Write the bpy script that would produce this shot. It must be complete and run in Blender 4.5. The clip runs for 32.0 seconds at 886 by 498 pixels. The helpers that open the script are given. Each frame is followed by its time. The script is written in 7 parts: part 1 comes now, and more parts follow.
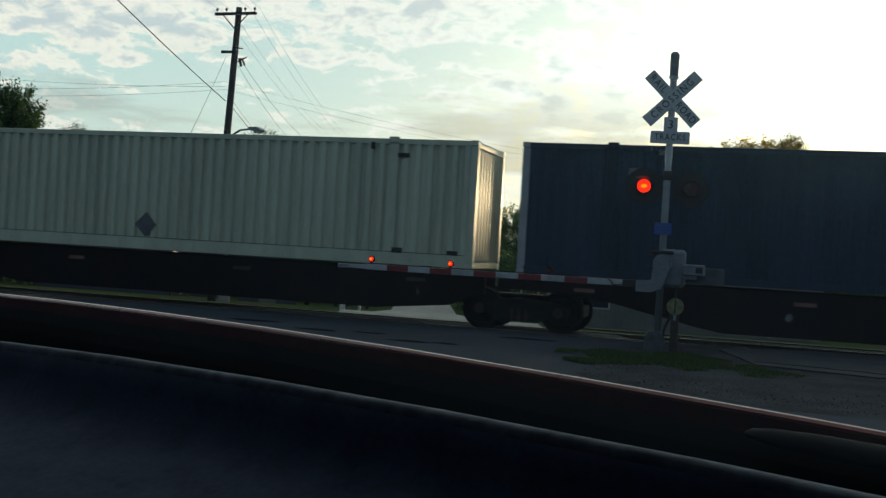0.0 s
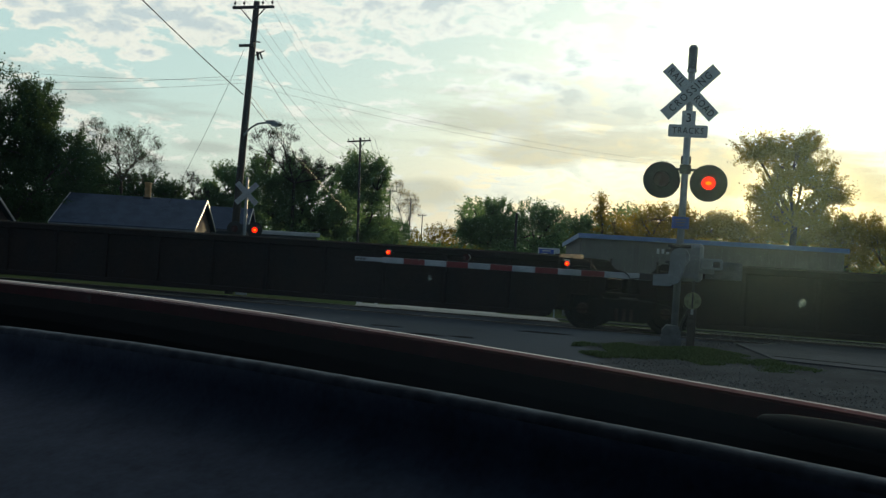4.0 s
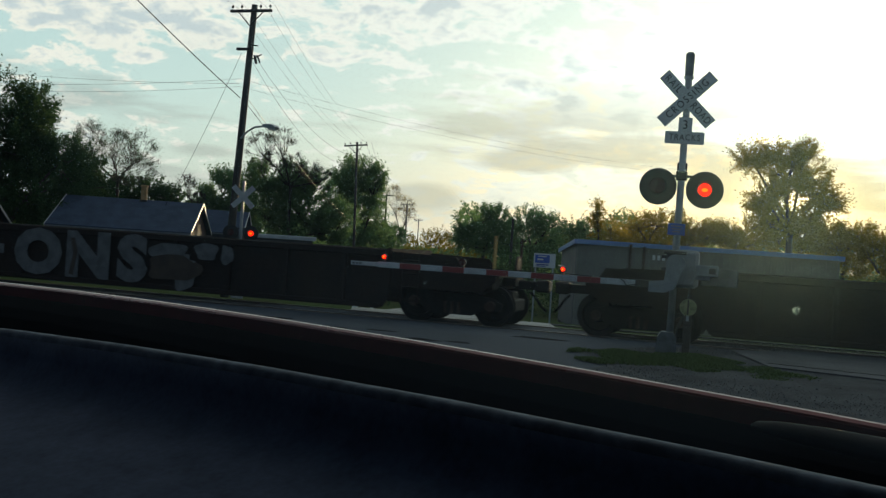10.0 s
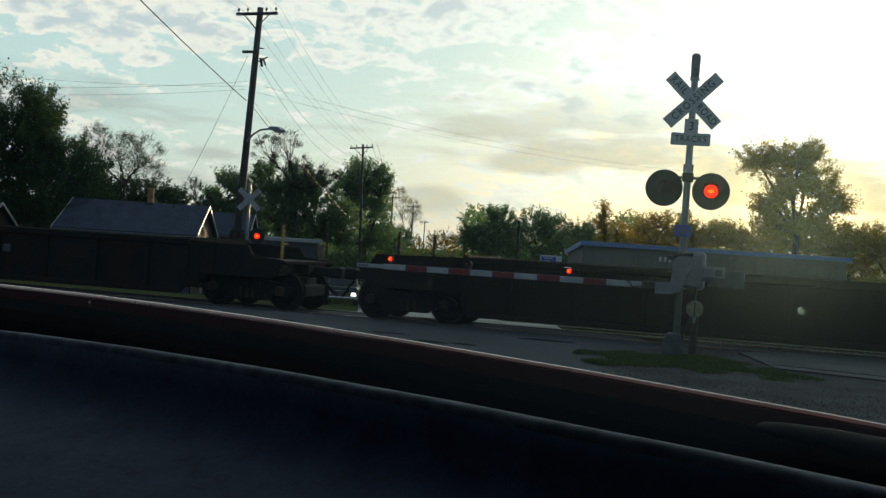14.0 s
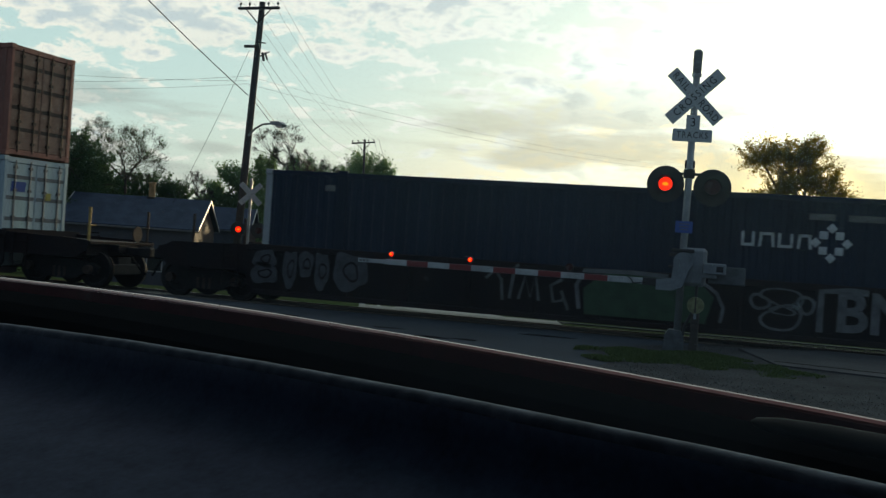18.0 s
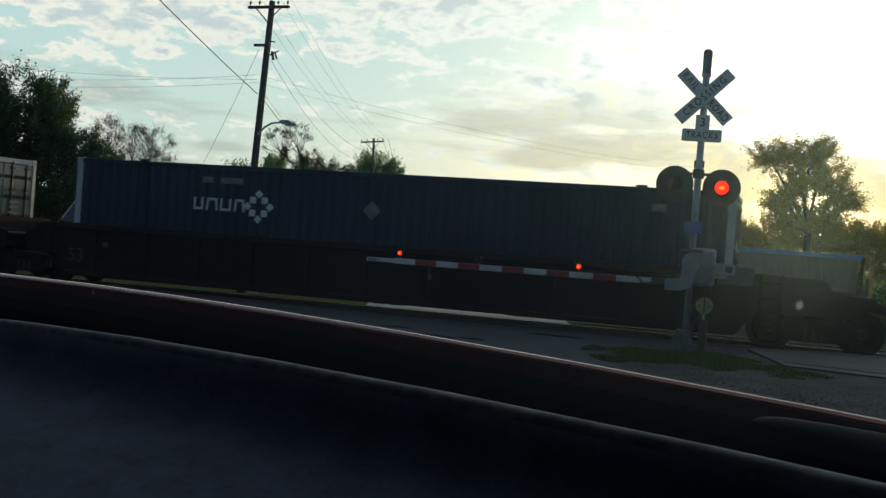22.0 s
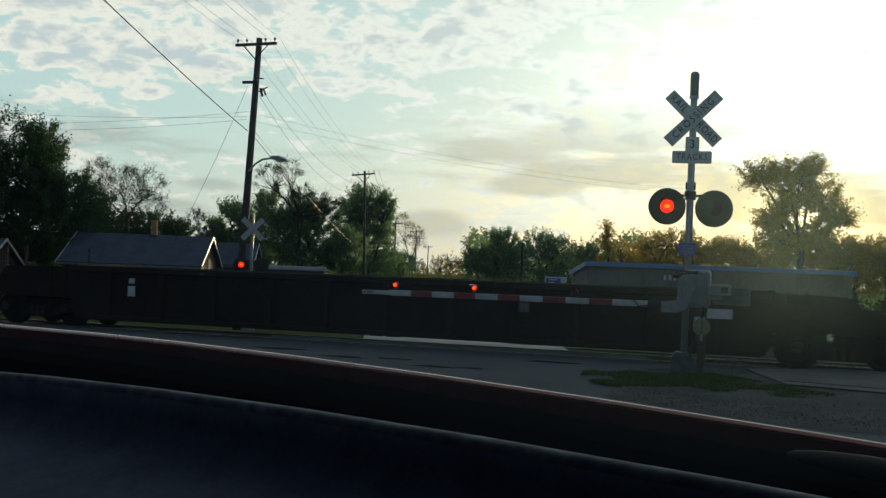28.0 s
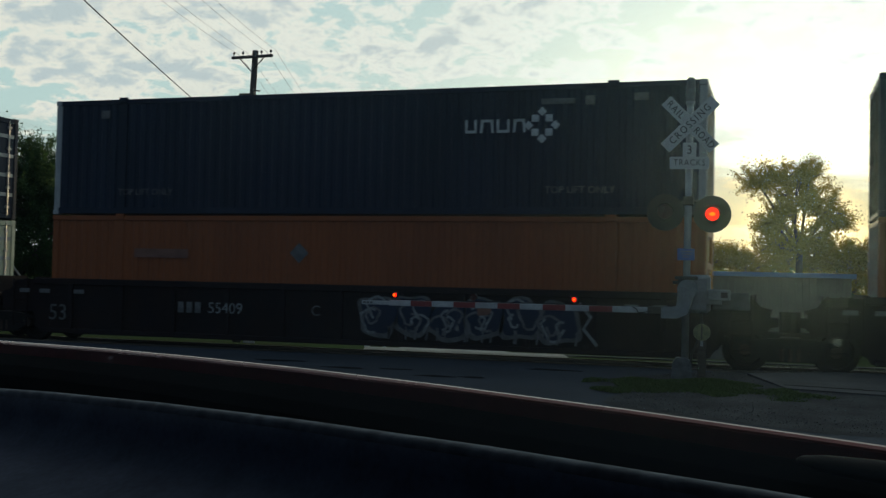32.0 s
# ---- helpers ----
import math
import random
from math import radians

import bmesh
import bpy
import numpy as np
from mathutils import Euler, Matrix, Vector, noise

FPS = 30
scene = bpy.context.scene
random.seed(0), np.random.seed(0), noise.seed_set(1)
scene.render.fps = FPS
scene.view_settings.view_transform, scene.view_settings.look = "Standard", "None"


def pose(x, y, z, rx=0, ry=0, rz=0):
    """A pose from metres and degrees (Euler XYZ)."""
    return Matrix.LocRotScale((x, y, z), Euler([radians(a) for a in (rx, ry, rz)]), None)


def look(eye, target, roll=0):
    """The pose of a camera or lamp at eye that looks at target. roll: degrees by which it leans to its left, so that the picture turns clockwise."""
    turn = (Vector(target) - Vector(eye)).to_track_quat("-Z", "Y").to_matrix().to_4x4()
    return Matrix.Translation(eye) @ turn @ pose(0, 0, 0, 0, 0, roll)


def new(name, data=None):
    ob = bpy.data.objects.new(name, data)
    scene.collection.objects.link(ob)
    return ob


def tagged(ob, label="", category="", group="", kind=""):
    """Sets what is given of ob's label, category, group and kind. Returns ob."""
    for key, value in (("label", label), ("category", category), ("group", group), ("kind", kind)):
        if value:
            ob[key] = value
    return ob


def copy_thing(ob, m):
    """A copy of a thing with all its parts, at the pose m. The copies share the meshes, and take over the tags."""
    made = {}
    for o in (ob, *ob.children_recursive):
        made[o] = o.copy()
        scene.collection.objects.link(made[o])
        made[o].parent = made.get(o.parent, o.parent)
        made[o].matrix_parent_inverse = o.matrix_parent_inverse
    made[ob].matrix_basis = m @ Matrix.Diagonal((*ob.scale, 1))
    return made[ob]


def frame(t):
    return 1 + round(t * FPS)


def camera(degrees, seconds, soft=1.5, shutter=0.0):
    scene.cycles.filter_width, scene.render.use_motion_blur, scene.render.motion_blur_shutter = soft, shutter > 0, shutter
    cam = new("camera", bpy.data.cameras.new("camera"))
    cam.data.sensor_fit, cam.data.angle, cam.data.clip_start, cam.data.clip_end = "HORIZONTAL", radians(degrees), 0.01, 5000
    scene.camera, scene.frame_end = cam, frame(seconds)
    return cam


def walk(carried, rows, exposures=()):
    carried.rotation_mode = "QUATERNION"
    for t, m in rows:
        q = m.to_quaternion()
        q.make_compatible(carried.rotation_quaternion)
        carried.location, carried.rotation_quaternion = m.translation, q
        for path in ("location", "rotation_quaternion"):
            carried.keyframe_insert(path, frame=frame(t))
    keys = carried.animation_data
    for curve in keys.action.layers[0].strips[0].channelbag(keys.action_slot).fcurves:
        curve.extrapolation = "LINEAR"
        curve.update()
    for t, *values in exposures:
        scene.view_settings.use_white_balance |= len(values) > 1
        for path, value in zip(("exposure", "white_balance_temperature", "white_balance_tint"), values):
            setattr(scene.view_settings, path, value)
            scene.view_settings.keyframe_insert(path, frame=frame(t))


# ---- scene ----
# The world: tracks run along x, the rail heads lie at z = 0, the train rolls towards +x.
EYE = (0.0, 0.0, 1.63)
TRACK_Y = 24.28          # centre line of the track
SPEED = 10.45            # metres a second
SUN_AZ, SUN_EL = 0.85, 3.0

cam = camera(44.85, 32.0, soft=1.35, shutter=0.14)


def aim(yaw, pitch, roll, side=0.0, lift=0.0):
    """A hand-held pose: degrees left of +y, degrees up, degrees of lean; side and lift shift the eye."""
    a, b = radians(yaw), radians(pitch)
    eye = Vector((EYE[0] + side * math.cos(a), EYE[1] + side * math.sin(a), EYE[2] + lift))
    way = Vector((-math.sin(a) * math.cos(b), math.cos(a) * math.cos(b), math.sin(b)))
    return look(eye, eye + way, roll)


# seconds, yaw, pitch, roll, side, lift
HELD = [
    (0, 16.28, 0.01, 3.28, 0.0000, 0.0000),
    (0.5, 16.29, 0.15, 3.05, 0.0005, -0.0005),
    (1, 16.37, 0.09, 3.32, 0.0010, -0.0010),
    (1.5, 16.67, -0.32, 4.04, 0.0015, -0.0023),
    (2, 16.84, -0.55, 4.02, 0.0020, -0.0037),
    (2.5, 16.91, -0.55, 3.95, 0.0025, -0.0050),
    (3, 17.07, -0.53, 4.02, 0.0030, -0.0050),
    (3.5, 17.17, -0.52, 3.57, 0.0031, -0.0050),
    (5.5, 17.17, 0.28, 3.36, 0.0033, -0.0050),
    (6, 17.14, -0.14, 3.66, 0.0033, -0.0050),
    (6.5, 17.07, -0.25, 3.85, 0.0034, -0.0050),
    (7, 16.97, -0.12, 3.31, 0.0034, -0.0050),
    (7.5, 16.82, 0.03, 3.59, 0.0034, -0.0050),
    (8, 16.84, -0.13, 3.86, 0.0035, -0.0050),
    (8.5, 16.84, -0.15, 3.94, 0.0036, -0.0050),
    (9, 16.86, -0.30, 3.93, 0.0036, -0.0050),
    (9.5, 16.93, -0.19, 3.84, 0.0037, -0.0050),
    (10, 16.97, -0.10, 3.81, 0.0037, -0.0050),
    (10.5, 17.04, -0.11, 3.83, 0.0037, -0.0050),
    (11, 17.02, -0.07, 3.75, 0.0038, -0.0050),
    (11.5, 16.98, 0.03, 3.61, 0.0039, -0.0050),
    (12, 17.03, 0.20, 3.40, 0.0039, -0.0050),
    (12.5, 17.11, 0.30, 3.43, 0.0040, -0.0050),
    (13, 17.17, 0.28, 3.59, 0.0040, -0.0050),
    (13.5, 17.28, 0.09, 3.58, 0.0044, -0.0051),
    (14, 17.30, -0.01, 3.68, 0.0048, -0.0052),
    (14.5, 17.24, 0.01, 3.60, 0.0052, -0.0052),
    (16.5, 17.41, -0.17, 3.77, 0.0067, -0.0055),
    (17, 17.41, -0.31, 3.94, 0.0071, -0.0056),
    (17.5, 17.36, -0.24, 3.74, 0.0075, -0.0057),
    (18, 17.35, -0.26, 3.91, 0.0079, -0.0058),
    (18.5, 17.35, -0.33, 4.03, 0.0083, -0.0059),
    (19, 17.38, -0.46, 4.20, 0.0087, -0.0059),
    (19.5, 17.59, -0.44, 4.12, 0.0091, -0.0060),
    (20, 17.60, -0.38, 3.95, 0.0094, -0.0061),
    (20.5, 17.61, -0.45, 4.11, 0.0098, -0.0062),
    (21, 17.64, -0.48, 4.16, 0.0102, -0.0062),
    (21.5, 17.76, -0.45, 4.19, 0.0106, -0.0063),
    (22, 17.81, -0.33, 4.12, 0.0110, -0.0064),
    (22.5, 17.59, -0.20, 3.89, 0.0088, -0.0062),
    (23, 17.61, 0.08, 3.54, 0.0066, -0.0061),
    (23.5, 17.71, 0.40, 3.00, 0.0044, -0.0042),
    (24, 17.92, 1.39, 0.37, 0.0022, -0.0012),
    (24.5, 17.91, 2.56, 0.17, 0.0000, 0.0000),
    (25, 17.87, 2.44, 0.75, -0.0009, 0.0001),
    (25.5, 17.68, 2.18, 1.25, -0.0018, 0.0002),
    (27.5, 17.48, 1.46, 1.90, -0.0055, 0.0004),
    (28, 17.57, 1.27, 2.13, -0.0064, 0.0005),
    (28.5, 17.58, 1.24, 2.00, -0.0073, 0.0006),
    (29, 17.52, 1.29, 1.99, -0.0082, 0.0006),
    (29.5, 17.48, 1.27, 1.79, -0.0091, 0.0007),
    (30, 17.19, 1.56, 1.74, -0.0100, 0.0007),
    (30.5, 17.25, 1.39, 2.09, -0.0100, 0.0008),
    (31, 17.37, 1.23, 2.14, -0.0100, 0.0009),
    (31.5, 17.45, 1.39, 1.69, -0.0100, 0.0009),
    (32, 17.52, 1.77, 1.26, -0.0100, 0.0010),

]
walk(cam, [(t, aim(*r)) for t, *r in HELD], exposures=[(0, 0.0), (23, 0.0), (25, -0.06), (28, -0.08), (32, -0.18)])

# ---- sky and sun ----
world = bpy.data.worlds.new("evening_sky")
scene.world = world
world.use_nodes = True
scene.view_settings.exposure = 0.0


def sky_nodes():
    nt = world.node_tree
    nt.nodes.clear()
    N, L = nt.nodes.new, nt.links.new

    def math_node(op, a, b=None, clamp=False):
        n = N("ShaderNodeMath")
        n.operation, n.use_clamp = op, clamp
        for k, v in enumerate((a, b)):
            if v is None:
                continue
            if isinstance(v, (int, float)):
                n.inputs[k].default_value = v
            else:
                L(v, n.inputs[k])
        return n.outputs[0]

    def mix(fac, a, b, kind="MIX"):
        n = N("ShaderNodeMix")
        n.data_type, n.blend_type, n.clamp_factor = "RGBA", kind, True
        for k, v in ((0, fac), (6, a), (7, b)):
            if isinstance(v, (int, float)):
                n.inputs[k].default_value = v
            elif isinstance(v, tuple):
                n.inputs[k].default_value = (*v, 1)
            else:
                L(v, n.inputs[k])
        return n.outputs[2]

    out, bg = N("ShaderNodeOutputWorld"), N("ShaderNodeBackground")
    sky = N("ShaderNodeTexSky")
    sky.sky_type, sky.sun_disc = "NISHITA", False
    sky.sun_elevation, sky.sun_rotation = radians(SUN_EL), radians(SUN_AZ)
    sky.air_density, sky.dust_density, sky.ozone_density = 1.0, 1.5, 2.0
    coord = N("ShaderNodeTexCoord")
    way = coord.outputs["Generated"]
    sep = N("ShaderNodeSeparateXYZ")
    L(way, sep.inputs[0])
    up = math_node("MAXIMUM", sep.outputs[2], 0.0)
    # a cloud sheet seen in perspective
    den = math_node("ADD", up, 0.30)
    px, py = math_node("DIVIDE", sep.outputs[0], den), math_node("DIVIDE", sep.outputs[1], den)
    comb = N("ShaderNodeCombineXYZ")
    L(px, comb.inputs[0]), L(py, comb.inputs[1])
    comb.inputs[2].default_value = CLOUD_SEED
    big, fine = N("ShaderNodeTexNoise"), N("ShaderNodeTexNoise")
    for n, scale, detail, rough in ((big, CLOUD_BIG, 4, 0.5), (fine, CLOUD_FINE, 9, 0.6)):
        L(comb.outputs[0], n.inputs["Vector"])
        n.inputs["Scale"].default_value, n.inputs["Detail"].default_value, n.inputs["Roughness"].default_value = scale, detail, rough
        n.inputs["Distortion"].default_value = 0.25
    thick = math_node("ADD", math_node("MULTIPLY", big.outputs[0], 0.45), math_node("MULTIPLY", fine.outputs[0], 0.55))

    def between(v, lo, hi):
        n = N("ShaderNodeMapRange")
        n.interpolation_type = "SMOOTHSTEP"
        n.inputs[1].default_value, n.inputs[2].default_value = lo, hi
        L(v, n.inputs[0])
        return n.outputs[0]
    # broad clouds and clear gaps: azimuth, elevation, half widths in degrees, amount
    def patch(az, el, wa, we):
        a, e = radians(az), radians(el)
        right = (math.cos(a), -math.sin(a), 0.0)
        upward = (-math.sin(a) * math.sin(e), -math.cos(a) * math.sin(e), math.cos(e))
        total = None
        for axis, w in ((right, wa), (upward, we)):
            n = N("ShaderNodeVectorMath")
            n.operation = "DOT_PRODUCT"
            n.inputs[1].default_value = axis
            L(way, n.inputs[0])
            q = math_node("MULTIPLY", n.outputs["Value"], 1 / math.sin(radians(w)))
            q = math_node("MULTIPLY", q, q)
            total = q if total is None else math_node("ADD", total, q)
        fall = math_node("POWER", 2.718, math_node("MULTIPLY", total, -1.0))
        return math_node("MULTIPLY", fall, math_node("GREATER_THAN", sep.outputs[1], 0.0))
    for az, el, wa, we, amount in CLOUDS:
        thick = math_node("ADD", thick, math_node("MULTIPLY", patch(az, el, wa, we), amount))
    cover, dark = between(thick, 0.474, 0.526), between(thick, 0.535, 0.62)
    # nearness to the sun
    dot = N("ShaderNodeVectorMath")
    dot.operation = "DOT_PRODUCT"
    a, e = radians(SUN_AZ), radians(SUN_EL)
    dot.inputs[1].default_value = (math.sin(a) * math.cos(e), math.cos(a) * math.cos(e), math.sin(e))
    L(way, dot.inputs[0])
    near = math_node("MAXIMUM", dot.outputs["Value"], 0.0)
    front = between(dot.outputs["Value"], -0.05, 0.80)
    wide, mid, tight = (math_node("POWER", near, p) for p in (7.0, 46.0, 2600.0))
    clear = mix(1.0, sky.outputs[0], (SKY_GAIN,) * 3, "MULTIPLY")
    clear = mix(1.0, clear, mix(front, (0.080, 0.130, 0.215), (0.47, 0.63, 0.625)), "ADD")
    lit = mix(wide, mix(front, (0.17, 0.23, 0.30), (0.90, 0.88, 0.79)), (0.94, 0.97, 0.91))
    shade = mix(wide, mix(front, (0.135, 0.165, 0.235), (0.56, 0.65, 0.68)), (0.68, 0.73, 0.72))
    cloud = mix(dark, lit, shade)
    sky_col = mix(cover, clear, cloud)
    glow = mix(mid, (0, 0, 0), (0.72, 0.77, 0.63))
    sky_col = mix(1.0, sky_col, glow, "ADD")
    # flat grey-blue cloud banks low over the horizon
    sq = N("ShaderNodeVectorMath")
    sq.operation = "MULTIPLY"
    sq.inputs[1].default_value = (3.2, 3.2, 21.0)
    L(way, sq.inputs[0])
    bank = N("ShaderNodeTexNoise")
    bank.inputs["Scale"].default_value, bank.inputs["Detail"].default_value, bank.inputs["Roughness"].default_value = 1.0, 7, 0.55
    L(sq.outputs[0], bank.inputs["Vector"])
    low_band = math_node("MULTIPLY", between(sep.outputs[2], 0.015, 0.05), between(sep.outputs[2], 0.19, 0.09))
    streaks = 0.0
    for az, el, wa, we in BANKS:
        streaks = math_node("ADD", patch(az, el, wa, we), streaks)
    streaks = between(math_node("MULTIPLY", math_node("ADD", streaks, math_node("MULTIPLY", math_node("SUBTRACT", bank.outputs[0], 0.5), 1.6)), 1.0), 0.25, 0.8)
    banks = math_node("MULTIPLY", math_node("MULTIPLY", between(bank.outputs[0], 0.5, 0.62), low_band), 0.75)
    banks = math_node("MAXIMUM", banks, math_node("MULTIPLY", streaks, 0.7))
    sky_col = mix(banks, sky_col, mix(wide, mix(front, (0.06, 0.07, 0.095), (0.36, 0.46, 0.47)), (0.60, 0.56, 0.42)))
    # warmer and duller in the haze near the horizon
    haze = between(sep.outputs[2], 0.14, 0.0)
    warm = math_node("POWER", near, 24.0)
    sky_col = mix(math_node("MULTIPLY", haze, 0.5), sky_col, mix(warm, mix(front, (0.07, 0.08, 0.10), (0.60, 0.63, 0.56)), (1.08, 0.82, 0.34)))
    gold = math_node("MULTIPLY", math_node("MULTIPLY", between(sep.outputs[2], 0.15, 0.02), math_node("POWER", near, 90.0)), 0.8)
    sky_col = mix(gold, sky_col, (1.2, 0.95, 0.40))
    disc = mix(tight, (0, 0, 0), (6.0, 4.6, 2.2))
    sky_col = mix(1.0, sky_col, disc, "ADD")
    # below the horizon: dim ground light
    low = N("ShaderNodeMapRange")
    low.inputs[1].default_value, low.inputs[2].default_value = -0.06, 0.0
    L(sep.outputs[2], low.inputs[0])
    sky_col = mix(low.outputs[0], (0.03, 0.03, 0.025), sky_col)
    L(sky_col, bg.inputs[0])
    bg.inputs[1].default_value = SKY_STRENGTH
    L(bg.outputs[0], out.inputs[0])


CLOUDS = ((-18.2, 12.2, 3.6, 1.7, 0.065), (-38.0, 9.8, 4.5, 2.0, 0.035), (-24.0, 10.5, 6.0, 2.2, 0.035), (-31.5, 8.0, 2.6, 2.2, -0.07), (-9.0, 13.0, 4.0, 2.0, 0.04))
BANKS = ((-29.8, 4.2, 2.6, 0.5), (-18.2, 2.7, 2.6, 0.9), (-12.8, 4.8, 3.2, 0.7))
CLOUD_BIG, CLOUD_FINE, CLOUD_SEED, SKY_GAIN, SKY_STRENGTH = 1.8, 12.0, 2.0, 0.05, 1.0
sky_nodes()

sun = new("sun", bpy.data.lights.new("sun", "SUN"))
sun.data.energy, sun.data.angle, sun.data.color = 5.0, radians(0.6), (1.0, 0.74, 0.42)
_a, _e = radians(SUN_AZ), radians(SUN_EL)
sun.matrix_world = look((0, 0, 50), (-math.sin(_a) * math.cos(_e), -math.cos(_a) * math.cos(_e), 50 - math.sin(_e)))


# ---- materials ----
def surface(name, base, rough=0.7, metal=0.0, vary=0.25, scale=3.0, grain=40.0, bump=0.15, tint=None, stretch=(1, 1, 1), random_tint=0.0, coat=0.0, shine=0.5):
    """A weathered surface: broad stains and fine grain in the colour, grain in the relief."""
    m = bpy.data.materials.new(name)
    m.use_nodes = True
    nt = m.node_tree
    N, L = nt.nodes.new, nt.links.new
    b = nt.nodes["Principled BSDF"]
    co, mp = N("ShaderNodeTexCoord"), N("ShaderNodeMapping")
    mp.inputs["Scale"].default_value = stretch
    L(co.outputs["Object"], mp.inputs[0])
    n1, n2 = N("ShaderNodeTexNoise"), N("ShaderNodeTexNoise")
    for n, s, d in ((n1, scale, 5), (n2, grain, 3)):
        n.inputs["Scale"].default_value, n.inputs["Detail"].default_value = s, d
        L(mp.outputs[0], n.inputs["Vector"])
    r = N("ShaderNodeMapRange")
    r.inputs[1].default_value, r.inputs[2].default_value = 0.35, 0.65
    L(n1.outputs[0], r.inputs[0])
    other = tint if tint else tuple(c * (1 - vary) for c in base)
    mx = N("ShaderNodeMix")
    mx.data_type = "RGBA"
    mx.inputs[6].default_value, mx.inputs[7].default_value = (*base, 1), (*other, 1)
    L(r.outputs[0], mx.inputs[0])
    mx2 = N("ShaderNodeMix")
    mx2.data_type, mx2.blend_type = "RGBA", "OVERLAY"
    mx2.inputs[0].default_value = min(1.0, vary * 1.5)
    L(mx.outputs[2], mx2.inputs[6]), L(n2.outputs[0], mx2.inputs[7])
    col = mx2.outputs[2]
    if random_tint:
        oi, hs = N("ShaderNodeObjectInfo"), N("ShaderNodeHueSaturation")
        rr = N("ShaderNodeMapRange")
        rr.inputs[3].default_value, rr.inputs[4].default_value = 1 - random_tint, 1 + random_tint
        L(oi.outputs["Random"], rr.inputs[0]), L(rr.outputs[0], hs.inputs["Value"]), L(col, hs.inputs["Color"])
        col = hs.outputs[0]
    L(col, b.inputs["Base Color"])
    b.inputs["Metallic"].default_value = metal
    b.inputs["Coat Weight"].default_value = coat
    b.inputs["Specular IOR Level"].default_value = shine
    rg = N("ShaderNodeMapRange")
    rg.inputs[3].default_value, rg.inputs[4].default_value = max(0.03, rough - 0.12), min(1.0, rough + 0.12)
    L(n1.outputs[0], rg.inputs[0]), L(rg.outputs[0], b.inputs["Roughness"])
    if bump:
        bp = N("ShaderNodeBump")
        bp.inputs["Strength"].default_value, bp.inputs["Distance"].default_value = bump, 0.02
        L(n2.outputs[0], bp.inputs["Height"]), L(bp.outputs[0], b.inputs["Normal"])
    return m


def glowing(name, colour, strength):
    m = bpy.data.materials.new(name)
    m.use_nodes = True
    b = m.node_tree.nodes["Principled BSDF"]
    b.inputs["Base Color"].default_value = (*colour, 1)
    b.inputs["Emission Color"].default_value = (*colour, 1)
    b.inputs["Emission Strength"].default_value = strength
    return m


def leafy(name, a, b_, light=0.35):
    """Leaves that let some light through; each clump has its own green."""
    m = bpy.data.materials.new(name)
    m.use_nodes = True
    nt = m.node_tree
    N, L = nt.nodes.new, nt.links.new
    nt.nodes.remove(nt.nodes["Principled BSDF"])
    geo, mx = N("ShaderNodeNewGeometry"), N("ShaderNodeMix")
    mx.data_type = "RGBA"
    mx.inputs[6].default_value, mx.inputs[7].default_value = (*a, 1), (*b_, 1)
    L(geo.outputs["Random Per Island"], mx.inputs[0])
    d, t, s = N("ShaderNodeBsdfDiffuse"), N("ShaderNodeBsdfTranslucent"), N("ShaderNodeMixShader")
    L(mx.outputs[2], d.inputs[0]), L(mx.outputs[2], t.inputs[0])
    s.inputs[0].default_value = light
    L(d.outputs[0], s.inputs[1]), L(t.outputs[0], s.inputs[2])
    L(s.outputs[0], nt.nodes["Material Output"].inputs[0])
    return m


def dusty_veil_glass(name, thin=0.0065, thick=0.011, haze=0.45):
    """A clear pane with a thin film of road dust that scatters the light straight on; a veil of glare is put into the
    film too, stronger towards +x.
    """
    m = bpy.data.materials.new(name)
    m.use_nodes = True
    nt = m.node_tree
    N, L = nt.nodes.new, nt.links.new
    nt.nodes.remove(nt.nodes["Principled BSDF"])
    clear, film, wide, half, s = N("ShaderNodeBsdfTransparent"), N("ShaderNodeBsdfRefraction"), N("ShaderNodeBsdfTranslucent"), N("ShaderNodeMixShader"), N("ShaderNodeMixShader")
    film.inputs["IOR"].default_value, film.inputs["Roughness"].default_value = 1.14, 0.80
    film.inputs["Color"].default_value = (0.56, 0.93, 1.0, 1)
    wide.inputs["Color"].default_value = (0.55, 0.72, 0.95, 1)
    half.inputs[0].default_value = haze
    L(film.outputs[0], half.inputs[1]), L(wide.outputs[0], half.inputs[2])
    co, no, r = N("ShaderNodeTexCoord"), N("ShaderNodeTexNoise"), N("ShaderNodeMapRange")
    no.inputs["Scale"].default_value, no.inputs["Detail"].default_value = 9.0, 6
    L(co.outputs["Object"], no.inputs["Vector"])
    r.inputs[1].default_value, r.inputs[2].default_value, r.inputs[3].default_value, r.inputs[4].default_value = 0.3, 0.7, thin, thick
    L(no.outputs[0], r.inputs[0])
    # glare veil put into the film's amount, growing towards the +x end
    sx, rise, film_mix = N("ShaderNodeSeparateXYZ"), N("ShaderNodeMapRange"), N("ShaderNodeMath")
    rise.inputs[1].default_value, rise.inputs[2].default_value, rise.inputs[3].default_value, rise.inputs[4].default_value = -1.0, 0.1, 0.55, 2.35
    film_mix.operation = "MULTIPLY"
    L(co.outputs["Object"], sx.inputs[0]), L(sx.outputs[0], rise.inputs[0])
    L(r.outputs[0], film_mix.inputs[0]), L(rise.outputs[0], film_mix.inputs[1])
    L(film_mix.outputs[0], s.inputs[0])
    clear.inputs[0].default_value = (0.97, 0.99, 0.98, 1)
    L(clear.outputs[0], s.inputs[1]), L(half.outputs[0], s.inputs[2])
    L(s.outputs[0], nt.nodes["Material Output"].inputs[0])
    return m


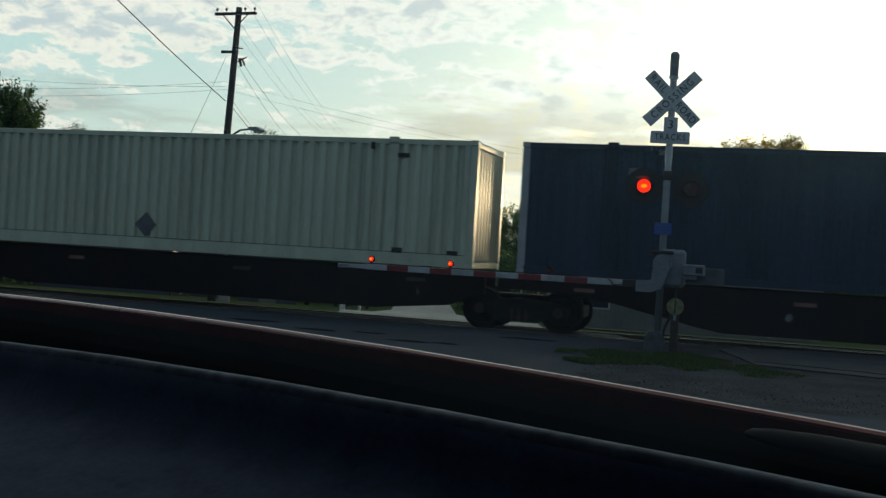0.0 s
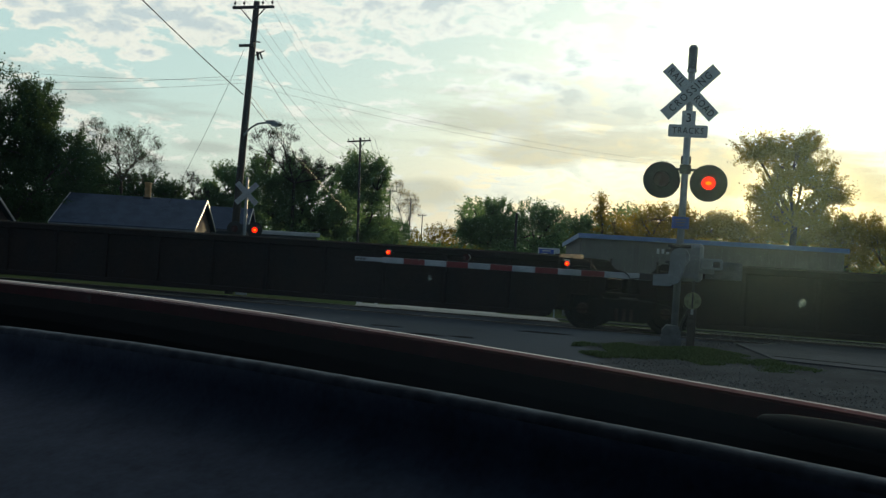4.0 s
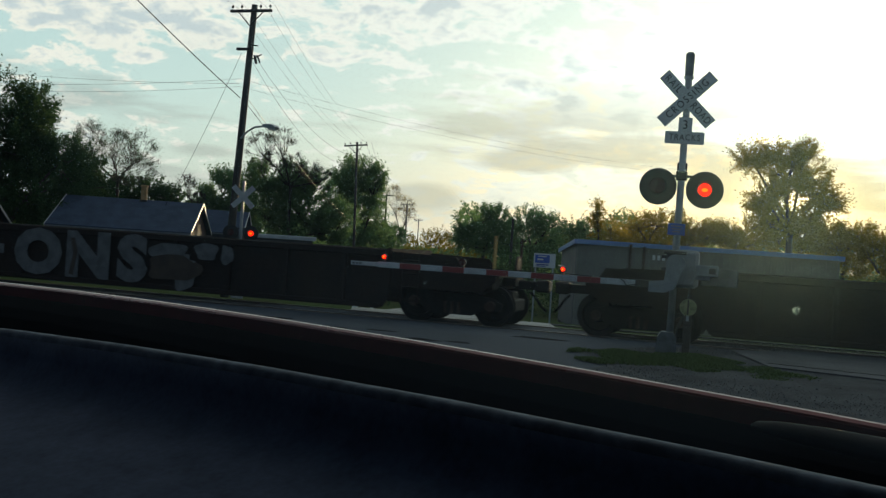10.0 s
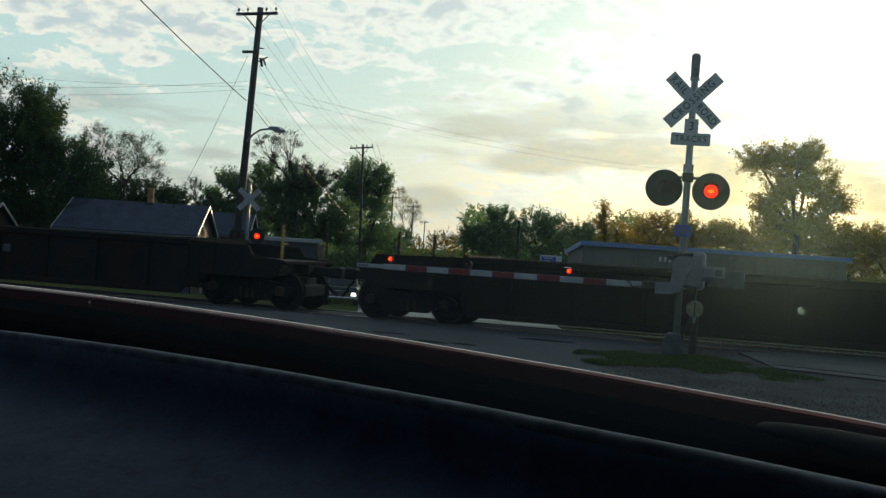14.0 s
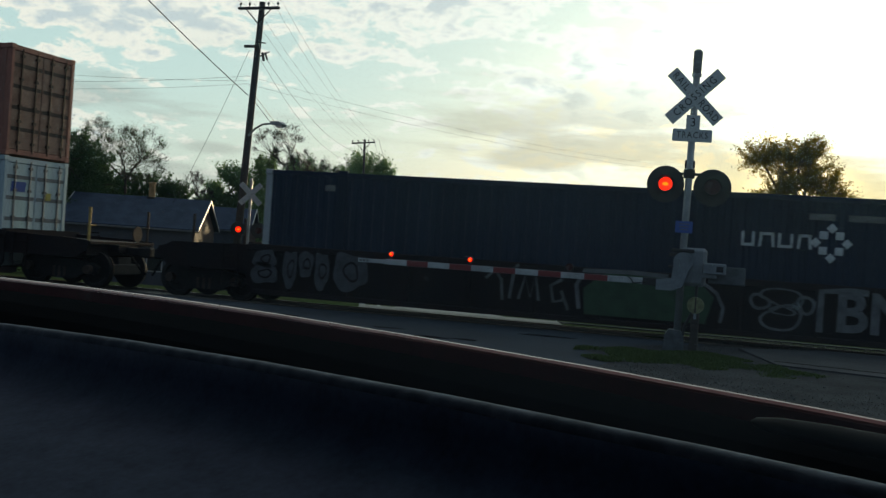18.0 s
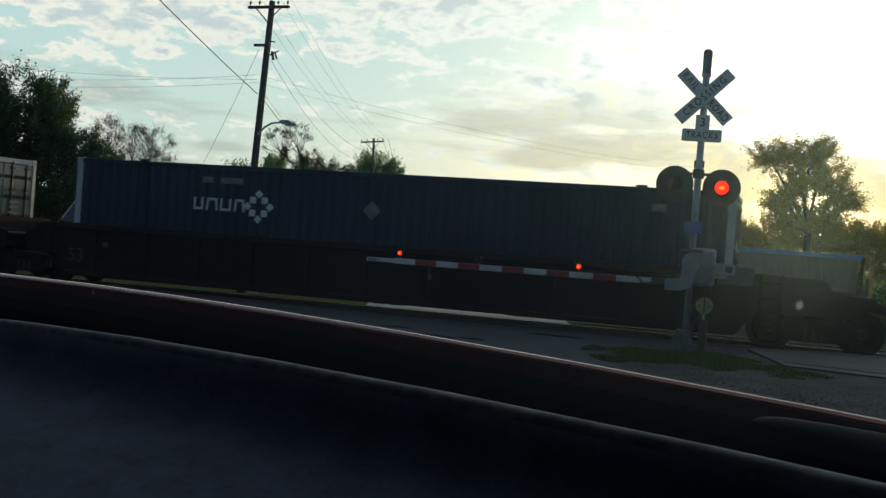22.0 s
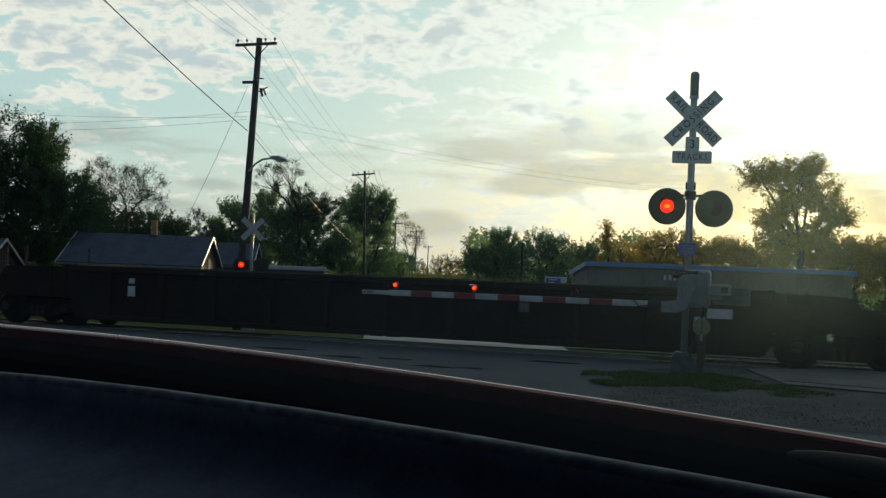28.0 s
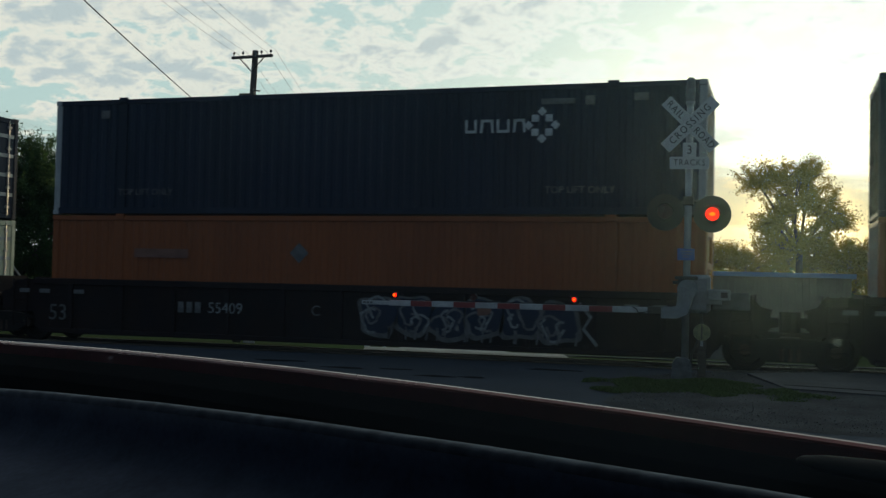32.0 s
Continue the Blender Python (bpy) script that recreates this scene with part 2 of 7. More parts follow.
ASPHALT = surface("asphalt", (0.022, 0.034, 0.049), 0.9, shine=0.3, vary=0.35, scale=0.35, grain=25, bump=0.35)
GRASS_GROUND = surface("grass_ground", (0.050, 0.078, 0.026), 0.95, shine=0.0, vary=0.4, scale=0.4, grain=9, bump=0.6, tint=(0.055, 0.058, 0.028))
GRAVEL = surface("gravel", (0.046, 0.049, 0.050), 0.9, shine=0.1, vary=0.45, scale=1.2, grain=30, bump=0.8)
STONE = surface("ballast_stone", (0.13, 0.13, 0.125), 0.9, shine=0.2, vary=0.4, scale=8, grain=40, random_tint=0.3)
CONCRETE = surface("concrete", (0.30, 0.30, 0.28), 0.85, vary=0.3, scale=1.5, grain=40, bump=0.2)
PAD = surface("worn_asphalt_pad", (0.044, 0.048, 0.052), 0.85, shine=0.3, vary=0.35, scale=0.9, grain=30, bump=0.3)
TAR = surface("old_tar", (0.010, 0.011, 0.012), 0.98, shine=0.02, vary=0.3, scale=3, grain=30)
STEEL = surface("rail_steel", (0.16, 0.14, 0.125), 0.5, 0.6, vary=0.2, scale=4, grain=60)
RUST = surface("rusty_steel", (0.065, 0.04, 0.027), 0.8, 0.2, vary=0.4, scale=5, grain=40)
TIE = surface("creosoted_wood", (0.06, 0.05, 0.04), 0.9, vary=0.4, scale=4, grain=60, stretch=(1, 6, 6))
CAR_BROWN = surface("wagon_paint_brown", (0.018, 0.0135, 0.012), 0.8, 0.0, shine=0.15, vary=0.45, scale=1.3, grain=25, tint=(0.025, 0.016, 0.012), random_tint=0.15)
CAR_BLACK = surface("wagon_paint_black", (0.0115, 0.0085, 0.0105), 0.8, 0.0, shine=0.15, vary=0.45, scale=1.3, grain=25, tint=(0.019, 0.011, 0.010), random_tint=0.15)
IRON = surface("dark_cast_iron", (0.016, 0.0145, 0.014), 0.7, 0.5, vary=0.4, scale=5, grain=40)
NAVY = surface("navy_container_paint", (0.008, 0.022, 0.050), 0.55, 0.0, shine=0.25, vary=0.3, scale=0.8, grain=30, stretch=(1, 1, 0.25), bump=0.05)
SLATE = surface("slate_blue_container_paint", (0.022, 0.046, 0.078), 0.55, 0.0, shine=0.3, vary=0.35, scale=0.8, grain=30, stretch=(1, 1, 0.25), bump=0.05)
BLACKBLUE = surface("black_container_paint", (0.006, 0.018, 0.042), 0.55, 0.0, shine=0.25, vary=0.3, scale=0.8, grain=30, stretch=(1, 1, 0.25), bump=0.05)
BEIGE = surface("beige_container_paint", (0.60, 0.63, 0.45), 0.38, vary=0.22, scale=1.6, grain=30, stretch=(1, 1, 0.12), bump=0.05)
WHITE_BOX = surface("chalky_white_container_paint", (0.47, 0.56, 0.52), 0.6, vary=0.25, scale=1.5, grain=30, stretch=(1, 1, 0.12), tint=(0.35, 0.41, 0.44), bump=0.05)
RED_BOX = surface("oxide_red_container_paint", (0.37, 0.135, 0.085), 0.65, vary=0.35, scale=1.6, grain=30, stretch=(1, 1, 0.14), tint=(0.27, 0.11, 0.075), bump=0.05)
ORANGE_BOX = surface("orange_container_paint", (0.27, 0.062, 0.004), 0.5, vary=0.2, scale=0.9, grain=30, stretch=(1, 1, 0.2), bump=0.05)
PATCH = surface("painted_out_brown", (0.16, 0.07, 0.05), 0.7, vary=0.4, scale=3, grain=30)
PATCH_DARK = surface("painted_out_dark_brown", (0.06, 0.034, 0.03), 0.7, vary=0.4, scale=3, grain=30)
BLUE_GRIME = surface("bluish_grime", (0.34, 0.44, 0.54), 0.6, vary=0.4, scale=1.5, grain=30, stretch=(1, 1, 0.12), bump=0.05)
FADED_BLUE = surface("faded_blue_grey_marking", (0.26, 0.33, 0.37), 0.6, vary=0.3, scale=6)
# grey frame paint that also carries the light on the end ribs
END_GREY = surface("grey_end_paint_with_rib_light", (0.26, 0.26, 0.21), 0.4, vary=0.35, scale=3, grain=30, coat=0.3)
# lit copy of the orange paint, gold sunlight put into the colour
ORANGE_END = surface("sunlit_orange_paint", (0.58, 0.23, 0.025), 0.4, vary=0.25, scale=2, grain=30, coat=0.3)
PALE_STEEL = surface("pale_grey_steel", (0.42, 0.43, 0.42), 0.5, 0.1, vary=0.2, scale=3, grain=40)
IRON_GREY = surface("grey_painted_iron", (0.16, 0.165, 0.17), 0.6, 0.2, vary=0.3, scale=4, grain=40)
GATE_GREY = surface("gate_casting_grey", (0.20, 0.22, 0.235), 0.6, 0.1, vary=0.25, scale=4, grain=40)
CHROME = surface("dull_chrome", (0.6, 0.6, 0.6), 0.2, 1.0, vary=0.1, bump=0)
CAST_DARK = surface("grimy_grey_casting", (0.10, 0.11, 0.115), 0.7, 0.1, vary=0.35, scale=6, grain=40)
REFLECTOR = surface("weathered_reflector", (0.24, 0.24, 0.11), 0.6, vary=0.4, scale=14)
WEED = leafy("dull_weeds", (0.042, 0.075, 0.020), (0.080, 0.112, 0.034), 0.28)
GALV = surface("galvanised_steel", (0.31, 0.33, 0.335), 0.45, 0.35, vary=0.2, scale=5, grain=50)
SIGN_WHITE = surface("sign_white", (0.53, 0.55, 0.55), 0.5, vary=0.08, scale=4, grain=50, bump=0.03)
ARM_WHITE = surface("grimy_white_arm_paint", (0.46, 0.47, 0.46), 0.6, vary=0.3, scale=5, grain=50, bump=0.05)
SIGN_BLACK = surface("sign_black", (0.015, 0.015, 0.015), 0.6, vary=0.2)
SIGN_BLUE = surface("sign_blue", (0.03, 0.09, 0.38), 0.5, vary=0.1)
LAMP_BLACK = surface("lamp_black", (0.02, 0.02, 0.02), 0.6, vary=0.3)
RED_TAPE = surface("red_reflective_tape", (0.22, 0.022, 0.022), 0.5, vary=0.15)
DARK_LENS = surface("unlit_red_lens", (0.05, 0.008, 0.006), 0.25, vary=0.2)
LENS_GLOW = glowing("lit_red_lens", (1.0, 0.014, 0.002), 2.0)
CORE_GLOW = glowing("lit_lamp_core", (1.0, 0.24, 0.0), 1.7)
FADED_WHITE = surface("faded_white_marking", (0.24, 0.25, 0.25), 0.6, vary=0.4, scale=6)
WHITE_MARK = surface("white_marking", (0.55, 0.56, 0.56), 0.6, vary=0.2, scale=6)
OCHRE = surface("ochre_paint_and_gold_light", (0.60, 0.38, 0.10), 0.7, vary=0.3, scale=5)
# weathered pale paint, warmed by golden light put into its colour
DOOR_PALE = surface("weathered_pale_paint_with_gold_light", (0.48, 0.41, 0.27), 0.5, vary=0.45, scale=2.2, grain=30, tint=(0.24, 0.19, 0.12))
DOOR_RUST = surface("rust_streaked_door_paint", (0.27, 0.15, 0.10), 0.6, vary=0.5, scale=2.6, grain=30, tint=(0.17, 0.075, 0.045))
DOOR_GLOSS = surface("glossy_dark_door_paint", (0.055, 0.066, 0.060), 0.34, vary=0.4, scale=2.2, grain=30, bump=0.03, coat=0.8)
TAPE_PALE = surface("faded_tape", (0.50, 0.44, 0.42), 0.6, vary=0.3, scale=6)
YELLOW_MARK = surface("yellow_marking", (0.36, 0.30, 0.04), 0.6, vary=0.2, scale=6)
BLUE_MARK = surface("blue_marking", (0.025, 0.06, 0.26), 0.6, vary=0.15, scale=6)
DIM_MARK = surface("dull_spray_paint", (0.12, 0.12, 0.115), 0.75, vary=0.4, scale=4)
SPRAY = surface("pale_grey_spray_paint", (0.07, 0.07, 0.075), 0.75, vary=0.4, scale=4)
GREY_MARK = surface("grey_spray_paint", (0.15, 0.15, 0.15), 0.7, vary=0.4, scale=4)
GREEN_MARK = surface("green_spray_paint", (0.028, 0.075, 0.030), 0.7, vary=0.4, scale=3)
RUST_DIM = surface("dull_orange_spray", (0.055, 0.035, 0.02), 0.75, vary=0.4, scale=3)
RUST_MARK = surface("faded_red_spray_paint", (0.22, 0.10, 0.07), 0.7, vary=0.3, scale=3)
POLE_WOOD = surface("weathered_pole_wood", (0.062, 0.056, 0.052), 0.9, vary=0.35, scale=3, grain=60, stretch=(4, 4, 0.4), bump=0.3)
DULL_WIRE = surface("dull_wire_jacket", (0.02, 0.02, 0.02), 0.95, shine=0.05, vary=0.1, bump=0)
WIRE = surface("wire", (0.05, 0.05, 0.05), 0.6, vary=0.1, bump=0)
BARK = surface("bark", (0.055, 0.045, 0.035), 0.95, vary=0.4, scale=3, grain=20, stretch=(3, 3, 0.6), bump=0.5)
LEAF = leafy("spring_leaves", (0.085, 0.165, 0.065), (0.17, 0.27, 0.105), 0.55)
LEAF_DARK = leafy("dark_leaves", (0.030, 0.062, 0.026), (0.058, 0.105, 0.040), 0.4)
# the low sun's golden backlight is put into these leaves' own colour
LEAF_GOLD = leafy("young_leaves_with_sun_gold", (0.18, 0.135, 0.014), (0.31, 0.235, 0.028), 0.68)
ROOF = surface("blue_grey_shingles", (0.040, 0.058, 0.092), 0.95, shine=0.12, vary=0.25, scale=1.2, grain=12, bump=0.4)
# gable ends darker and browner than the long walls
GABLE = surface("dark_brown_gable", (0.030, 0.020, 0.022), 0.85, shine=0.2, vary=0.2, scale=2, grain=20, bump=0.1)
SIDING = surface("grey_siding", (0.06, 0.066, 0.078), 0.7, vary=0.12, scale=1, grain=20, bump=0.1)
TRIM = surface("dull_white_trim", (0.36, 0.36, 0.35), 0.5, vary=0.08)
# brick turned yellow: golden sunlight put into its base colour
BRICK = surface("sun_gold_chimney_brick", (0.42, 0.25, 0.10), 0.85, vary=0.3, scale=4, grain=20)
STORE_WALL = surface("dark_metal_siding", (0.17, 0.165, 0.14), 0.6, vary=0.2, scale=1, grain=20)
STORE_BLUE = surface("blue_fascia", (0.14, 0.25, 0.48), 0.5, vary=0.15)
PANE = surface("dark_window", (0.02, 0.025, 0.03), 0.1, vary=0.1, bump=0)
RED_PAINT = surface("red_car_paint", (0.16, 0.034, 0.032), 0.28, 0.45, vary=0.08, scale=6, grain=80, bump=0.02, coat=0.2)
FLANGE = surface("dark_red_matt_paint", (0.090, 0.007, 0.012), 0.7, 0.0, shine=0.15, vary=0.2, scale=6, grain=80, bump=0.02)
RUBBER = surface("black_rubber", (0.006, 0.006, 0.007), 0.85, shine=0.08, vary=0.2, scale=8, grain=80, bump=0.02)
CABIN = surface("dark_cabin_plastic", (0.036, 0.058, 0.108), 0.85, shine=0.22, vary=0.25, scale=30, grain=200, bump=0.02)
# lighter than the trim: the highlight on its crest put into colour
CREST_GREY = surface("crest_highlight_grey", (0.12, 0.145, 0.18), 0.9, shine=0.15, vary=0.4, scale=40, grain=90, bump=0.08)
HEADLINER = surface("dark_headliner", (0.02, 0.02, 0.022), 0.95, vary=0.2)
GLASS = dusty_veil_glass("dusty_veiled_car_glass")
SPECK = dusty_veil_glass("dried_water_spot", 0.03, 0.045, 0.4)
WHITE_CAR = surface("white_car_paint", (0.6, 0.6, 0.6), 0.3, vary=0.05, bump=0, coat=0.4)
TYRE = surface("tyre", (0.02, 0.02, 0.02), 0.85, vary=0.2)
PICKUP_GREY = surface("dark_grey_truck_paint", (0.06, 0.065, 0.07), 0.35, vary=0.1, bump=0, coat=0.4)
HEADLIGHT = glowing("headlight_glow", (1.0, 0.93, 0.8), 3.0)


# ---- mesh helpers ----
class Mesh:
    """Collects vertices and faces of one part."""

    def __init__(self):
        self.v, self.f = [], []

    def add(self, verts, faces):
        k = len(self.v)
        self.v += [tuple(p) for p in verts]
        self.f += [tuple(i + k for i in face) for face in faces]
        return self

    def box(self, x0, x1, y0, y1, z0, z1, c=0.0):
        """A block; c chamfers its edges."""
        if c <= 0:
            return self.add([(x, y, z) for x in (x0, x1) for y in (y0, y1) for z in (z0, z1)],
                            [(0, 1, 3, 2), (4, 6, 7, 5), (0, 4, 5, 1), (2, 3, 7, 6), (0, 2, 6, 4), (1, 5, 7, 3)])
        c = min(c, (x1 - x0) * 0.45, (y1 - y0) * 0.45, (z1 - z0) * 0.45)
        lo, hi = (x0, y0, z0), (x1, y1, z1)
        vs, idx = [], {}
        for sx in (0, 1):
            for sy in (0, 1):
                for sz in (0, 1):
                    s = (sx, sy, sz)
                    for ax in range(3):
                        p = []
                        for k in range(3):
                            edge = hi[k] if s[k] else lo[k]
                            p.append(edge if k == ax else edge + (-c if s[k] else c))
                        idx[(s, ax)] = len(vs)
                        vs.append(p)
        fs = []
        for ax in range(3):
            u, w = [k for k in range(3) if k != ax]
            for side in (0, 1):
                ring = []
                for a, b in ((0, 0), (1, 0), (1, 1), (0, 1)):
                    s = [0, 0, 0]
                    s[ax], s[u], s[w] = side, a, b
                    ring.append(idx[(tuple(s), ax)])
                fs.append(ring)
            for a in (0, 1):
                for b in (0, 1):
                    s0, s1 = [0, 0, 0], [0, 0, 0]
                    s0[u], s0[w] = a, b
                    s1[u], s1[w] = a, b
                    s1[ax] = 1
                    s0, s1 = tuple(s0), tuple(s1)
                    fs.append((idx[(s0, u)], idx[(s1, u)], idx[(s1, w)], idx[(s0, w)]))
        for sx in (0, 1):
            for sy in (0, 1):
                for sz in (0, 1):
                    s = (sx, sy, sz)
                    fs.append((idx[(s, 0)], idx[(s, 1)], idx[(s, 2)]))
        return self.add(vs, fs)

    def tube(self, p0, p1, r0, r1=None, n=10, caps=True):
        r1 = r0 if r1 is None else r1
        p0, p1 = Vector(p0), Vector(p1)
        d = (p1 - p0).normalized()
        u = d.orthogonal().normalized()
        w = d.cross(u)
        ring = [(math.cos(2 * math.pi * i / n), math.sin(2 * math.pi * i / n)) for i in range(n)]
        vs = [p0 + (u * a + w * b) * r0 for a, b in ring] + [p1 + (u * a + w * b) * r1 for a, b in ring]
        fs = [(i, (i + 1) % n, n + (i + 1) % n, n + i) for i in range(n)]
        if caps:
            fs += [tuple(range(n))[::-1], tuple(range(n, 2 * n))]
        return self.add(vs, fs)

    def bent(self, pts, r, n=8):
        for a, b in zip(pts, pts[1:]):
            self.tube(a, b, r, n=n)
        return self

    def lathe(self, profile, centre, axis="y", n=20):
        """profile: (along, radius) pairs round the axis."""
        vs, fs = [], []
        for t, r in profile:
            for i in range(n):
                a = 2 * math.pi * i / n
                c, s = r * math.cos(a), r * math.sin(a)
                p = {"x": (t, c, s), "y": (c, t, s), "z": (c, s, t)}[axis]
                vs.append([p[k] + centre[k] for k in range(3)])
        for k in range(len(profile) - 1):
            for i in range(n):
                j = (i + 1) % n
                fs.append((k * n + i, k * n + j, (k + 1) * n + j, (k + 1) * n + i))
        fs.append(tuple(range(n))[::-1])
        fs.append(tuple(range((len(profile) - 1) * n, len(profile) * n)))
        return self.add(vs, fs)

    def extrude(self, outline, axis, a, b):
        """A closed outline in the plane across the axis, drawn out from a to b."""
        n = len(outline)
        put = {"x": lambda t, p: (t, p[0], p[1]), "y": lambda t, p: (p[0], t, p[1]), "z": lambda t, p: (p[0], p[1], t)}[axis]
        vs = [put(a, p) for p in outline] + [put(b, p) for p in outline]
        fs = [(i, (i + 1) % n, n + (i + 1) % n, n + i) for i in range(n)] + [tuple(range(n))[::-1], tuple(range(n, 2 * n))]
        return self.add(vs, fs)

    def moved(self, m):
        self.v = [tuple(m @ Vector(p)) for p in self.v]
        return self

    def data(self, name, material=None, smooth=False):
        me = bpy.data.meshes.new(name)
        me.from_pydata(self.v, [], self.f)
        bm = bmesh.new()
        bm.from_mesh(me)
        bmesh.ops.recalc_face_normals(bm, faces=bm.faces)
        bm.to_mesh(me)
        bm.free()
        if material:
            me.materials.append(material)
        if smooth:
            me.shade_smooth()
        return me


def part(name, mesh, material, parent=None, label="", at=None, smooth=False):
    """One mesh object under a thing or under a part."""
    me = mesh.data(name, material, smooth) if isinstance(mesh, Mesh) else mesh
    ob = new(name, me)
    if parent:
        ob.parent = parent
    if at is not None:
        ob.matrix_basis = at
    if label:
        tagged(ob, label)
    return ob


def thing(name, label, category, group="", kind="", at=None):
    ob = tagged(new(name), label, category, group, kind)
    if at is not None:
        ob.matrix_basis = at
    return ob


def lettering(text, size, material, parent, at, name="lettering", depth=0.003, space=1.0, wide=1.0, bold=0.0):
    """Raised letters as a mesh: x along the line, y up, centred."""
    cu = bpy.data.curves.new(name, "FONT")
    cu.body, cu.size, cu.extrude, cu.align_x, cu.align_y, cu.space_character, cu.offset = text, size, depth, "CENTER", "CENTER", space, bold
    cu.resolution_u = 3
    ob = bpy.data.objects.new(name, cu)
    scene.collection.objects.link(ob)
    me = bpy.data.meshes.new_from_object(ob.evaluated_get(bpy.context.evaluated_depsgraph_get()))
    bpy.data.objects.remove(ob)
    me.materials.clear()
    me.materials.append(material)
    me.transform(Matrix.Diagonal((wide, 1, 1, 1)))
    return part(name, me, material, parent, at=at)


def facing(x, y, z, rz=0.0, roll=0.0):
    """Upright writing that faces -y, turned by rz about z."""
    return pose(x, y, z, 0, 0, rz) @ pose(0, 0, 0, 90, 0, 0) @ pose(0, 0, 0, 0, 0, roll)

# ---- ground, road, track ----
def ground_z(y):
    """The land is level up to the track and falls away behind it."""
    stops = ((-4000, -0.06), (21.9, -0.06), (22.6, -0.16), (26.6, -0.16), (42, -1.2), (80, -3.4), (200, -4.6), (4500, -4.6))
    for (a, za), (b, zb) in zip(stops, stops[1:]):
        if y <= b:
            return za + (zb - za) * (y - a) / (b - a)
    return -4.6


def ground():
    ys = [-2500, -400, -60, -20, 0, 10, 18, 21.9, 22.6, 26.6, 30, 34, 38, 42, 50, 60, 70, 80, 110, 150, 200, 400, 1000, 4500]
    xs = [-3500, -900, -300, -120, -60, -30, -15, 0, 15, 30, 60, 120, 300, 900, 3500]
    m = Mesh()
    vs = [(x, y, ground_z(y)) for y in ys for x in xs]
    n = len(xs)
    m.add(vs, [(j * n + i, j * n + i + 1, (j + 1) * n + i + 1, (j + 1) * n + i) for j in range(len(ys) - 1) for i in range(n - 1)])
    tagged(part("ground", m, GRASS_GROUND), "dull grass and bare earth beside the railway", "ground", kind="structure")


def strip(name, left, right, ys, material, label, category, lift=0.05, depth=0.12):
    """A paved strip that follows the land: left and right give x at each y."""
    m = Mesh()
    for y0, y1 in zip(ys, ys[1:]):
        a = [(left(y0), y0), (right(y0), y0), (right(y1), y1), (left(y1), y1)]
        top = [(x, y, ground_z(y) + lift) for x, y in a]
        low = [(x, y, ground_z(y) + lift - depth) for x, y in a]
        m.add(top + low, [(0, 1, 2, 3), (0, 4, 5, 1), (1, 5, 6, 2), (3, 2, 6, 7), (0, 3, 7, 4)])
    return tagged(part(name, m, material), label, category, kind="structure")


def pavings():
    road_x = lambda y: -5.6 - 0.315 * (y - 20)
    strip("road_apron", lambda y: -90, lambda y: -3.05 if y > 16.2 else 40, [-40, -10, 5, 12, 16.2], ASPHALT, "dark worn asphalt in front of the crossing", "road")
    strip("road_near", lambda y: -90, lambda y: -1.2 + 0.04 * (20 - y), [16.2, 18, 20, 21.9, 22.6], ASPHALT, "dark worn asphalt up to the rails", "road")
    strip("road_crossing", lambda y: road_x(y) - 5.2, lambda y: road_x(y) + 4.2, [22.6, 23.46], ASPHALT, "asphalt between street and rail", "road", lift=0.048)
    strip("road_between_rails", lambda y: road_x(y) - 5.2, lambda y: road_x(y) + 4.2, [23.70, 24.86], ASPHALT, "asphalt fill between the rails", "road", lift=0.048)
    strip("road_far", lambda y: road_x(y) - 2.8, lambda y: road_x(y) + 2.5, [25.10, 26.6, 30, 34, 38, 42, 50, 60, 70, 80, 110, 150, 200, 330], CONCRETE, "pale worn road running away behind the track", "road", lift=0.048)
    strip("yard_ballast", lambda y: road_x(y) + 2.9, lambda y: 60, [26.7, 30, 34, 38, 42, 50], GRAVEL, "dark stone ballast of the further tracks", "ballast", lift=0.03)
    strip("track_shoulder", lambda y: -1.9, lambda y: 120, [21.95, 22.6, 26.7], GRAVEL, "dark ballast shoulder along the rails", "ballast", lift=0.006, depth=0.1)
    m = Mesh()
    m.extrude([(-0.6, 21.0), (1.0, 22.3), (6.0, 22.3), (6.0, 20.4), (1.9, 17.7), (0.1, 18.2)], "z", -0.12, 0.05)
    tagged(part("pavement", m, PAD), "patch of worn pale asphalt beside the signal", "pavement", kind="structure")
    # cracks sealed with tar across the patch
    m = Mesh()
    for k in range(9):
        x = 0.05 + 0.3 * k
        m.box(x, x + 0.31, 18.72 - 0.07 * k + 0.04 * math.sin(3 * k), 18.79 - 0.07 * k + 0.04 * math.sin(3 * k), 0.045, 0.054)
    tagged(part("tar_seam", m, TAR), "black tar seam across the pale asphalt patch", "seam", kind="structure")


def tar_patches():
    """Dark repaired spots in the street."""
    m, rnd = Mesh(), random.Random(12)
    for x, y, rx, ry in ((-5.75, 17.9, 0.34, 0.16), (-5.1, 18.0, 0.22, 0.12), (-7.8, 18.7, 0.4, 0.14), (-6.9, 18.9, 0.3, 0.12), (-9.6, 19.6, 0.5, 0.2), (-4.2, 20.4, 0.5, 0.2)):
        ph = rnd.uniform(0, 6)
        pts = [(x + rx * (1 + 0.3 * math.sin(3 * a + ph)) * math.cos(a), y + ry * (1 + 0.25 * math.sin(2 * a + ph)) * math.sin(a)) for a in [k * 0.3927 for k in range(16)]]
        m.extrude(pts, "z", -0.03, -0.005)
    tagged(part("tar_patches", m, TAR), "dark tar patches in the street", "tar", kind="structure")


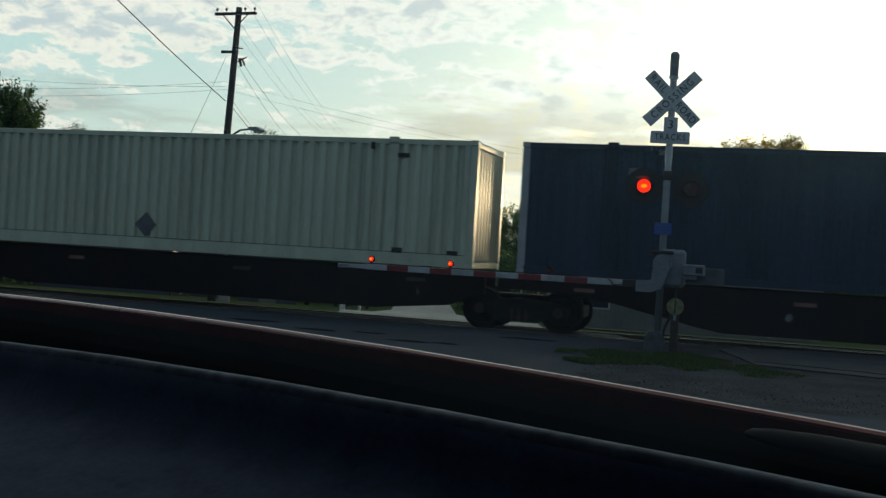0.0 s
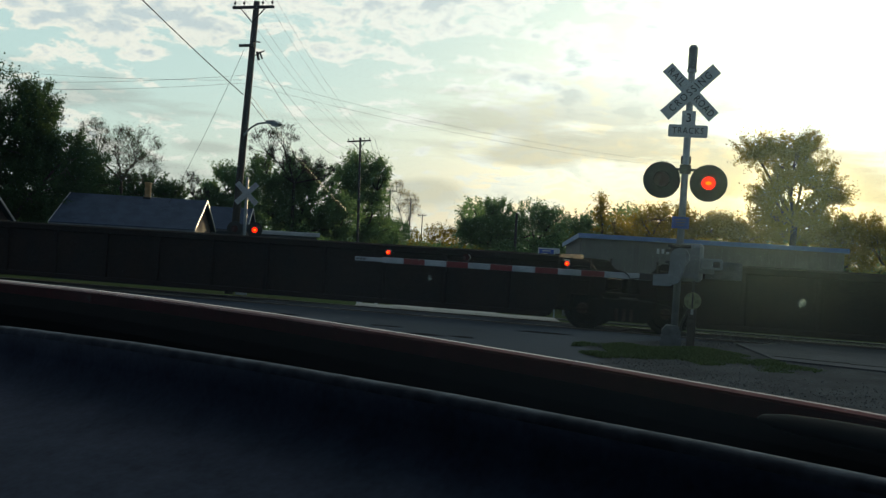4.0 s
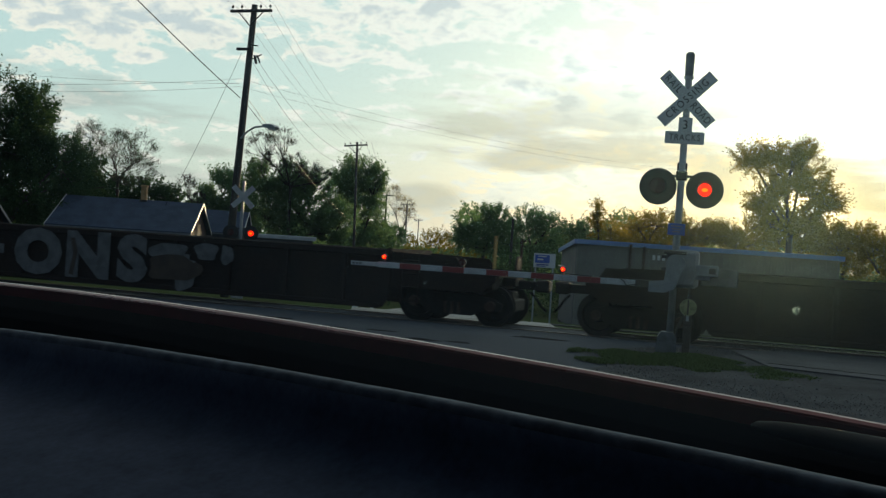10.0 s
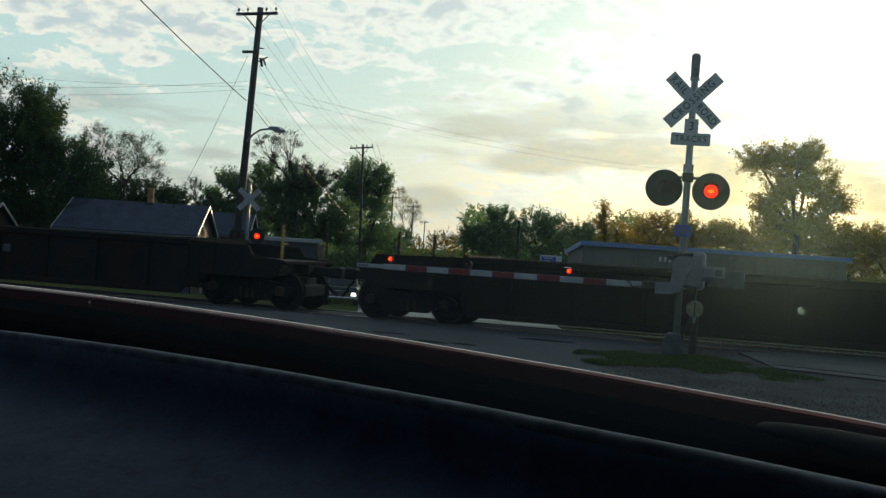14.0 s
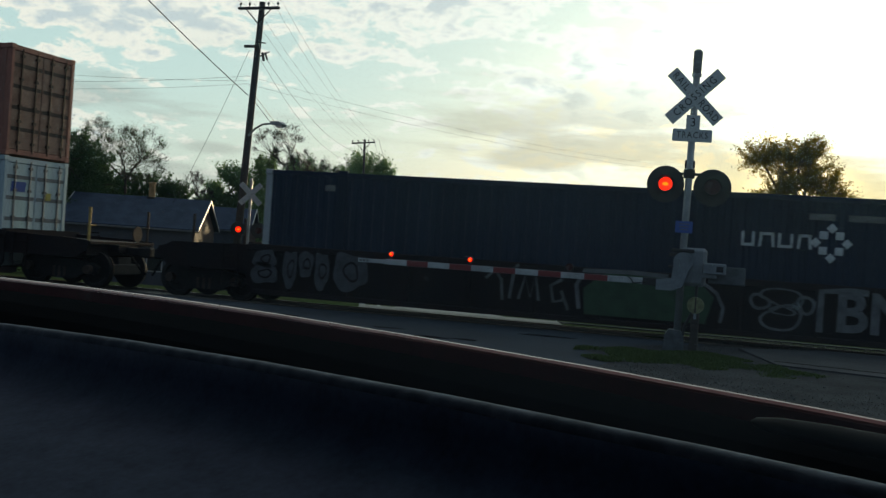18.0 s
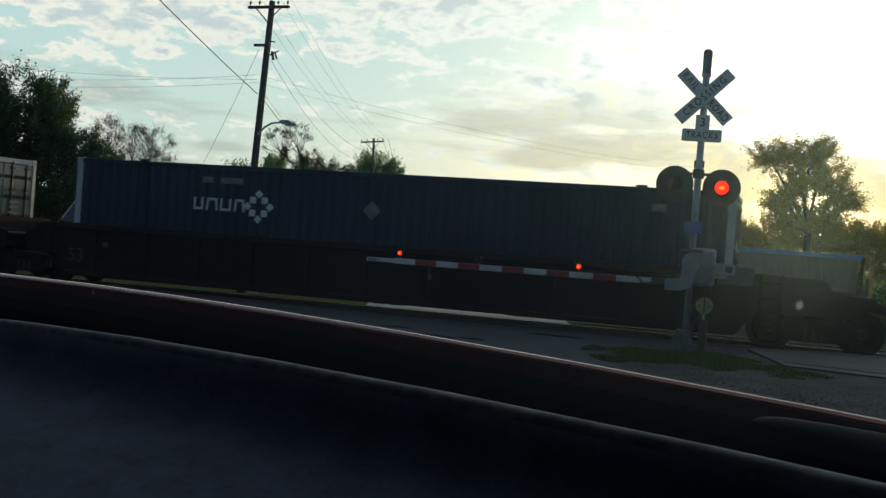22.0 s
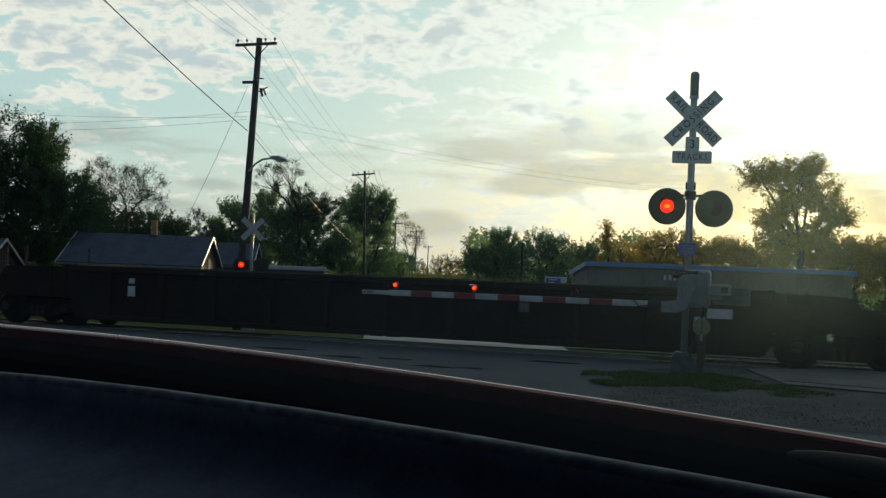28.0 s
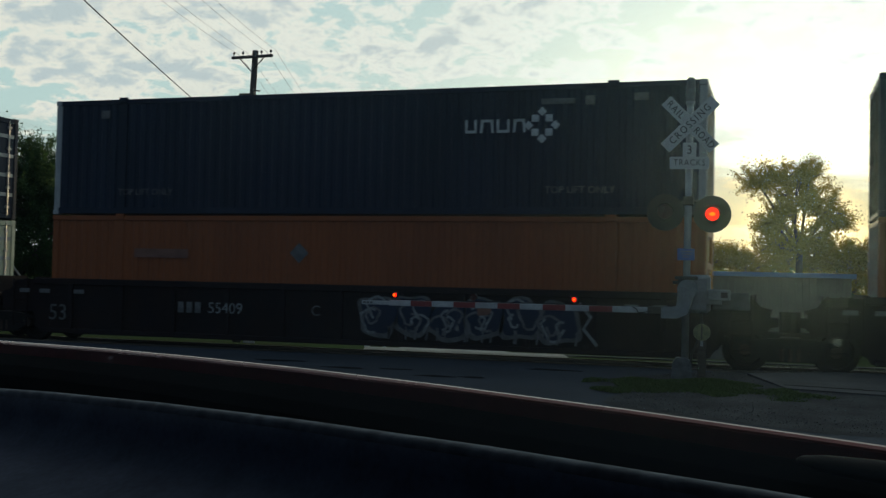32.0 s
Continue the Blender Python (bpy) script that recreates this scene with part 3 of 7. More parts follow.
def stones(name, label, count, where, size, material, seed, lift=0.0):
    """Loose stones in one mesh: squashed, turned octahedra."""
    rnd = random.Random(seed)
    m = Mesh()
    for _ in range(count):
        x, y = where(rnd)
        s = size * rnd.uniform(0.5, 1.5)
        z = lift + ground_z(y)
        t = Euler((rnd.uniform(0, 3), rnd.uniform(0, 3), rnd.uniform(0, 3))).to_matrix()
        pts = [Vector(p) for p in ((1, 0, 0), (-1, 0, 0), (0, 0.8, 0), (0, -0.8, 0), (0, 0, 0.6), (0, 0, -0.6))]
        m.add([tuple(t @ (p * s) + Vector((x, y, z + 0.3 * s))) for p in pts],
              [(0, 2, 4), (2, 1, 4), (1, 3, 4), (3, 0, 4), (2, 0, 5), (1, 2, 5), (3, 1, 5), (0, 3, 5)])
    return tagged(part(name, m, material), label, "stones", kind="stuff")


def verge():
    """The island at the signal's foot: gravel, earth and tufts of grass."""
    m = Mesh()
    rings = [(1.0, 0.0), (0.75, 0.05), (0.4, 0.09), (0.05, 0.10)]
    n = 40
    vs, fs = [], []
    for k, (r, z) in enumerate(rings):
        for i in range(n):
            a = 2 * math.pi * i / n
            wob = 1 + 0.10 * math.sin(3 * a + 1) + 0.06 * math.sin(7 * a)
            vs.append((1.2 + 4.3 * r * wob * math.cos(a), 17.6 + 4.1 * r * wob * math.sin(a), -0.006 + z * 0.3))
    for k in range(len(rings) - 1):
        for i in range(n):
            j = (i + 1) % n
            fs.append((k * n + i, k * n + j, (k + 1) * n + j, (k + 1) * n + i))
    fs.append(tuple(range((len(rings) - 1) * n, len(rings) * n)))
    m.add(vs, fs)
    tagged(part("gravel_verge", m, GRAVEL), "low bank of grey gravel round the signal", "gravel", kind="structure")
    def on_verge(r):
        a, k = r.uniform(0, 6.283), math.sqrt(r.random()) * 0.97
        wob = 1 + 0.10 * math.sin(3 * a + 1) + 0.06 * math.sin(7 * a)
        return 1.2 + 4.3 * k * wob * math.cos(a), 17.6 + 4.1 * k * wob * math.sin(a)
    stones("loose_gravel", "loose grey gravel on the verge", 8000, on_verge, 0.010, STONE, 5, lift=0.072)
    stones("scattered_stones", "larger pale stones lying in the gravel", 800, on_verge, 0.018, STONE, 6, lift=0.072)
    # low weeds in uneven patches
    rnd = random.Random(8)
    for label, cx, cy, sx, sy, count in (("patch of low green weeds by the signal foot", -1.7, 18.1, 1.5, 1.9, 17000),
                                         ("thin green weeds in the gravel", -0.2, 17.3, 1.0, 1.1, 3500)):
        m = Mesh()
        while len(m.f) < count:
            a, k = rnd.uniform(0, 6.283), math.sqrt(rnd.random())
            x, y = cx + sx * k * math.cos(a), cy + sy * k * math.sin(a)
            thick = noise.noise(Vector((x * 1.7, y * 1.2, cx))) + 0.75 - k
            if thick < rnd.uniform(-0.1, 0.5):
                continue
            h, a = rnd.uniform(0.02, 0.03 + 0.06 * max(0.0, min(1.0, thick))), rnd.uniform(0, 6.28)
            dx, dy = 0.02 * math.cos(a), 0.02 * math.sin(a)
            bx, by = rnd.gauss(0, 0.035), rnd.gauss(0, 0.035)
            m.add([(x - dx, y - dy, 0.0), (x + dx, y + dy, 0.0), (x + bx, y + by, h + 0.02)], [(0, 1, 2)])
        tagged(part("grass_tuft", m, WEED), label, "weeds", kind="stuff")


def track():
    ob = thing("railway_track", "railway track with worn shiny rail heads on timber ties", "railway track", kind="structure")
    head = [(-0.036, 0), (0.036, 0), (0.038, -0.035), (0.012, -0.05), (0.012, -0.13), (0.07, -0.15), (-0.07, -0.15), (-0.012, -0.13), (-0.012, -0.05), (-0.038, -0.035)]
    for side in (-1, 1):
        m = Mesh().extrude([(TRACK_Y + side * 0.7535 + y, z - 0.09) for y, z in head], "x", -320, 320)
        part("rail", m, STEEL, ob)
    tie = Mesh().box(-0.115, 0.115, -1.3, 1.3, -0.33, -0.155, 0.012).data("tie", TIE)
    for k in range(-3, 30):
        part("tie", tie, TIE, ob, at=pose(-1.6 + 0.52 * k, TRACK_Y, -0.07))
    rest = Mesh()
    for k in range(-190, 200):
        x = -1.6 + 0.52 * k
        if -3 <= k < 30 or -12 < x < -1.8:
            continue
        rest.box(x - 0.115, x + 0.115, TRACK_Y - 1.3, TRACK_Y + 1.3, -0.40, -0.225)
    tagged(part("far_ties", rest, TIE, ob), kind="stuff")
    # ballast shoulder on either side of the crossing
    for a, b in ((-120, -12.2), (-1.9, 120)):
        m = Mesh().extrude([(TRACK_Y - 2.3, -0.3), (TRACK_Y - 1.55, -0.145), (TRACK_Y + 1.55, -0.145), (TRACK_Y + 2.3, -0.3)], "x", a, b)
        part("ballast_bed", m, GRAVEL, ob)
    stones("track_ballast", "broken stone ballast between the ties", 3500, lambda r: (r.uniform(-1.8, 9), TRACK_Y + r.uniform(-2.0, 1.8)), 0.035, STONE, 9, lift=0.0)


# ---- the train ----
def wheel_data():
    return Mesh().lathe([(-0.07, 0.2), (-0.07, 0.49), (-0.035, 0.49), (-0.03, 0.46), (0.07, 0.455), (0.07, 0.36), (0.02, 0.33), (0.02, 0.16), (0.09, 0.13), (0.09, 0.02)], (0, 0, 0), "y", 24).data("wheel", IRON)


WHEEL = wheel_data()
FRAME_OUT = [(-1.15, 0.52), (-0.95, 0.62), (-0.5, 0.70), (0.5, 0.70), (0.95, 0.62), (1.15, 0.52), (1.12, 0.36), (0.72, 0.36), (0.45, 0.22), (-0.45, 0.22), (-0.72, 0.36), (-1.12, 0.36)]
SIDE_FRAME = Mesh().extrude(FRAME_OUT, "y", -0.07, 0.07).data("side_frame", IRON)
SPRINGS = Mesh()
for _k in (-0.16, 0.0, 0.16):
    SPRINGS.tube((_k, 0, 0.24), (_k, 0, 0.5), 0.065, n=10)
SPRINGS = SPRINGS.data("springs", RUST)
BEARING = Mesh().lathe([(-0.10, 0.04), (-0.10, 0.11), (0.05, 0.12), (0.05, 0.05)], (0, 0, 0), "y", 14).data("bearing_cap", RUST)
AXLE = Mesh().tube((0, -0.95, 0), (0, 0.95, 0), 0.08, n=12).data("axle", IRON)
BOLSTER = Mesh().box(-0.2, 0.2, -1.05, 1.05, 0.42, 0.72, 0.02).data("truck", IRON)
RIGGING = Mesh().box(-0.42, 0.42, -0.72, 0.72, 0.25, 0.5, 0.03).box(-1.3, -1.0, -0.6, 0.6, 0.34, 0.62, 0.03).box(1.0, 1.3, -0.6, 0.6, 0.34, 0.62, 0.03).box(-1.2, 1.2, -0.3, 0.3, 0.5, 0.8, 0.03).data("brake_rigging", IRON)
SPINNING = []


def truck(parent, x):
    t = part("truck", BOLSTER, IRON, parent, at=pose(x, 0, -0.085))
    for side in (-1, 1):
        part("side_frame", SIDE_FRAME, IRON, t, at=pose(0, side * 1.0, 0))
        part("springs", SPRINGS, RUST, t, at=pose(0, side * 1.02, 0))
    part("brake_rigging", RIGGING, IRON, t)
    for ax in (-0.89, 0.89):
        part("axle", AXLE, IRON, t, at=pose(ax, 0, 0.46))
        for side in (-1, 1):
            w = part("wheel", WHEEL, IRON, t, at=pose(ax, side * 0.76, 0.46, 0, 0, 0 if side > 0 else 180))
            SPINNING.append(w)
            part("bearing_cap", BEARING, RUST, t, at=pose(ax, side * 1.1, 0.46, 0, 0, 0 if side < 0 else 180))


HALF_C, HALF_A = 11.72, 9.72      # from the middle of a well to its coupler or its joint


def well_car(left, right, paint, label, top=1.47):
    """A 53-foot well: left and right are 'c' for a coupler end, 'a' for a joint with its own truck, 'j' for a joint on the next unit's truck."""
    ob = thing("well_car", label, "railway wagon", "wagons of the train")
    pm = paint
    low, end = 0.19, 8.35
    side = Mesh().extrude([(-end, 0.42), (-8.2, low), (8.2, low), (end, 0.42), (end, top - 0.05), (-end, top - 0.05)], "y", -0.03, 0.03).data("side_sheet", pm)
    chord = Mesh().box(-end, end, -0.09, 0.09, -0.08, 0.08, 0.02).data("top_chord", pm)
    sill = Mesh().box(-8.15, 8.15, -0.07, 0.07, -0.06, 0.06, 0.015).data("bottom_chord", pm)
    post = Mesh().box(-0.05, 0.05, -0.045, 0.045, low + 0.08, top - 0.1, 0.01).data("side_post", pm)
    beam = Mesh().box(-0.12, 0.12, -1.4, 1.4, -0.06, 0.06, 0.015).data("cross_beam", pm)
    for s in (-1, 1):
        y = s * 1.5
        part("side_sheet", side, pm, ob, at=pose(0, y, 0))
        part("top_chord", chord, pm, ob, at=pose(0, y, top - 0.06))
        part("bottom_chord", sill, pm, ob, at=pose(0, y + s * 0.02, low + 0.03))
        for k in range(11):
            part("side_post", post, pm, ob, at=pose(-7.25 + 1.45 * k, y + s * 0.06, 0))
    for k in range(6):
        part("cross_beam", beam, pm, ob, at=pose(-7.0 + 2.8 * k, 0, low + 0.06))
    for sgn, kind in ((-1, left), (1, right)):
        reach = 11.0 if kind == "c" else 9.55
        m = Mesh().extrude([(8.2, 1.02), (reach, 1.02), (reach, 0.84), (8.9, 0.72), (8.2, 0.62)], "y", -0.42, 0.42)
        part("centre_sill", m.moved(Matrix.Diagonal((sgn, 1, 1, 1))), pm, ob)
        m = Mesh().box(8.25, reach - 0.15, -1.42, 1.42, 1.03, 1.10, 0.01)
        part("end_platform", m.moved(Matrix.Diagonal((sgn, 1, 1, 1))), pm, ob)
        m = Mesh().extrude([(8.1, 0.78), (8.36, 0.78), (8.36, top + 0.05), (8.24, top + 0.05)], "y", -1.5, 1.5)
        part("bulkhead", m.moved(Matrix.Diagonal((sgn, 1, 1, 1))), pm, ob)
        step = 0.95 if sgn > 0 else 0.42
        for s in (-1, 1):
            shape = [(8.3, 0.66), (reach - 0.5, 0.68), (reach - 0.2, 0.95), (reach - 0.2, 1.12), (reach - step, 1.17), (reach - step - 0.16, top - 0.06), (8.3, top - 0.02)] if kind == "c" else [(8.3, 0.66), (9.35, 0.70), (9.4, 1.16), (9.15, 1.22), (8.95, top - 0.04), (8.3, top - 0.02)]
            m = Mesh().extrude(shape, "y", s * 1.44 - 0.03, s * 1.44 + 0.03)
            part("end_sill", m.moved(Matrix.Diagonal((sgn, 1, 1, 1))), pm, ob)
        part("end_web", Mesh().box(8.4, reach - 0.3, -1.36, 1.36, 0.74, 1.02, 0.02).moved(Matrix.Diagonal((sgn, 1, 1, 1))), pm, ob)
        for s in (-1, 1):
            m = Mesh().tube((8.62, s * 1.5, 0.3), (8.62, s * 1.5, top), 0.022, n=6).tube((9.02, s * 1.5, 0.3), (9.02, s * 1.5, top), 0.022, n=6)
            for z in (0.38, 0.68, 0.98, 1.28):
                m.tube((8.62, s * 1.5, z), (9.02, s * 1.5, z), 0.016, n=6)
            part("ladder", m.moved(Matrix.Diagonal((sgn, 1, 1, 1))), pm, ob)
        if kind == "c":
            truck(ob, sgn * 9.72)
            m = Mesh().box(10.9, 11.45, -0.09, 0.09, 0.78, 0.98, 0.02).box(11.4, 11.74, -0.16, 0.12, 0.74, 1.02, 0.04)
            part("coupler", m.moved(Matrix.Diagonal((sgn, 1, 1, 1))), IRON, ob)
            m = Mesh().bent([(11.35, -0.35, 0.74), (11.48, -0.34, 0.60), (11.60, -0.28, 0.42), (11.71, -0.2, 0.32)], 0.028)
            part("brake_hose", m.moved(Matrix.Diagonal((sgn, 1, 1, 1))), RUBBER, ob)
            for s in (-1, 1):
                gx = 10.7 if sgn > 0 else 9.95
                m = Mesh().tube((gx, s * 1.3, 1.08), (gx, s * 1.3, 1.95), 0.035)
                m.tube((gx, s * 1.3, 1.5), (gx, s * 1.3 - s * 0.25, 1.5), 0.018)
                yellow = sgn > 0 and s < 0
                part("grab_rail", m.moved(Matrix.Diagonal((sgn, 1, 1, 1))), OCHRE if yellow else RUST, ob, "yellow painted grab rail" if yellow else "")
            if sgn > 0:
                m = Mesh().lathe([(0, 0.2), (0.03, 0.22), (0.05, 0.2), (0.05, 0.16)], (10.75, 0.7, 1.32), "x", 18).tube((10.76, 0.7, 1.05), (10.76, 0.7, 1.32), 0.02, n=6)
                part("brake_wheel", m, RUST, ob)
        elif kind == "a":
            truck(ob, sgn * 9.72)
            m = Mesh().tube((sgn * 9.72, 0, 0.7), (sgn * 9.72, 0, 1.15), 0.22, n=14)
            part("joint", m, IRON, ob)
    return ob


def spine_car(truck_ends):
    ob = thing("spine_car", "dark spine wagon carrying a single container", "railway wagon", "wagons of the train")
    m = Mesh().extrude([(-8.4, 1.16), (8.4, 1.16), (8.4, 0.85), (6.6, 0.78), (5.0, 0.42), (-5.0, 0.42), (-6.6, 0.78), (-8.4, 0.85)], "y", -0.33, 0.33)
    part("spine", m, CAR_BLACK, ob)
    for x in (-7.8, -6.1, 0.0, 6.1, 7.8):
        m = Mesh().extrude([(-1.32, 1.16), (1.32, 1.16), (1.32, 1.04), (0.35, 0.86), (-0.35, 0.86), (-1.32, 1.04)], "x", x - 0.18, x + 0.18)
        part("outrigger", m, CAR_BLACK, ob)
    for s in (-1, 1):
        m = Mesh().extrude([(-8.4, 1.14), (8.4, 1.14), (8.4, 0.72), (7.6, 0.4), (5.9, 0.24), (-3.6, 0.22), (-4.2, 0.32), (-5.3, 0.58), (-6.6, 0.80), (-8.4, 0.86)], "y", s * 1.3 - 0.04, s * 1.3 + 0.04)
        part("side_girder", m, CAR_BLACK, ob)
        for x in (-6.5, -2.0, 2.5, 6.8):
            part("side_mark", Mesh().box(x - 0.22, x + 0.22, s * 1.35 - 0.012, s * 1.35 + 0.012, 0.88, 0.96), RUST_MARK if x < 0 else RUST_DIM, ob)
    for e in truck_ends:
        truck(ob, e)
    return ob


def corrugated(x0, x1, z0, z1, pitch, depth):
    """A sheet pressed into upright ribs, facing -y, with the ribs standing depth proud."""
    m = Mesh()
    n = max(2, round((x1 - x0) / pitch))
    p = (x1 - x0) / n
    pts = []
    for k in range(n):
        a = x0 + k * p
        pts += [(a, 0), (a + 0.32 * p, 0), (a + 0.46 * p, -depth), (a + 0.86 * p, -depth)]
    pts.append((x1, 0))
    vs = [(x, y, z0) for x, y in pts] + [(x, y, z1) for x, y in pts]
    k = len(pts)
    return m.add(vs, [(i, i + 1, k + i + 1, k + i) for i in range(k - 1)])


def container(paint, label, doors="left", post=None, rib=0.28, rib_depth=0.036, end_paint=None, rail=0.17, door_paint=None, bar=None, front="ribs"):
    """A 53-foot box, 16.15 x 2.59 x 2.9 m, standing on its own floor; doors at one end."""
    ob = thing("shipping_container", label, "shipping container", "containers on the train")
    hx, hy, H = 8.075, 1.295, 2.88
    post = post or paint
    end_paint = end_paint or paint
    door_paint, bar = door_paint or end_paint, bar or PALE_STEEL
    side = corrugated(-7.93, 7.93, rail - 0.01, H - 0.12, rib, rib_depth).data("side_panel", paint)
    part("side_panel", side, paint, ob, at=pose(0, -hy + max(0.045, rib_depth + 0.004), 0))
    part("side_panel", side, paint, ob, at=pose(0, hy - max(0.045, rib_depth + 0.004), 0, 0, 0, 180))
    part("roof", Mesh().add([(-hx, -hy + 0.03, H - 0.03), (hx, -hy + 0.03, H - 0.03), (hx, hy - 0.03, H - 0.03), (-hx, hy - 0.03, H - 0.03)], [(0, 1, 2, 3)]).box(-hx + 0.1, hx - 0.1, -hy + 0.1, hy - 0.1, H - 0.09, H - 0.034), paint, ob)
    part("floor", Mesh().box(-hx + 0.05, hx - 0.05, -hy + 0.06, hy - 0.06, 0.06, 0.14), IRON, ob)
    for s in (-1, 1):
        y = s * (hy - 0.03)
        part("bottom_rail", Mesh().box(-7.93, 7.93, y - 0.03, y + 0.03, 0.02, rail, 0.008), paint, ob)
        part("top_rail", Mesh().box(-7.93, 7.93, y - 0.03, y + 0.03, H - 0.13, H - 0.01, 0.008), paint, ob)
        for e in (-1, 1):
            x = e * (hx - 0.085)
            part("corner_post", Mesh().box(x - 0.085, x + 0.085, min(y, y - s * 0.1) - 0.005, max(y, y - s * 0.1) + 0.03 if s > 0 else max(y, y - s * 0.1), 0.12, H - 0.12, 0.01), post, ob)
            for z in (0.0, H - 0.118):
                part("corner_casting", Mesh().box(x - 0.088, x + 0.088, y - s * 0.055 - 0.09, y - s * 0.055 + 0.09, z, z + 0.118, 0.012), PALE_STEEL if post is not paint else paint, ob)
            # lifting points of the 40-foot position
            x = e * 6.1
            part("lifting_post", Mesh().box(x - 0.12, x + 0.12, y - 0.028, y + 0.028, rail, H - 0.13, 0.006), paint, ob)
            part("lifting_block", Mesh().box(x - 0.12, x + 0.12, y - 0.06, y + 0.034, H - 0.1, H + 0.035, 0.012), paint, ob)
    sd = -1 if doors == "left" else 1
    # closed front end
    at = pose(-sd * (hx - 0.07), 0, 0, 0, 0, 90 if sd < 0 else -90)
    if front == "ribs":
        part("front_wall", Mesh().box(-1.17, 1.17, -0.01, 0.02, 0.15, H - 0.13), paint, ob, at=at)
        for k in range(9):
            y = -1.04 + 0.26 * k
            part("end_rib", Mesh().extrude([(y - 0.05, -0.01), (y + 0.05, -0.01), (y + 0.035, -0.055), (y - 0.035, -0.055)], "z", 0.2, H - 0.2), end_paint, ob, at=at)
    else:
        # a framed opening above, pressed cross ribs below
        part("front_wall", Mesh().box(-1.17, 1.17, 0.0, 0.03, 0.15, H - 0.13), end_paint, ob, at=at)
        # ochre here holds the gold light that falls on the panel
        part("opening", Mesh().box(-0.85, 0.85, -0.014, -0.002, 1.98, 2.46), OCHRE, ob, "panel in the end opening with gold light in its colour", at=at)
        for y in (-1.0, 1.0):
            part("end_post", Mesh().box(y - 0.13, y + 0.13, -0.085, -0.002, 0.2, H - 0.2, 0.02), end_paint, ob, at=at)
        for z, h in ((2.58, 0.10), (1.86, 0.09), (1.60, 0.08), (1.36, 0.08), (1.12, 0.08), (0.7, 0.2)):
            part("cross_rib", Mesh().box(-0.86, 0.86, -0.075, -0.002, z - h, z + h, 0.03), end_paint, ob, at=at)
    for x in (-sd * (hx - 0.06), sd * (hx - 0.06)):
        part("header", Mesh().box(x - 0.05, x + 0.05, -1.2, 1.2, H - 0.16, H - 0.02, 0.01), end_paint, ob)
        part("end_sill", Mesh().box(x - 0.05, x + 0.05, -1.2, 1.2, 0.03, 0.16, 0.01), end_paint, ob)
    for s in (-1, 1):
        y0, y1 = (0.012, 1.18) if s > 0 else (-1.18, -0.012)
        x = sd * (hx - 0.06)
        d = part("door", Mesh().box(x - 0.03, x + 0.03, y0, y1, 0.17, H - 0.17, 0.008), door_paint, ob)
        for f in (0.28, 0.78):
            y = y0 + (y1 - y0) * f
            m = Mesh().tube((x + sd * 0.055, y, 0.1), (x + sd * 0.055, y, H - 0.1), 0.02, n=8)
            for z in (0.35, 0.9, 1.3, 2.0, 2.6):
                m.box(x + sd * 0.055 - 0.03, x + sd * 0.055 + 0.03, y - 0.06, y + 0.06, z - 0.035, z + 0.035)
            part("locking_bar", m, bar, d)
        m = Mesh()
        for z in (0.7, 1.25, 1.8, 2.35):
            m.box(x + sd * 0.03 - 0.012, x + sd * 0.03 + 0.012, y0 + 0.04, y1 - 0.04, z - 0.05, z + 0.05)
        part("door_rib", m, bar, d)
    return ob


# markings: flat shapes a few millimetres proud of a side that faces -y
def flat(parent, name, material, outline, at):
    return part(name, Mesh().extrude(outline, "z", 0.0, 0.004), material, parent, at=at)


def block(parent, material, x, y, z, w, h, slant=0.0, name="marking"):
    return flat(parent, name, material, [(-w / 2, -h / 2), (w / 2, -h / 2), (w / 2 + slant, h / 2), (-w / 2 + slant, h / 2)], facing(x, y, z))


def ring(parent, material, x, y, z, rx, rz, width, seed=0, name="graffiti"):
    """A hand-drawn loop."""
    rnd = random.Random(seed)
    ph = [rnd.uniform(0, 6.28) for _ in range(3)]
    n, vs = 22, []
    for i in range(n):
        a = 2 * math.pi * i / n
        w = 1 + 0.13 * math.sin(2 * a + ph[0]) + 0.08 * math.sin(3 * a + ph[1])
        for r in (w, w - width / max(rx, rz)):
            vs.append((rx * r * math.cos(a), rz * r * math.sin(a), 0.004))
    m = Mesh().add(vs, [(2 * i, 2 * i + 1, 2 * ((i + 1) % n) + 1, 2 * ((i + 1) % n)) for i in range(n)])
    return part(name, m, material, parent, at=facing(x, y, z))


def blob(parent, material, x, z, rx, rz, seed=0, out=0.0):
    """A filled lobed patch of spray paint on a wagon's side."""
    rnd = random.Random(seed)
    ph = [rnd.uniform(0, 6.28) for _ in range(3)]
    pts = []
    for i in range(28):
        a = 2 * math.pi * i / 28
        w = 1 + 0.09 * math.sin(3 * a + ph[0]) + 0.07 * math.sin(5 * a + ph[1])
        c, s = math.cos(a), math.sin(a)
        pts.append((rx * w * math.copysign(abs(c) ** 0.75, c), rz * w * math.copysign(abs(s) ** 0.75, s)))
    return flat(parent, "graffiti", material, pts, facing(x, WAGON_Y - out, z))


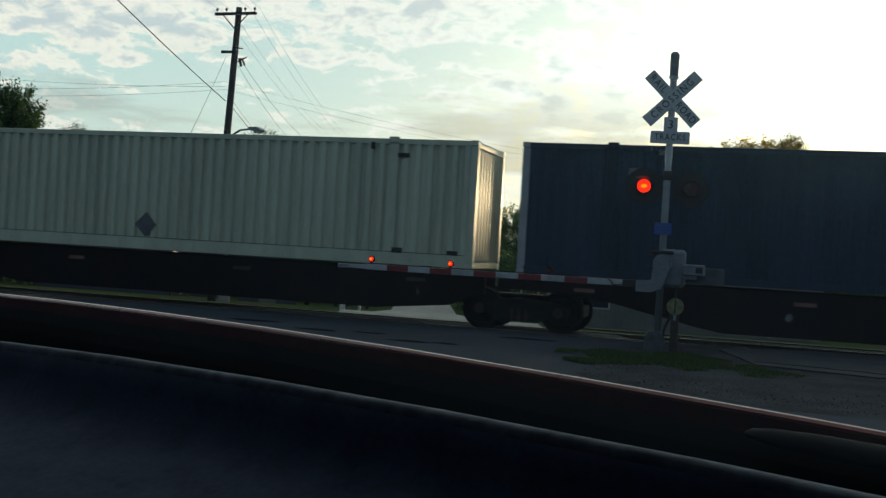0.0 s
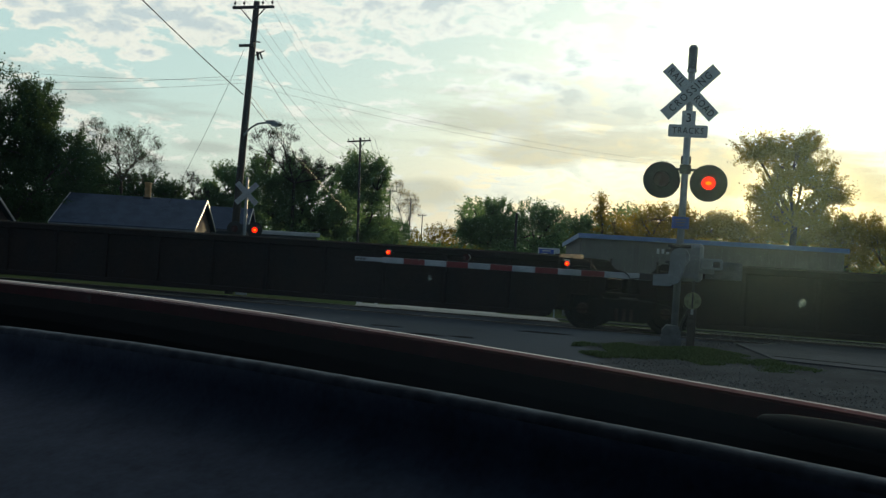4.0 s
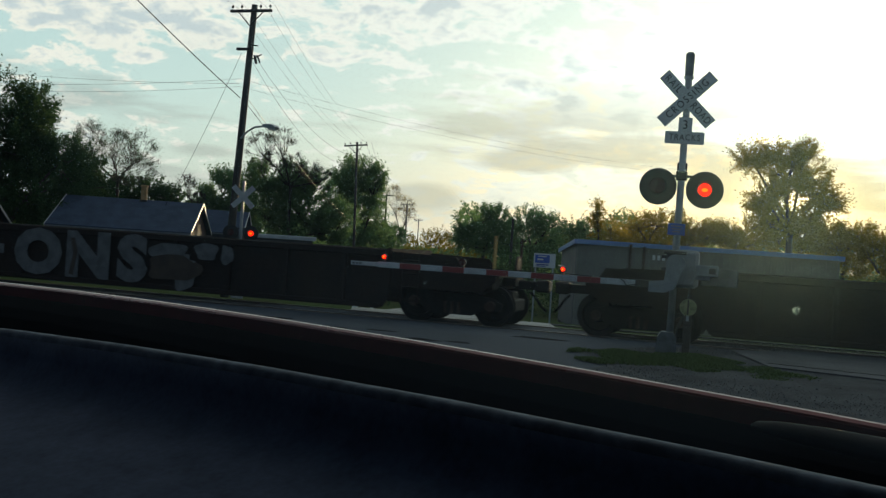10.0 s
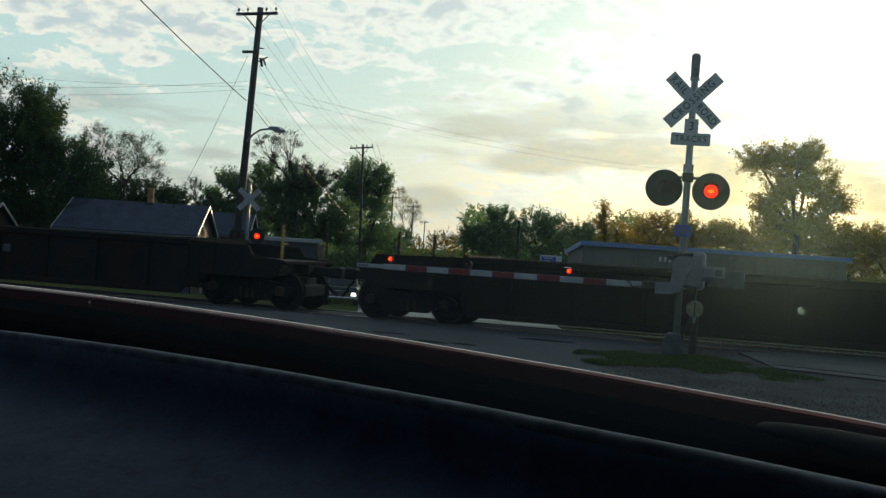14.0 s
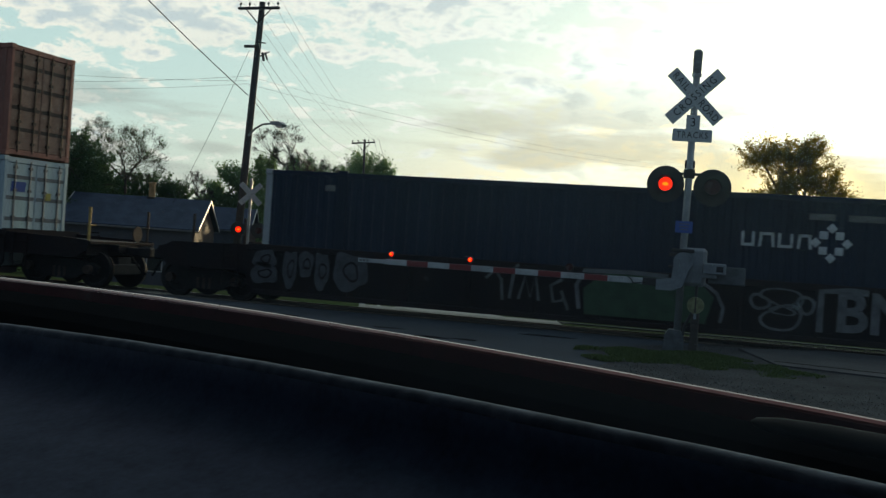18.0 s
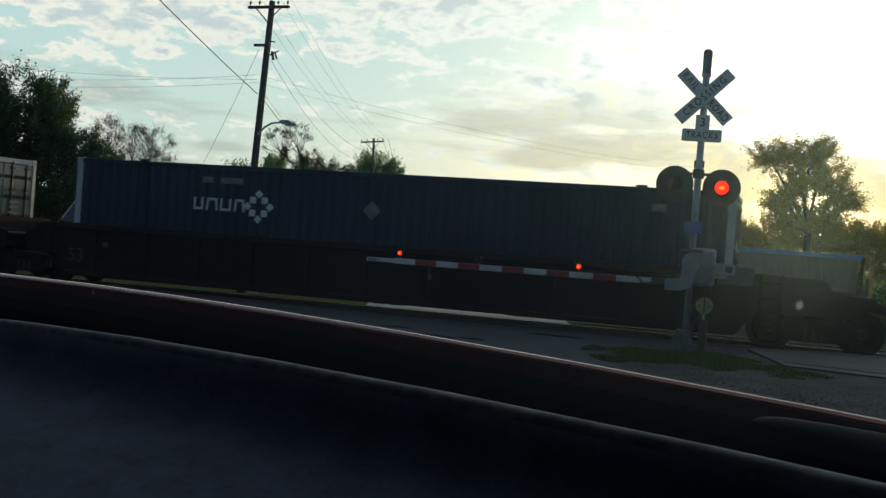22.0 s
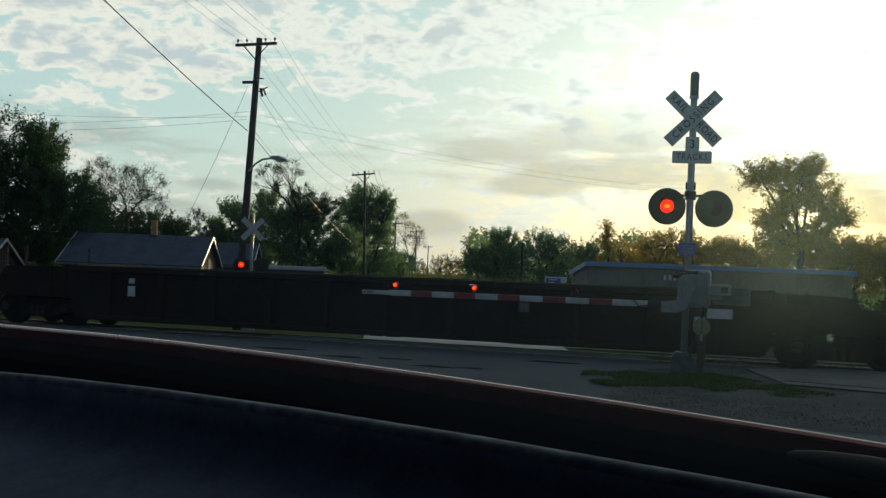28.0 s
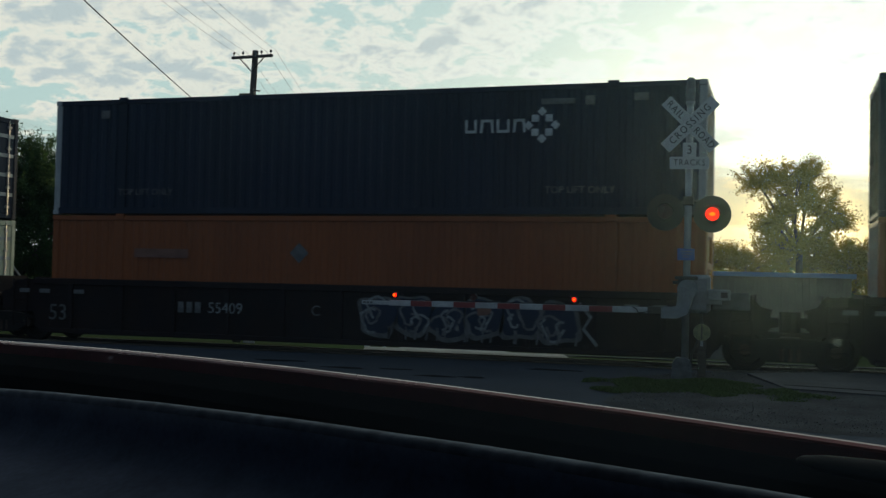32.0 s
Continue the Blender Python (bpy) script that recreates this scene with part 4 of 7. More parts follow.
def stroke(parent, material, pts, width, at, name="graffiti"):
    """A flat brush line through points."""
    m = Mesh()
    vs = []
    for i, p in enumerate(pts):
        a, b = Vector(pts[max(0, i - 1)]), Vector(pts[min(len(pts) - 1, i + 1)])
        d = (b - a).normalized()
        nrm = Vector((-d.y, d.x)) * width / 2
        vs += [(p[0] + nrm.x, p[1] + nrm.y, 0.004), (p[0] - nrm.x, p[1] - nrm.y, 0.004)]
    m.add(vs, [(2 * i, 2 * i + 1, 2 * i + 3, 2 * i + 2) for i in range(len(pts) - 1)])
    return part(name, m, material, parent, at=at)


SIDE_Y = -1.295 - 0.006     # a container's outer face
WAGON_Y = -1.5 - 0.112      # a wagon's outer posts


def logo_diamond(parent, x, z, k=1.0):
    """White mark: four plain blocks and a ring of blocks set as a diamond."""
    for i, w in enumerate((0.26, 0.34, 0.30, 0.30)):
        xx = x - 1.62 * k + i * 0.37 * k
        block(parent, WHITE_MARK, xx, SIDE_Y, z + (0.12 if i % 2 else -0.12) * k, w * k * 0.86, 0.06 * k)
        block(parent, WHITE_MARK, xx - w * k * 0.4, SIDE_Y, z, 0.055 * k, 0.30 * k, 0.03 * (i % 2))
        block(parent, WHITE_MARK, xx + w * k * 0.4, SIDE_Y, z, 0.055 * k, 0.30 * k, -0.03 * (i % 2))
    for i in range(8):
        a = math.pi / 4 * i
        r = 0.30 if i % 2 == 0 else 0.22
        q = 0.105 * k
        flat(parent, "marking", WHITE_MARK, [(0, -q), (q, 0), (0, q), (-q, 0)] if i % 2 == 0 else [(-q * 0.75, -q * 0.75), (q * 0.75, -q * 0.75), (q * 0.75, q * 0.75), (-q * 0.75, q * 0.75)],
             facing(x + r * k * math.cos(a), SIDE_Y, z + r * k * math.sin(a)))


def logo_blocks(parent, material, x, z, brackets=True):
    """Three heavy blocks with the word below; brackets and dots round it."""
    # a heavy ring, a heavy slab with two notches, and a bow-tie
    ring(parent, material, x - 0.78, SIDE_Y, z, 0.44, 0.44, 0.20, 3, name="marking")
    flat(parent, "marking", material, [(-0.36, -0.42), (0.32, -0.42), (0.36, -0.1), (0.2, 0.0), (0.34, 0.12), (0.34, 0.42), (-0.32, 0.42), (-0.36, 0.1), (-0.2, 0.0), (-0.34, -0.12)], facing(x, SIDE_Y, z))
    flat(parent, "marking", material, [(-0.44, -0.42), (0.44, -0.42), (0.14, 0.0), (0.44, 0.42), (-0.44, 0.42), (-0.14, 0.0)], facing(x + 0.82, SIDE_Y, z))
    lettering("INTERMODAL", 0.30, material, parent, facing(x, SIDE_Y, z - 0.62), depth=0.002, space=1.05)
    if brackets:
        for s in (-1, 1):
            block(parent, material, x + s * 1.78, SIDE_Y, z - 0.1, 0.10, 1.55)
            for e in (-1, 1):
                block(parent, material, x + s * 1.66, SIDE_Y, z - 0.1 + e * 0.72, 0.16, 0.11)
        for xx in (-1.35, -0.98, 0.92, 1.30):
            flat(parent, "marking", material, [(0.135 * math.cos(i * 0.5236), 0.135 * math.sin(i * 0.5236)) for i in range(12)], facing(x + xx, SIDE_Y, z - 1.08))


def small_marks(parent, places, material=None):
    for x, z, w, h in places:
        block(parent, material or GREY_MARK, x, SIDE_Y, z, w, h)


TRAIN = []       # (object, place along the train at the clip's start, height)


def train():
    # two boxes on spine wagons
    for s, ends in ((3.0, (-7.96,)), (-14.1, (-7.15,))):
        TRAIN.append((spine_car(ends), s, 0))
    a = container(SLATE, "dark slate-blue corrugated container with a pale end post", "right", PALE_STEEL)
    small_marks(a, [(-5.6, 2.3, 0.3, 0.16), (-5.0, 2.72, 0.28, 0.1)])
    TRAIN.append((a, 3.05, 1.2))
    b = container(BEIGE, "beige ribbed container with a dark diamond placard", "left", rib=0.29, rib_depth=0.075, rail=0.30)
    part("dark_line", Mesh().box(-7.9, 7.9, -1.297, -1.28, 0.302, 0.318), GREY_MARK, b)
    flat(b, "placard", GREY_MARK, [(0, -0.3), (0.3, 0), (0, 0.3), (-0.3, 0)], facing(-0.15, SIDE_Y, 0.62))
    small_marks(b, [(-6.35, 2.5, 0.28, 0.1), (-4.9, 2.48, 0.75, 0.09), (6.35, 2.5, 0.28, 0.1), (-6.4, 0.35, 0.25, 0.12), (6.3, 0.35, 0.25, 0.12), (7.6, 0.35, 0.25, 0.1), (5.6, 2.7, 0.1, 0.16)], SIGN_BLACK)
    TRAIN.append((b, -14.1, 1.2))

    # empty wells
    empty_l = well_car("a", "c", CAR_BROWN, "empty dark brown articulated well wagon")
    TRAIN.append((empty_l, -35.1, 0))
    empty_m = well_car("a", "j", CAR_BROWN, "empty dark brown articulated well wagon")
    TRAIN.append((empty_m, -54.55, 0))
    TRAIN.append((well_car("c", "j", CAR_BROWN, "empty dark brown articulated well wagon"), -74.0, 0))
    single = well_car("c", "c", CAR_BROWN, "empty dark brown well wagon")
    block(single, DIM_MARK, 3.2, WAGON_Y, 0.95, 0.22, 0.2)
    TRAIN.append((single, -97.4, 0))
    for s, label in ((-121.0, "empty dark well wagon with big grey graffiti letters"), (-144.55, "empty dark brown well wagon"), (-168.1, "empty dark brown well wagon"), (-301.1, "empty dark brown well wagon with white side marks")):
        c = copy_thing(single, pose(0, 0, 0))
        tagged(c, label)
        TRAIN.append((c, s, 0))
        if s == -121.0:
            lettering("DTTX", 0.36, DIM_MARK, c, facing(-4.47, WAGON_Y, 0.9), depth=0.002, wide=1.2)
            for k in range(6):
                block(c, DIM_MARK, -3.3 + 0.25 * k, WAGON_Y, 0.86, 0.17, 0.24)
            for letter, x in (("O", -0.95), ("N", 0.5), ("S", 1.75)):
                lettering(letter, 1.42, DIM_MARK, c, facing(x, WAGON_Y, 0.80), name="graffiti", depth=0.002, wide=1.15, bold=0.09)
            for k, (x, z, rx, rz) in enumerate(((2.75, 1.05, 0.5, 0.24), (3.2, 0.6, 0.3, 0.4), (3.75, 1.15, 0.3, 0.2), (4.3, 1.1, 0.16, 0.22))):
                blob(c, DIM_MARK, x, z, rx, rz, k)
            blob(c, RUST_DIM, 2.9, 0.7, 0.7, 0.3, 7, 0.008)
            stroke(c, RUST_DIM, [(0.05, 0.35), (0.15, 0.9), (0.05, 1.25)], 0.12, facing(0, WAGON_Y - 0.01, 0))
        if s == -301.1:
            for x, z, w, h in ((-6.6, 0.9, 0.2, 0.25), (-6.6, 1.15, 0.15, 0.12), (6.9, 0.8, 0.2, 0.25), (7.3, 1.0, 0.5, 0.2)):
                block(c, WHITE_MARK, x, WAGON_Y, z, w, h)

    # a painted single well with one black box
    c = well_car("c", "c", CAR_BLACK, "black well wagon covered in spray-painted shapes", top=1.32)
    for letter, x in (("B", 5.0), ("N", 5.75), ("C", 6.5)):
        lettering(letter, 1.12, GREY_MARK, c, facing(x, WAGON_Y, 0.78), name="graffiti", depth=0.002, bold=0.03)
    stroke(c, GREY_MARK, [(4.42, 0.38), (4.42, 1.2), (4.95, 1.24), (5.3, 1.22)], 0.13, facing(0, WAGON_Y, 0))
    stroke(c, GREY_MARK, [(6.95, 0.4), (7.2, 1.15), (7.35, 1.2)], 0.1, facing(0, WAGON_Y, 0))
    stroke(c, GREY_MARK, [(-0.42, 0.45), (-0.5, 0.95), (-0.35, 1.27), (0.6, 1.3), (1.4, 1.27)], 0.09, facing(0, WAGON_Y - 0.004, 0))
    stroke(c, GREY_MARK, [(2.05, 1.24), (2.4, 1.0), (2.55, 0.7), (2.5, 0.4)], 0.07, facing(0, WAGON_Y - 0.004, 0))
    for k, (x, z, rx, rz) in enumerate(((3.7, 1.02, 0.42, 0.2), (3.25, 0.9, 0.2, 0.18), (4.15, 0.9, 0.2, 0.18), (3.7, 0.6, 0.4, 0.28), (3.7, 0.75, 0.25, 0.1))):
        ring(c, GREY_MARK, x, WAGON_Y, z, rx, rz, 0.07, 40 + k)
    flat(c, "graffiti", RUST_MARK, [(7.25, 0.4), (8.1, 0.3), (8.9, 0.55), (9.2, 0.9), (8.6, 1.12), (7.7, 1.2), (7.3, 0.9)], facing(0, WAGON_Y, 0))
    flat(c, "graffiti", GREEN_MARK, [(-0.3, 0.35), (2.2, 0.35), (2.35, 0.9), (2.0, 1.25), (0.1, 1.25), (-0.35, 0.9)], facing(0, WAGON_Y, 0))
    for pts in ([(-2.5, 0.95), (-2.3, 1.15), (-2.15, 0.95), (-2.1, 0.5)], [(-1.95, 0.55), (-1.87, 1.2), (-1.78, 1.3)], [(-1.75, 0.55), (-1.62, 1.05), (-1.5, 0.6), (-1.38, 1.05), (-1.3, 0.55)], [(-0.8, 1.05), (-1.05, 0.9), (-0.98, 0.55), (-0.78, 0.6), (-0.82, 0.8), (-0.65, 0.4)]):
        stroke(c, DIM_MARK, pts, 0.07, facing(0, WAGON_Y, 0))
    # a pale bubble tag
    for k, (x, z, rx, rz) in enumerate(((-7.85, 1.0, 0.3, 0.2), (-7.85, 0.66, 0.34, 0.24), (-7.2, 0.82, 0.18, 0.42), (-6.8, 0.95, 0.18, 0.3), (-6.4, 0.82, 0.18, 0.42), (-5.7, 0.85, 0.42, 0.42))):
        blob(c, SPRAY, x, z, rx, rz, 300 + k)
        ring(c, CAR_BLACK, x + 0.03, WAGON_Y - 0.006, z, rx * 0.5, rz * 0.5, 0.05, k)
    TRAIN.append((c, -191.65, 0))
    box_c = container(BLACKBLUE, "black container with a white diamond mark and pale end posts", "left", PALE_STEEL, end_paint=DOOR_PALE)
    logo_diamond(box_c, 4.6, 1.93)
    small_marks(box_c, [(4.4, 2.45, 0.5, 0.13), (5.25, 2.45, 0.7, 0.13), (6.8, 2.5, 0.3, 0.16), (-6.4, 2.5, 0.25, 0.14)])
    TRAIN.append((box_c, -191.7, 0.24))

    # red over white
    TRAIN.append((well_car("c", "c", CAR_BLACK, "black well wagon loaded with two containers", top=1.22), -215.25, 0))
    w = container(WHITE_BOX, "weathered white container with blue block lettering and stains", "right", rib=0.28, rib_depth=0.05, door_paint=WHITE_BOX, bar=GREY_MARK)
    flat(w, "marking", BLUE_MARK, [(-0.28, -0.13), (0.28, -0.13), (0.32, 0.13), (-0.24, 0.13)], facing(8.062, -0.72, 2.1, 90))
    flat(w, "marking", YELLOW_MARK, [(-0.11, -0.1), (0.11, -0.1), (0.11, 0.1), (-0.11, 0.1)], facing(8.062, 0.52, 1.9, 90))
    for x, z, hh in ((-6.35, 2.55, 0.3), (-5.9, 2.6, 0.35), (6.2, 2.55, 0.3), (6.3, 0.45, 0.4), (2.15, 0.55, 0.5), (1.4, 0.5, 0.3), (-6.3, 0.6, 0.7)):
        flat(w, "stain", GREY_MARK, [(-0.07, -hh / 2), (0.03, -hh / 2 - 0.1), (0.09, -hh * 0.3), (0.06, hh / 2), (-0.05, hh * 0.45)], facing(x, SIDE_Y, z))
    logo_blocks(w, BLUE_MARK, -4.3, 2.0, False)
    rnd = random.Random(12)
    for k in range(9):
        z0, z1 = 0.3 + rnd.uniform(0, 0.25), 2.6 - rnd.uniform(0, 0.6)
        block(w, BLUE_GRIME, 1.54 + 0.28 * k, SIDE_Y, (z0 + z1) / 2, 0.075 + 0.03 * rnd.random(), z1 - z0, 0.02, name="stain")
    for x in (-6.03, 6.03):
        block(w, GREY_MARK, x, SIDE_Y, 1.45, 0.035, 2.45, name="seam")
    for k in range(12):
        block(w, FADED_BLUE, -0.98 + 0.125 * k, SIDE_Y, 2.42, 0.085, 0.07)
    for k in range(6):
        block(w, FADED_BLUE, 4.82 + 0.17 * k, SIDE_Y, 2.28, 0.11, 0.13)
    for k in range(34):
        block(w, GREY_MARK, -5.9 + 0.36 * k + rnd.uniform(-0.1, 0.1), SIDE_Y, 2.74 + rnd.uniform(-0.02, 0.02), rnd.uniform(0.1, 0.26), 0.03, name="stain")
    for k in range(16):
        x, hh = rnd.uniform(-6.5, 7.5), rnd.uniform(0.12, 0.4)
        flat(w, "stain", GREY_MARK, [(-0.03, -hh / 2), (0.03, -hh / 2 - 0.05), (0.035, hh * 0.3), (0.0, hh / 2), (-0.03, hh * 0.2)], facing(x, SIDE_Y - 0.004, 0.28 + hh / 2 + rnd.uniform(0, 0.15)))
    flat(w, "stain", BLUE_MARK, [(2.6, 0.5), (2.9, 0.45), (2.85, 0.8), (2.65, 0.85)], facing(0, SIDE_Y, 0))
    TRAIN.append((w, -215.3, 0.27))
    r = container(RED_BOX, "faded oxide-red container with a darker painted-out patch", "right", rib=0.26, rib_depth=0.04, rail=0.2, door_paint=DOOR_RUST, bar=RUST)
    block(r, PATCH, 4.2, SIDE_Y, 1.98, 2.0, 0.36, name="painted_patch")
    block(r, PATCH_DARK, 4.2, SIDE_Y - 0.004, 1.86, 1.98, 0.11, name="painted_patch")
    block(r, PATCH_DARK, 4.75, SIDE_Y - 0.004, 2.02, 0.6, 0.13, 0.02, name="painted_patch")
    for k in range(15):
        block(r, TAPE_PALE, -7.1 + 1.02 * k, SIDE_Y, 0.12, 0.42, 0.05)
    TRAIN.append((r, -215.3, 3.17))

    # three joined wells
    for s, l, rr, label in ((-239.0, "a", "c", "black articulated well wagon"), (-258.4, "a", "j", "black articulated well wagon"), (-277.9, "c", "j", "black articulated well wagon with pale graffiti")):
        car = well_car(l, rr, CAR_BLACK, label, top=1.45)
        lettering("53", 0.48, RUST_DIM, car, facing(-7.75 if s != -277.9 else 7.2, WAGON_Y + 0.01, 0.66), depth=0.002)
        block(car, SPRAY, -6.9, WAGON_Y, 0.98, 0.14, 0.12)
        if s == -258.4:
            lettering("Transportation", 0.26, GREY_MARK, car, facing(0.6, WAGON_Y, 0.85), depth=0.002)
        if s == -277.9:
            for k, (x, z, rx, rz) in enumerate(((1.75, 0.8, 0.34, 0.5), (2.4, 0.72, 0.2, 0.5), (2.85, 0.72, 0.2, 0.52), (3.35, 0.75, 0.3, 0.52), (5.4, 0.85, 0.24, 0.2), (5.8, 1.05, 0.22, 0.28), (5.85, 0.62, 0.28, 0.42), (6.35, 0.6, 0.3, 0.42), (6.8, 0.9, 0.3, 0.22))):
                blob(car, DIM_MARK, x, z, rx, rz, k)
                if k % 2:
                    ring(car, CAR_BLACK, x + 0.04, WAGON_Y - 0.006, z, rx * 0.55, rz * 0.5, 0.05, k)
            lettering("A", 0.3, GREY_MARK, car, facing(-2.6, WAGON_Y, 0.8), depth=0.002)
            lettering("55100", 0.3, GREY_MARK, car, facing(-5.6, WAGON_Y, 0.8), depth=0.002)
        TRAIN.append((car, s, 0))
    for s, x in ((-239.05, -2.9), (-258.5, 4.65), (-278.0, -3.3)):
        box = container(NAVY, "navy container with a white diamond mark and pale end posts", "right", PALE_STEEL, end_paint=PALE_STEEL, door_paint=DOOR_GLOSS, bar=IRON)
        logo_diamond(box, x, 1.92)
        small_marks(box, [(x - 1.4, 2.5, 0.3, 0.14), (x - 0.75, 2.5, 0.6, 0.14), (6.5, 2.45, 0.3, 0.16)])
        flat(box, "placard", GREY_MARK, [(0, -0.22), (0.22, 0), (0, 0.22), (-0.22, 0)], facing(x + 2.9 if x < 0 else x - 5.4, SIDE_Y, 2.0))
        # door notices: pale bars and a diamond
        for y, z, w, h in ((-0.95, 1.72, 0.22, 0.09), (-0.66, 1.72, 0.16, 0.09), (0.42, 1.66, 0.36, 0.07), (0.42, 1.52, 0.32, 0.07), (0.40, 1.36, 0.34, 0.07), (-0.6, 0.9, 0.3, 0.08), (-0.6, 0.75, 0.24, 0.08)):
            flat(box, "marking", GREY_MARK, [(-w / 2, -h / 2), (w / 2, -h / 2), (w / 2, h / 2), (-w / 2, h / 2)], facing(8.094, y, z, 90))
        for y, z in ((-0.34, 1.72), (0.62, 0.98)):
            flat(box, "placard", PALE_STEEL, [(0, -0.2), (0.17, 0), (0, 0.2), (-0.17, 0)], facing(8.094, y, z, 90))
        TRAIN.append((box, s, 0.24))
    for s, label in ((-278.0, "navy container with yellow block lettering in brackets"), (-324.5, "navy container with yellow block lettering in brackets")):
        box = container(NAVY, label, "right" if s == -278.0 else "left", NAVY, end_paint=NAVY if s == -278.0 else END_GREY, door_paint=DOOR_GLOSS, bar=IRON)
        logo_blocks(box, YELLOW_MARK, 2.0, 1.88)
        lettering("How tomorrow moves", 0.42, GREY_MARK, box, facing(-2.3, SIDE_Y, 1.78), depth=0.002)
        small_marks(box, [(-7.0, 1.0, 0.28, 0.2), (-5.6, 1.0, 0.22, 0.2), (5.2, 1.0, 0.28, 0.2), (6.9, 1.0, 0.5, 0.2), (4.7, 2.5, 1.0, 0.12), (-2.0, 2.55, 1.5, 0.07)])
        if s == -278.0:
            for y, w in ((-0.78, 0.36), (-0.32, 0.40)):
                flat(box, "marking", YELLOW_MARK, [(-w / 2, -0.15), (w / 2, -0.15), (w * 0.25, 0.0), (w / 2, 0.15), (-w / 2, 0.15), (-w * 0.3, 0.0)], facing(8.094, y, 2.36, 90))
            for y, z, w in ((-0.95, 1.08, 0.26), (-0.75, 0.82, 0.5), (0.5, 1.5, 0.4), (0.5, 1.62, 0.3)):
                flat(box, "marking", DIM_MARK, [(-w / 2, -0.05), (w / 2, -0.05), (w / 2, 0.05), (-w / 2, 0.05)], facing(8.094, y, z, 90))
        if s == -324.5:
            for y, z in ((-0.55, 2.35), (-0.1, 2.35), (0.35, 2.35), (-0.35, 2.05), (0.15, 2.05)):
                flat(box, "marking", YELLOW_MARK, [(-0.16, -0.1), (0.16, -0.1), (0.16, 0.1), (-0.16, 0.1)], facing(8.085, y, z, 90))
        TRAIN.append((box, s, 3.14))

    # three joined wells with orange boxes below
    for s, l, rr, label in ((-324.5, "a", "c", "black articulated well wagon with a white number"), (-344.0, "a", "j", "black articulated well wagon with white curling graffiti"), (-363.4, "c", "j", "black articulated well wagon")):
        car = well_car(l, rr, CAR_BLACK, label, top=1.5)
        lettering("53", 0.56, DIM_MARK, car, facing(-7.6, WAGON_Y + 0.01, 0.66), depth=0.002)
        for k in range(3):
            block(car, GREY_MARK, -4.12 + 0.23 * k, WAGON_Y, 0.9, 0.15, 0.26)
        lettering("55409", 0.37, FADED_WHITE, car, facing(-2.93, WAGON_Y, 0.89), depth=0.002)
        if s == -324.5:
            lettering("A", 0.34, GREY_MARK, car, facing(-0.2, WAGON_Y, 0.82), depth=0.002)
        for x in (-8.6, -8.0, -7.0, 6.6, 7.2, 7.8):
            block(car, GREY_MARK, x, WAGON_Y, 1.2, 0.3, 0.1)
        if s == -344.0:
            lettering("C", 0.34, GREY_MARK, car, facing(-0.6, WAGON_Y, 0.9), depth=0.002)
            rnd = random.Random(4)
            # six bubble letters: dark fill, pale outline, inner loops and drips
            for k in range(6):
                x = 0.95 + 0.82 * k
                blob(car, DIM_MARK, x, 0.84 + 0.06 * math.sin(2.3 * k), 0.5, 0.46, 200 + k)
                blob(car, NAVY, x, 0.86 + 0.06 * math.sin(2.3 * k), 0.40, 0.38, 200 + k, 0.004)
                for j in range(4):
                    pts, a = [], rnd.uniform(0, 6.28)
                    cx, cz, rr = x + rnd.uniform(-0.22, 0.22), 0.84 + rnd.uniform(-0.2, 0.22), rnd.uniform(0.1, 0.24)
                    for i in range(9):
                        pts.append((cx + rr * (1 + 0.3 * math.sin(3 * a)) * math.cos(a), cz + 1.2 * rr * math.sin(a)))
                        a += 0.5
                    stroke(car, FADED_WHITE if j % 2 else GREY_MARK, pts, 0.055, facing(0, WAGON_Y - 0.009 - 0.001 * j, 0))
                for j in range(3):
                    xx = x + rnd.uniform(-0.4, 0.4)
                    stroke(car, GREY_MARK, [(xx, 0.62), (xx + 0.02, 0.5), (xx - 0.01, 0.33)], 0.04, facing(0, WAGON_Y - 0.014, 0))
            blob(car, RUST_MARK, 3.4, 1.02, 0.16, 0.1, 8, 0.016)
            stroke(car, FADED_WHITE, [(5.5, 1.25), (5.75, 0.95), (5.6, 0.7), (5.9, 0.35)], 0.07, facing(0, WAGON_Y - 0.01, 0))
        TRAIN.append((car, s, 0))
    for s in (-324.5, -344.0):
        o = container(ORANGE_BOX, "orange ribbed container in the well of the wagon", "left", end_paint=ORANGE_END, rib=0.3, rib_depth=0.025, front="opening")
        block(o, RUST_MARK, -4.9, SIDE_Y, 1.95, 1.5, 0.22)
        flat(o, "placard", GREY_MARK, [(0, -0.24), (0.24, 0), (0, 0.24), (-0.24, 0)], facing(1.0 if s == -324.5 else -1.2, SIDE_Y, 2.0))
        TRAIN.append((o, s, 0.24))
    h = container(BLACKBLUE, "black container with a white diamond mark and pale end posts", "left", PALE_STEEL, end_paint=DOOR_PALE)
    logo_diamond(h, 4.55, 1.98)
    lettering("TOP LIFT ONLY", 0.22, GREY_MARK, h, facing(5.4, SIDE_Y, 0.55), depth=0.002)
    lettering("TOP LIFT ONLY", 0.22, GREY_MARK, h, facing(-5.4, SIDE_Y, 0.55), depth=0.002)
    small_marks(h, [(4.9, 2.5, 0.75, 0.12), (5.6, 2.5, 0.2, 0.2), (6.7, 2.55, 0.3, 0.16), (-6.6, 2.5, 0.25, 0.2)])
    TRAIN.append((h, -344.0, 3.14))
    i = container(BLACKBLUE, "black ribbed container stacked on a pale one", "right", BLACKBLUE)
    TRAIN.append((i, -363.4, 3.14))
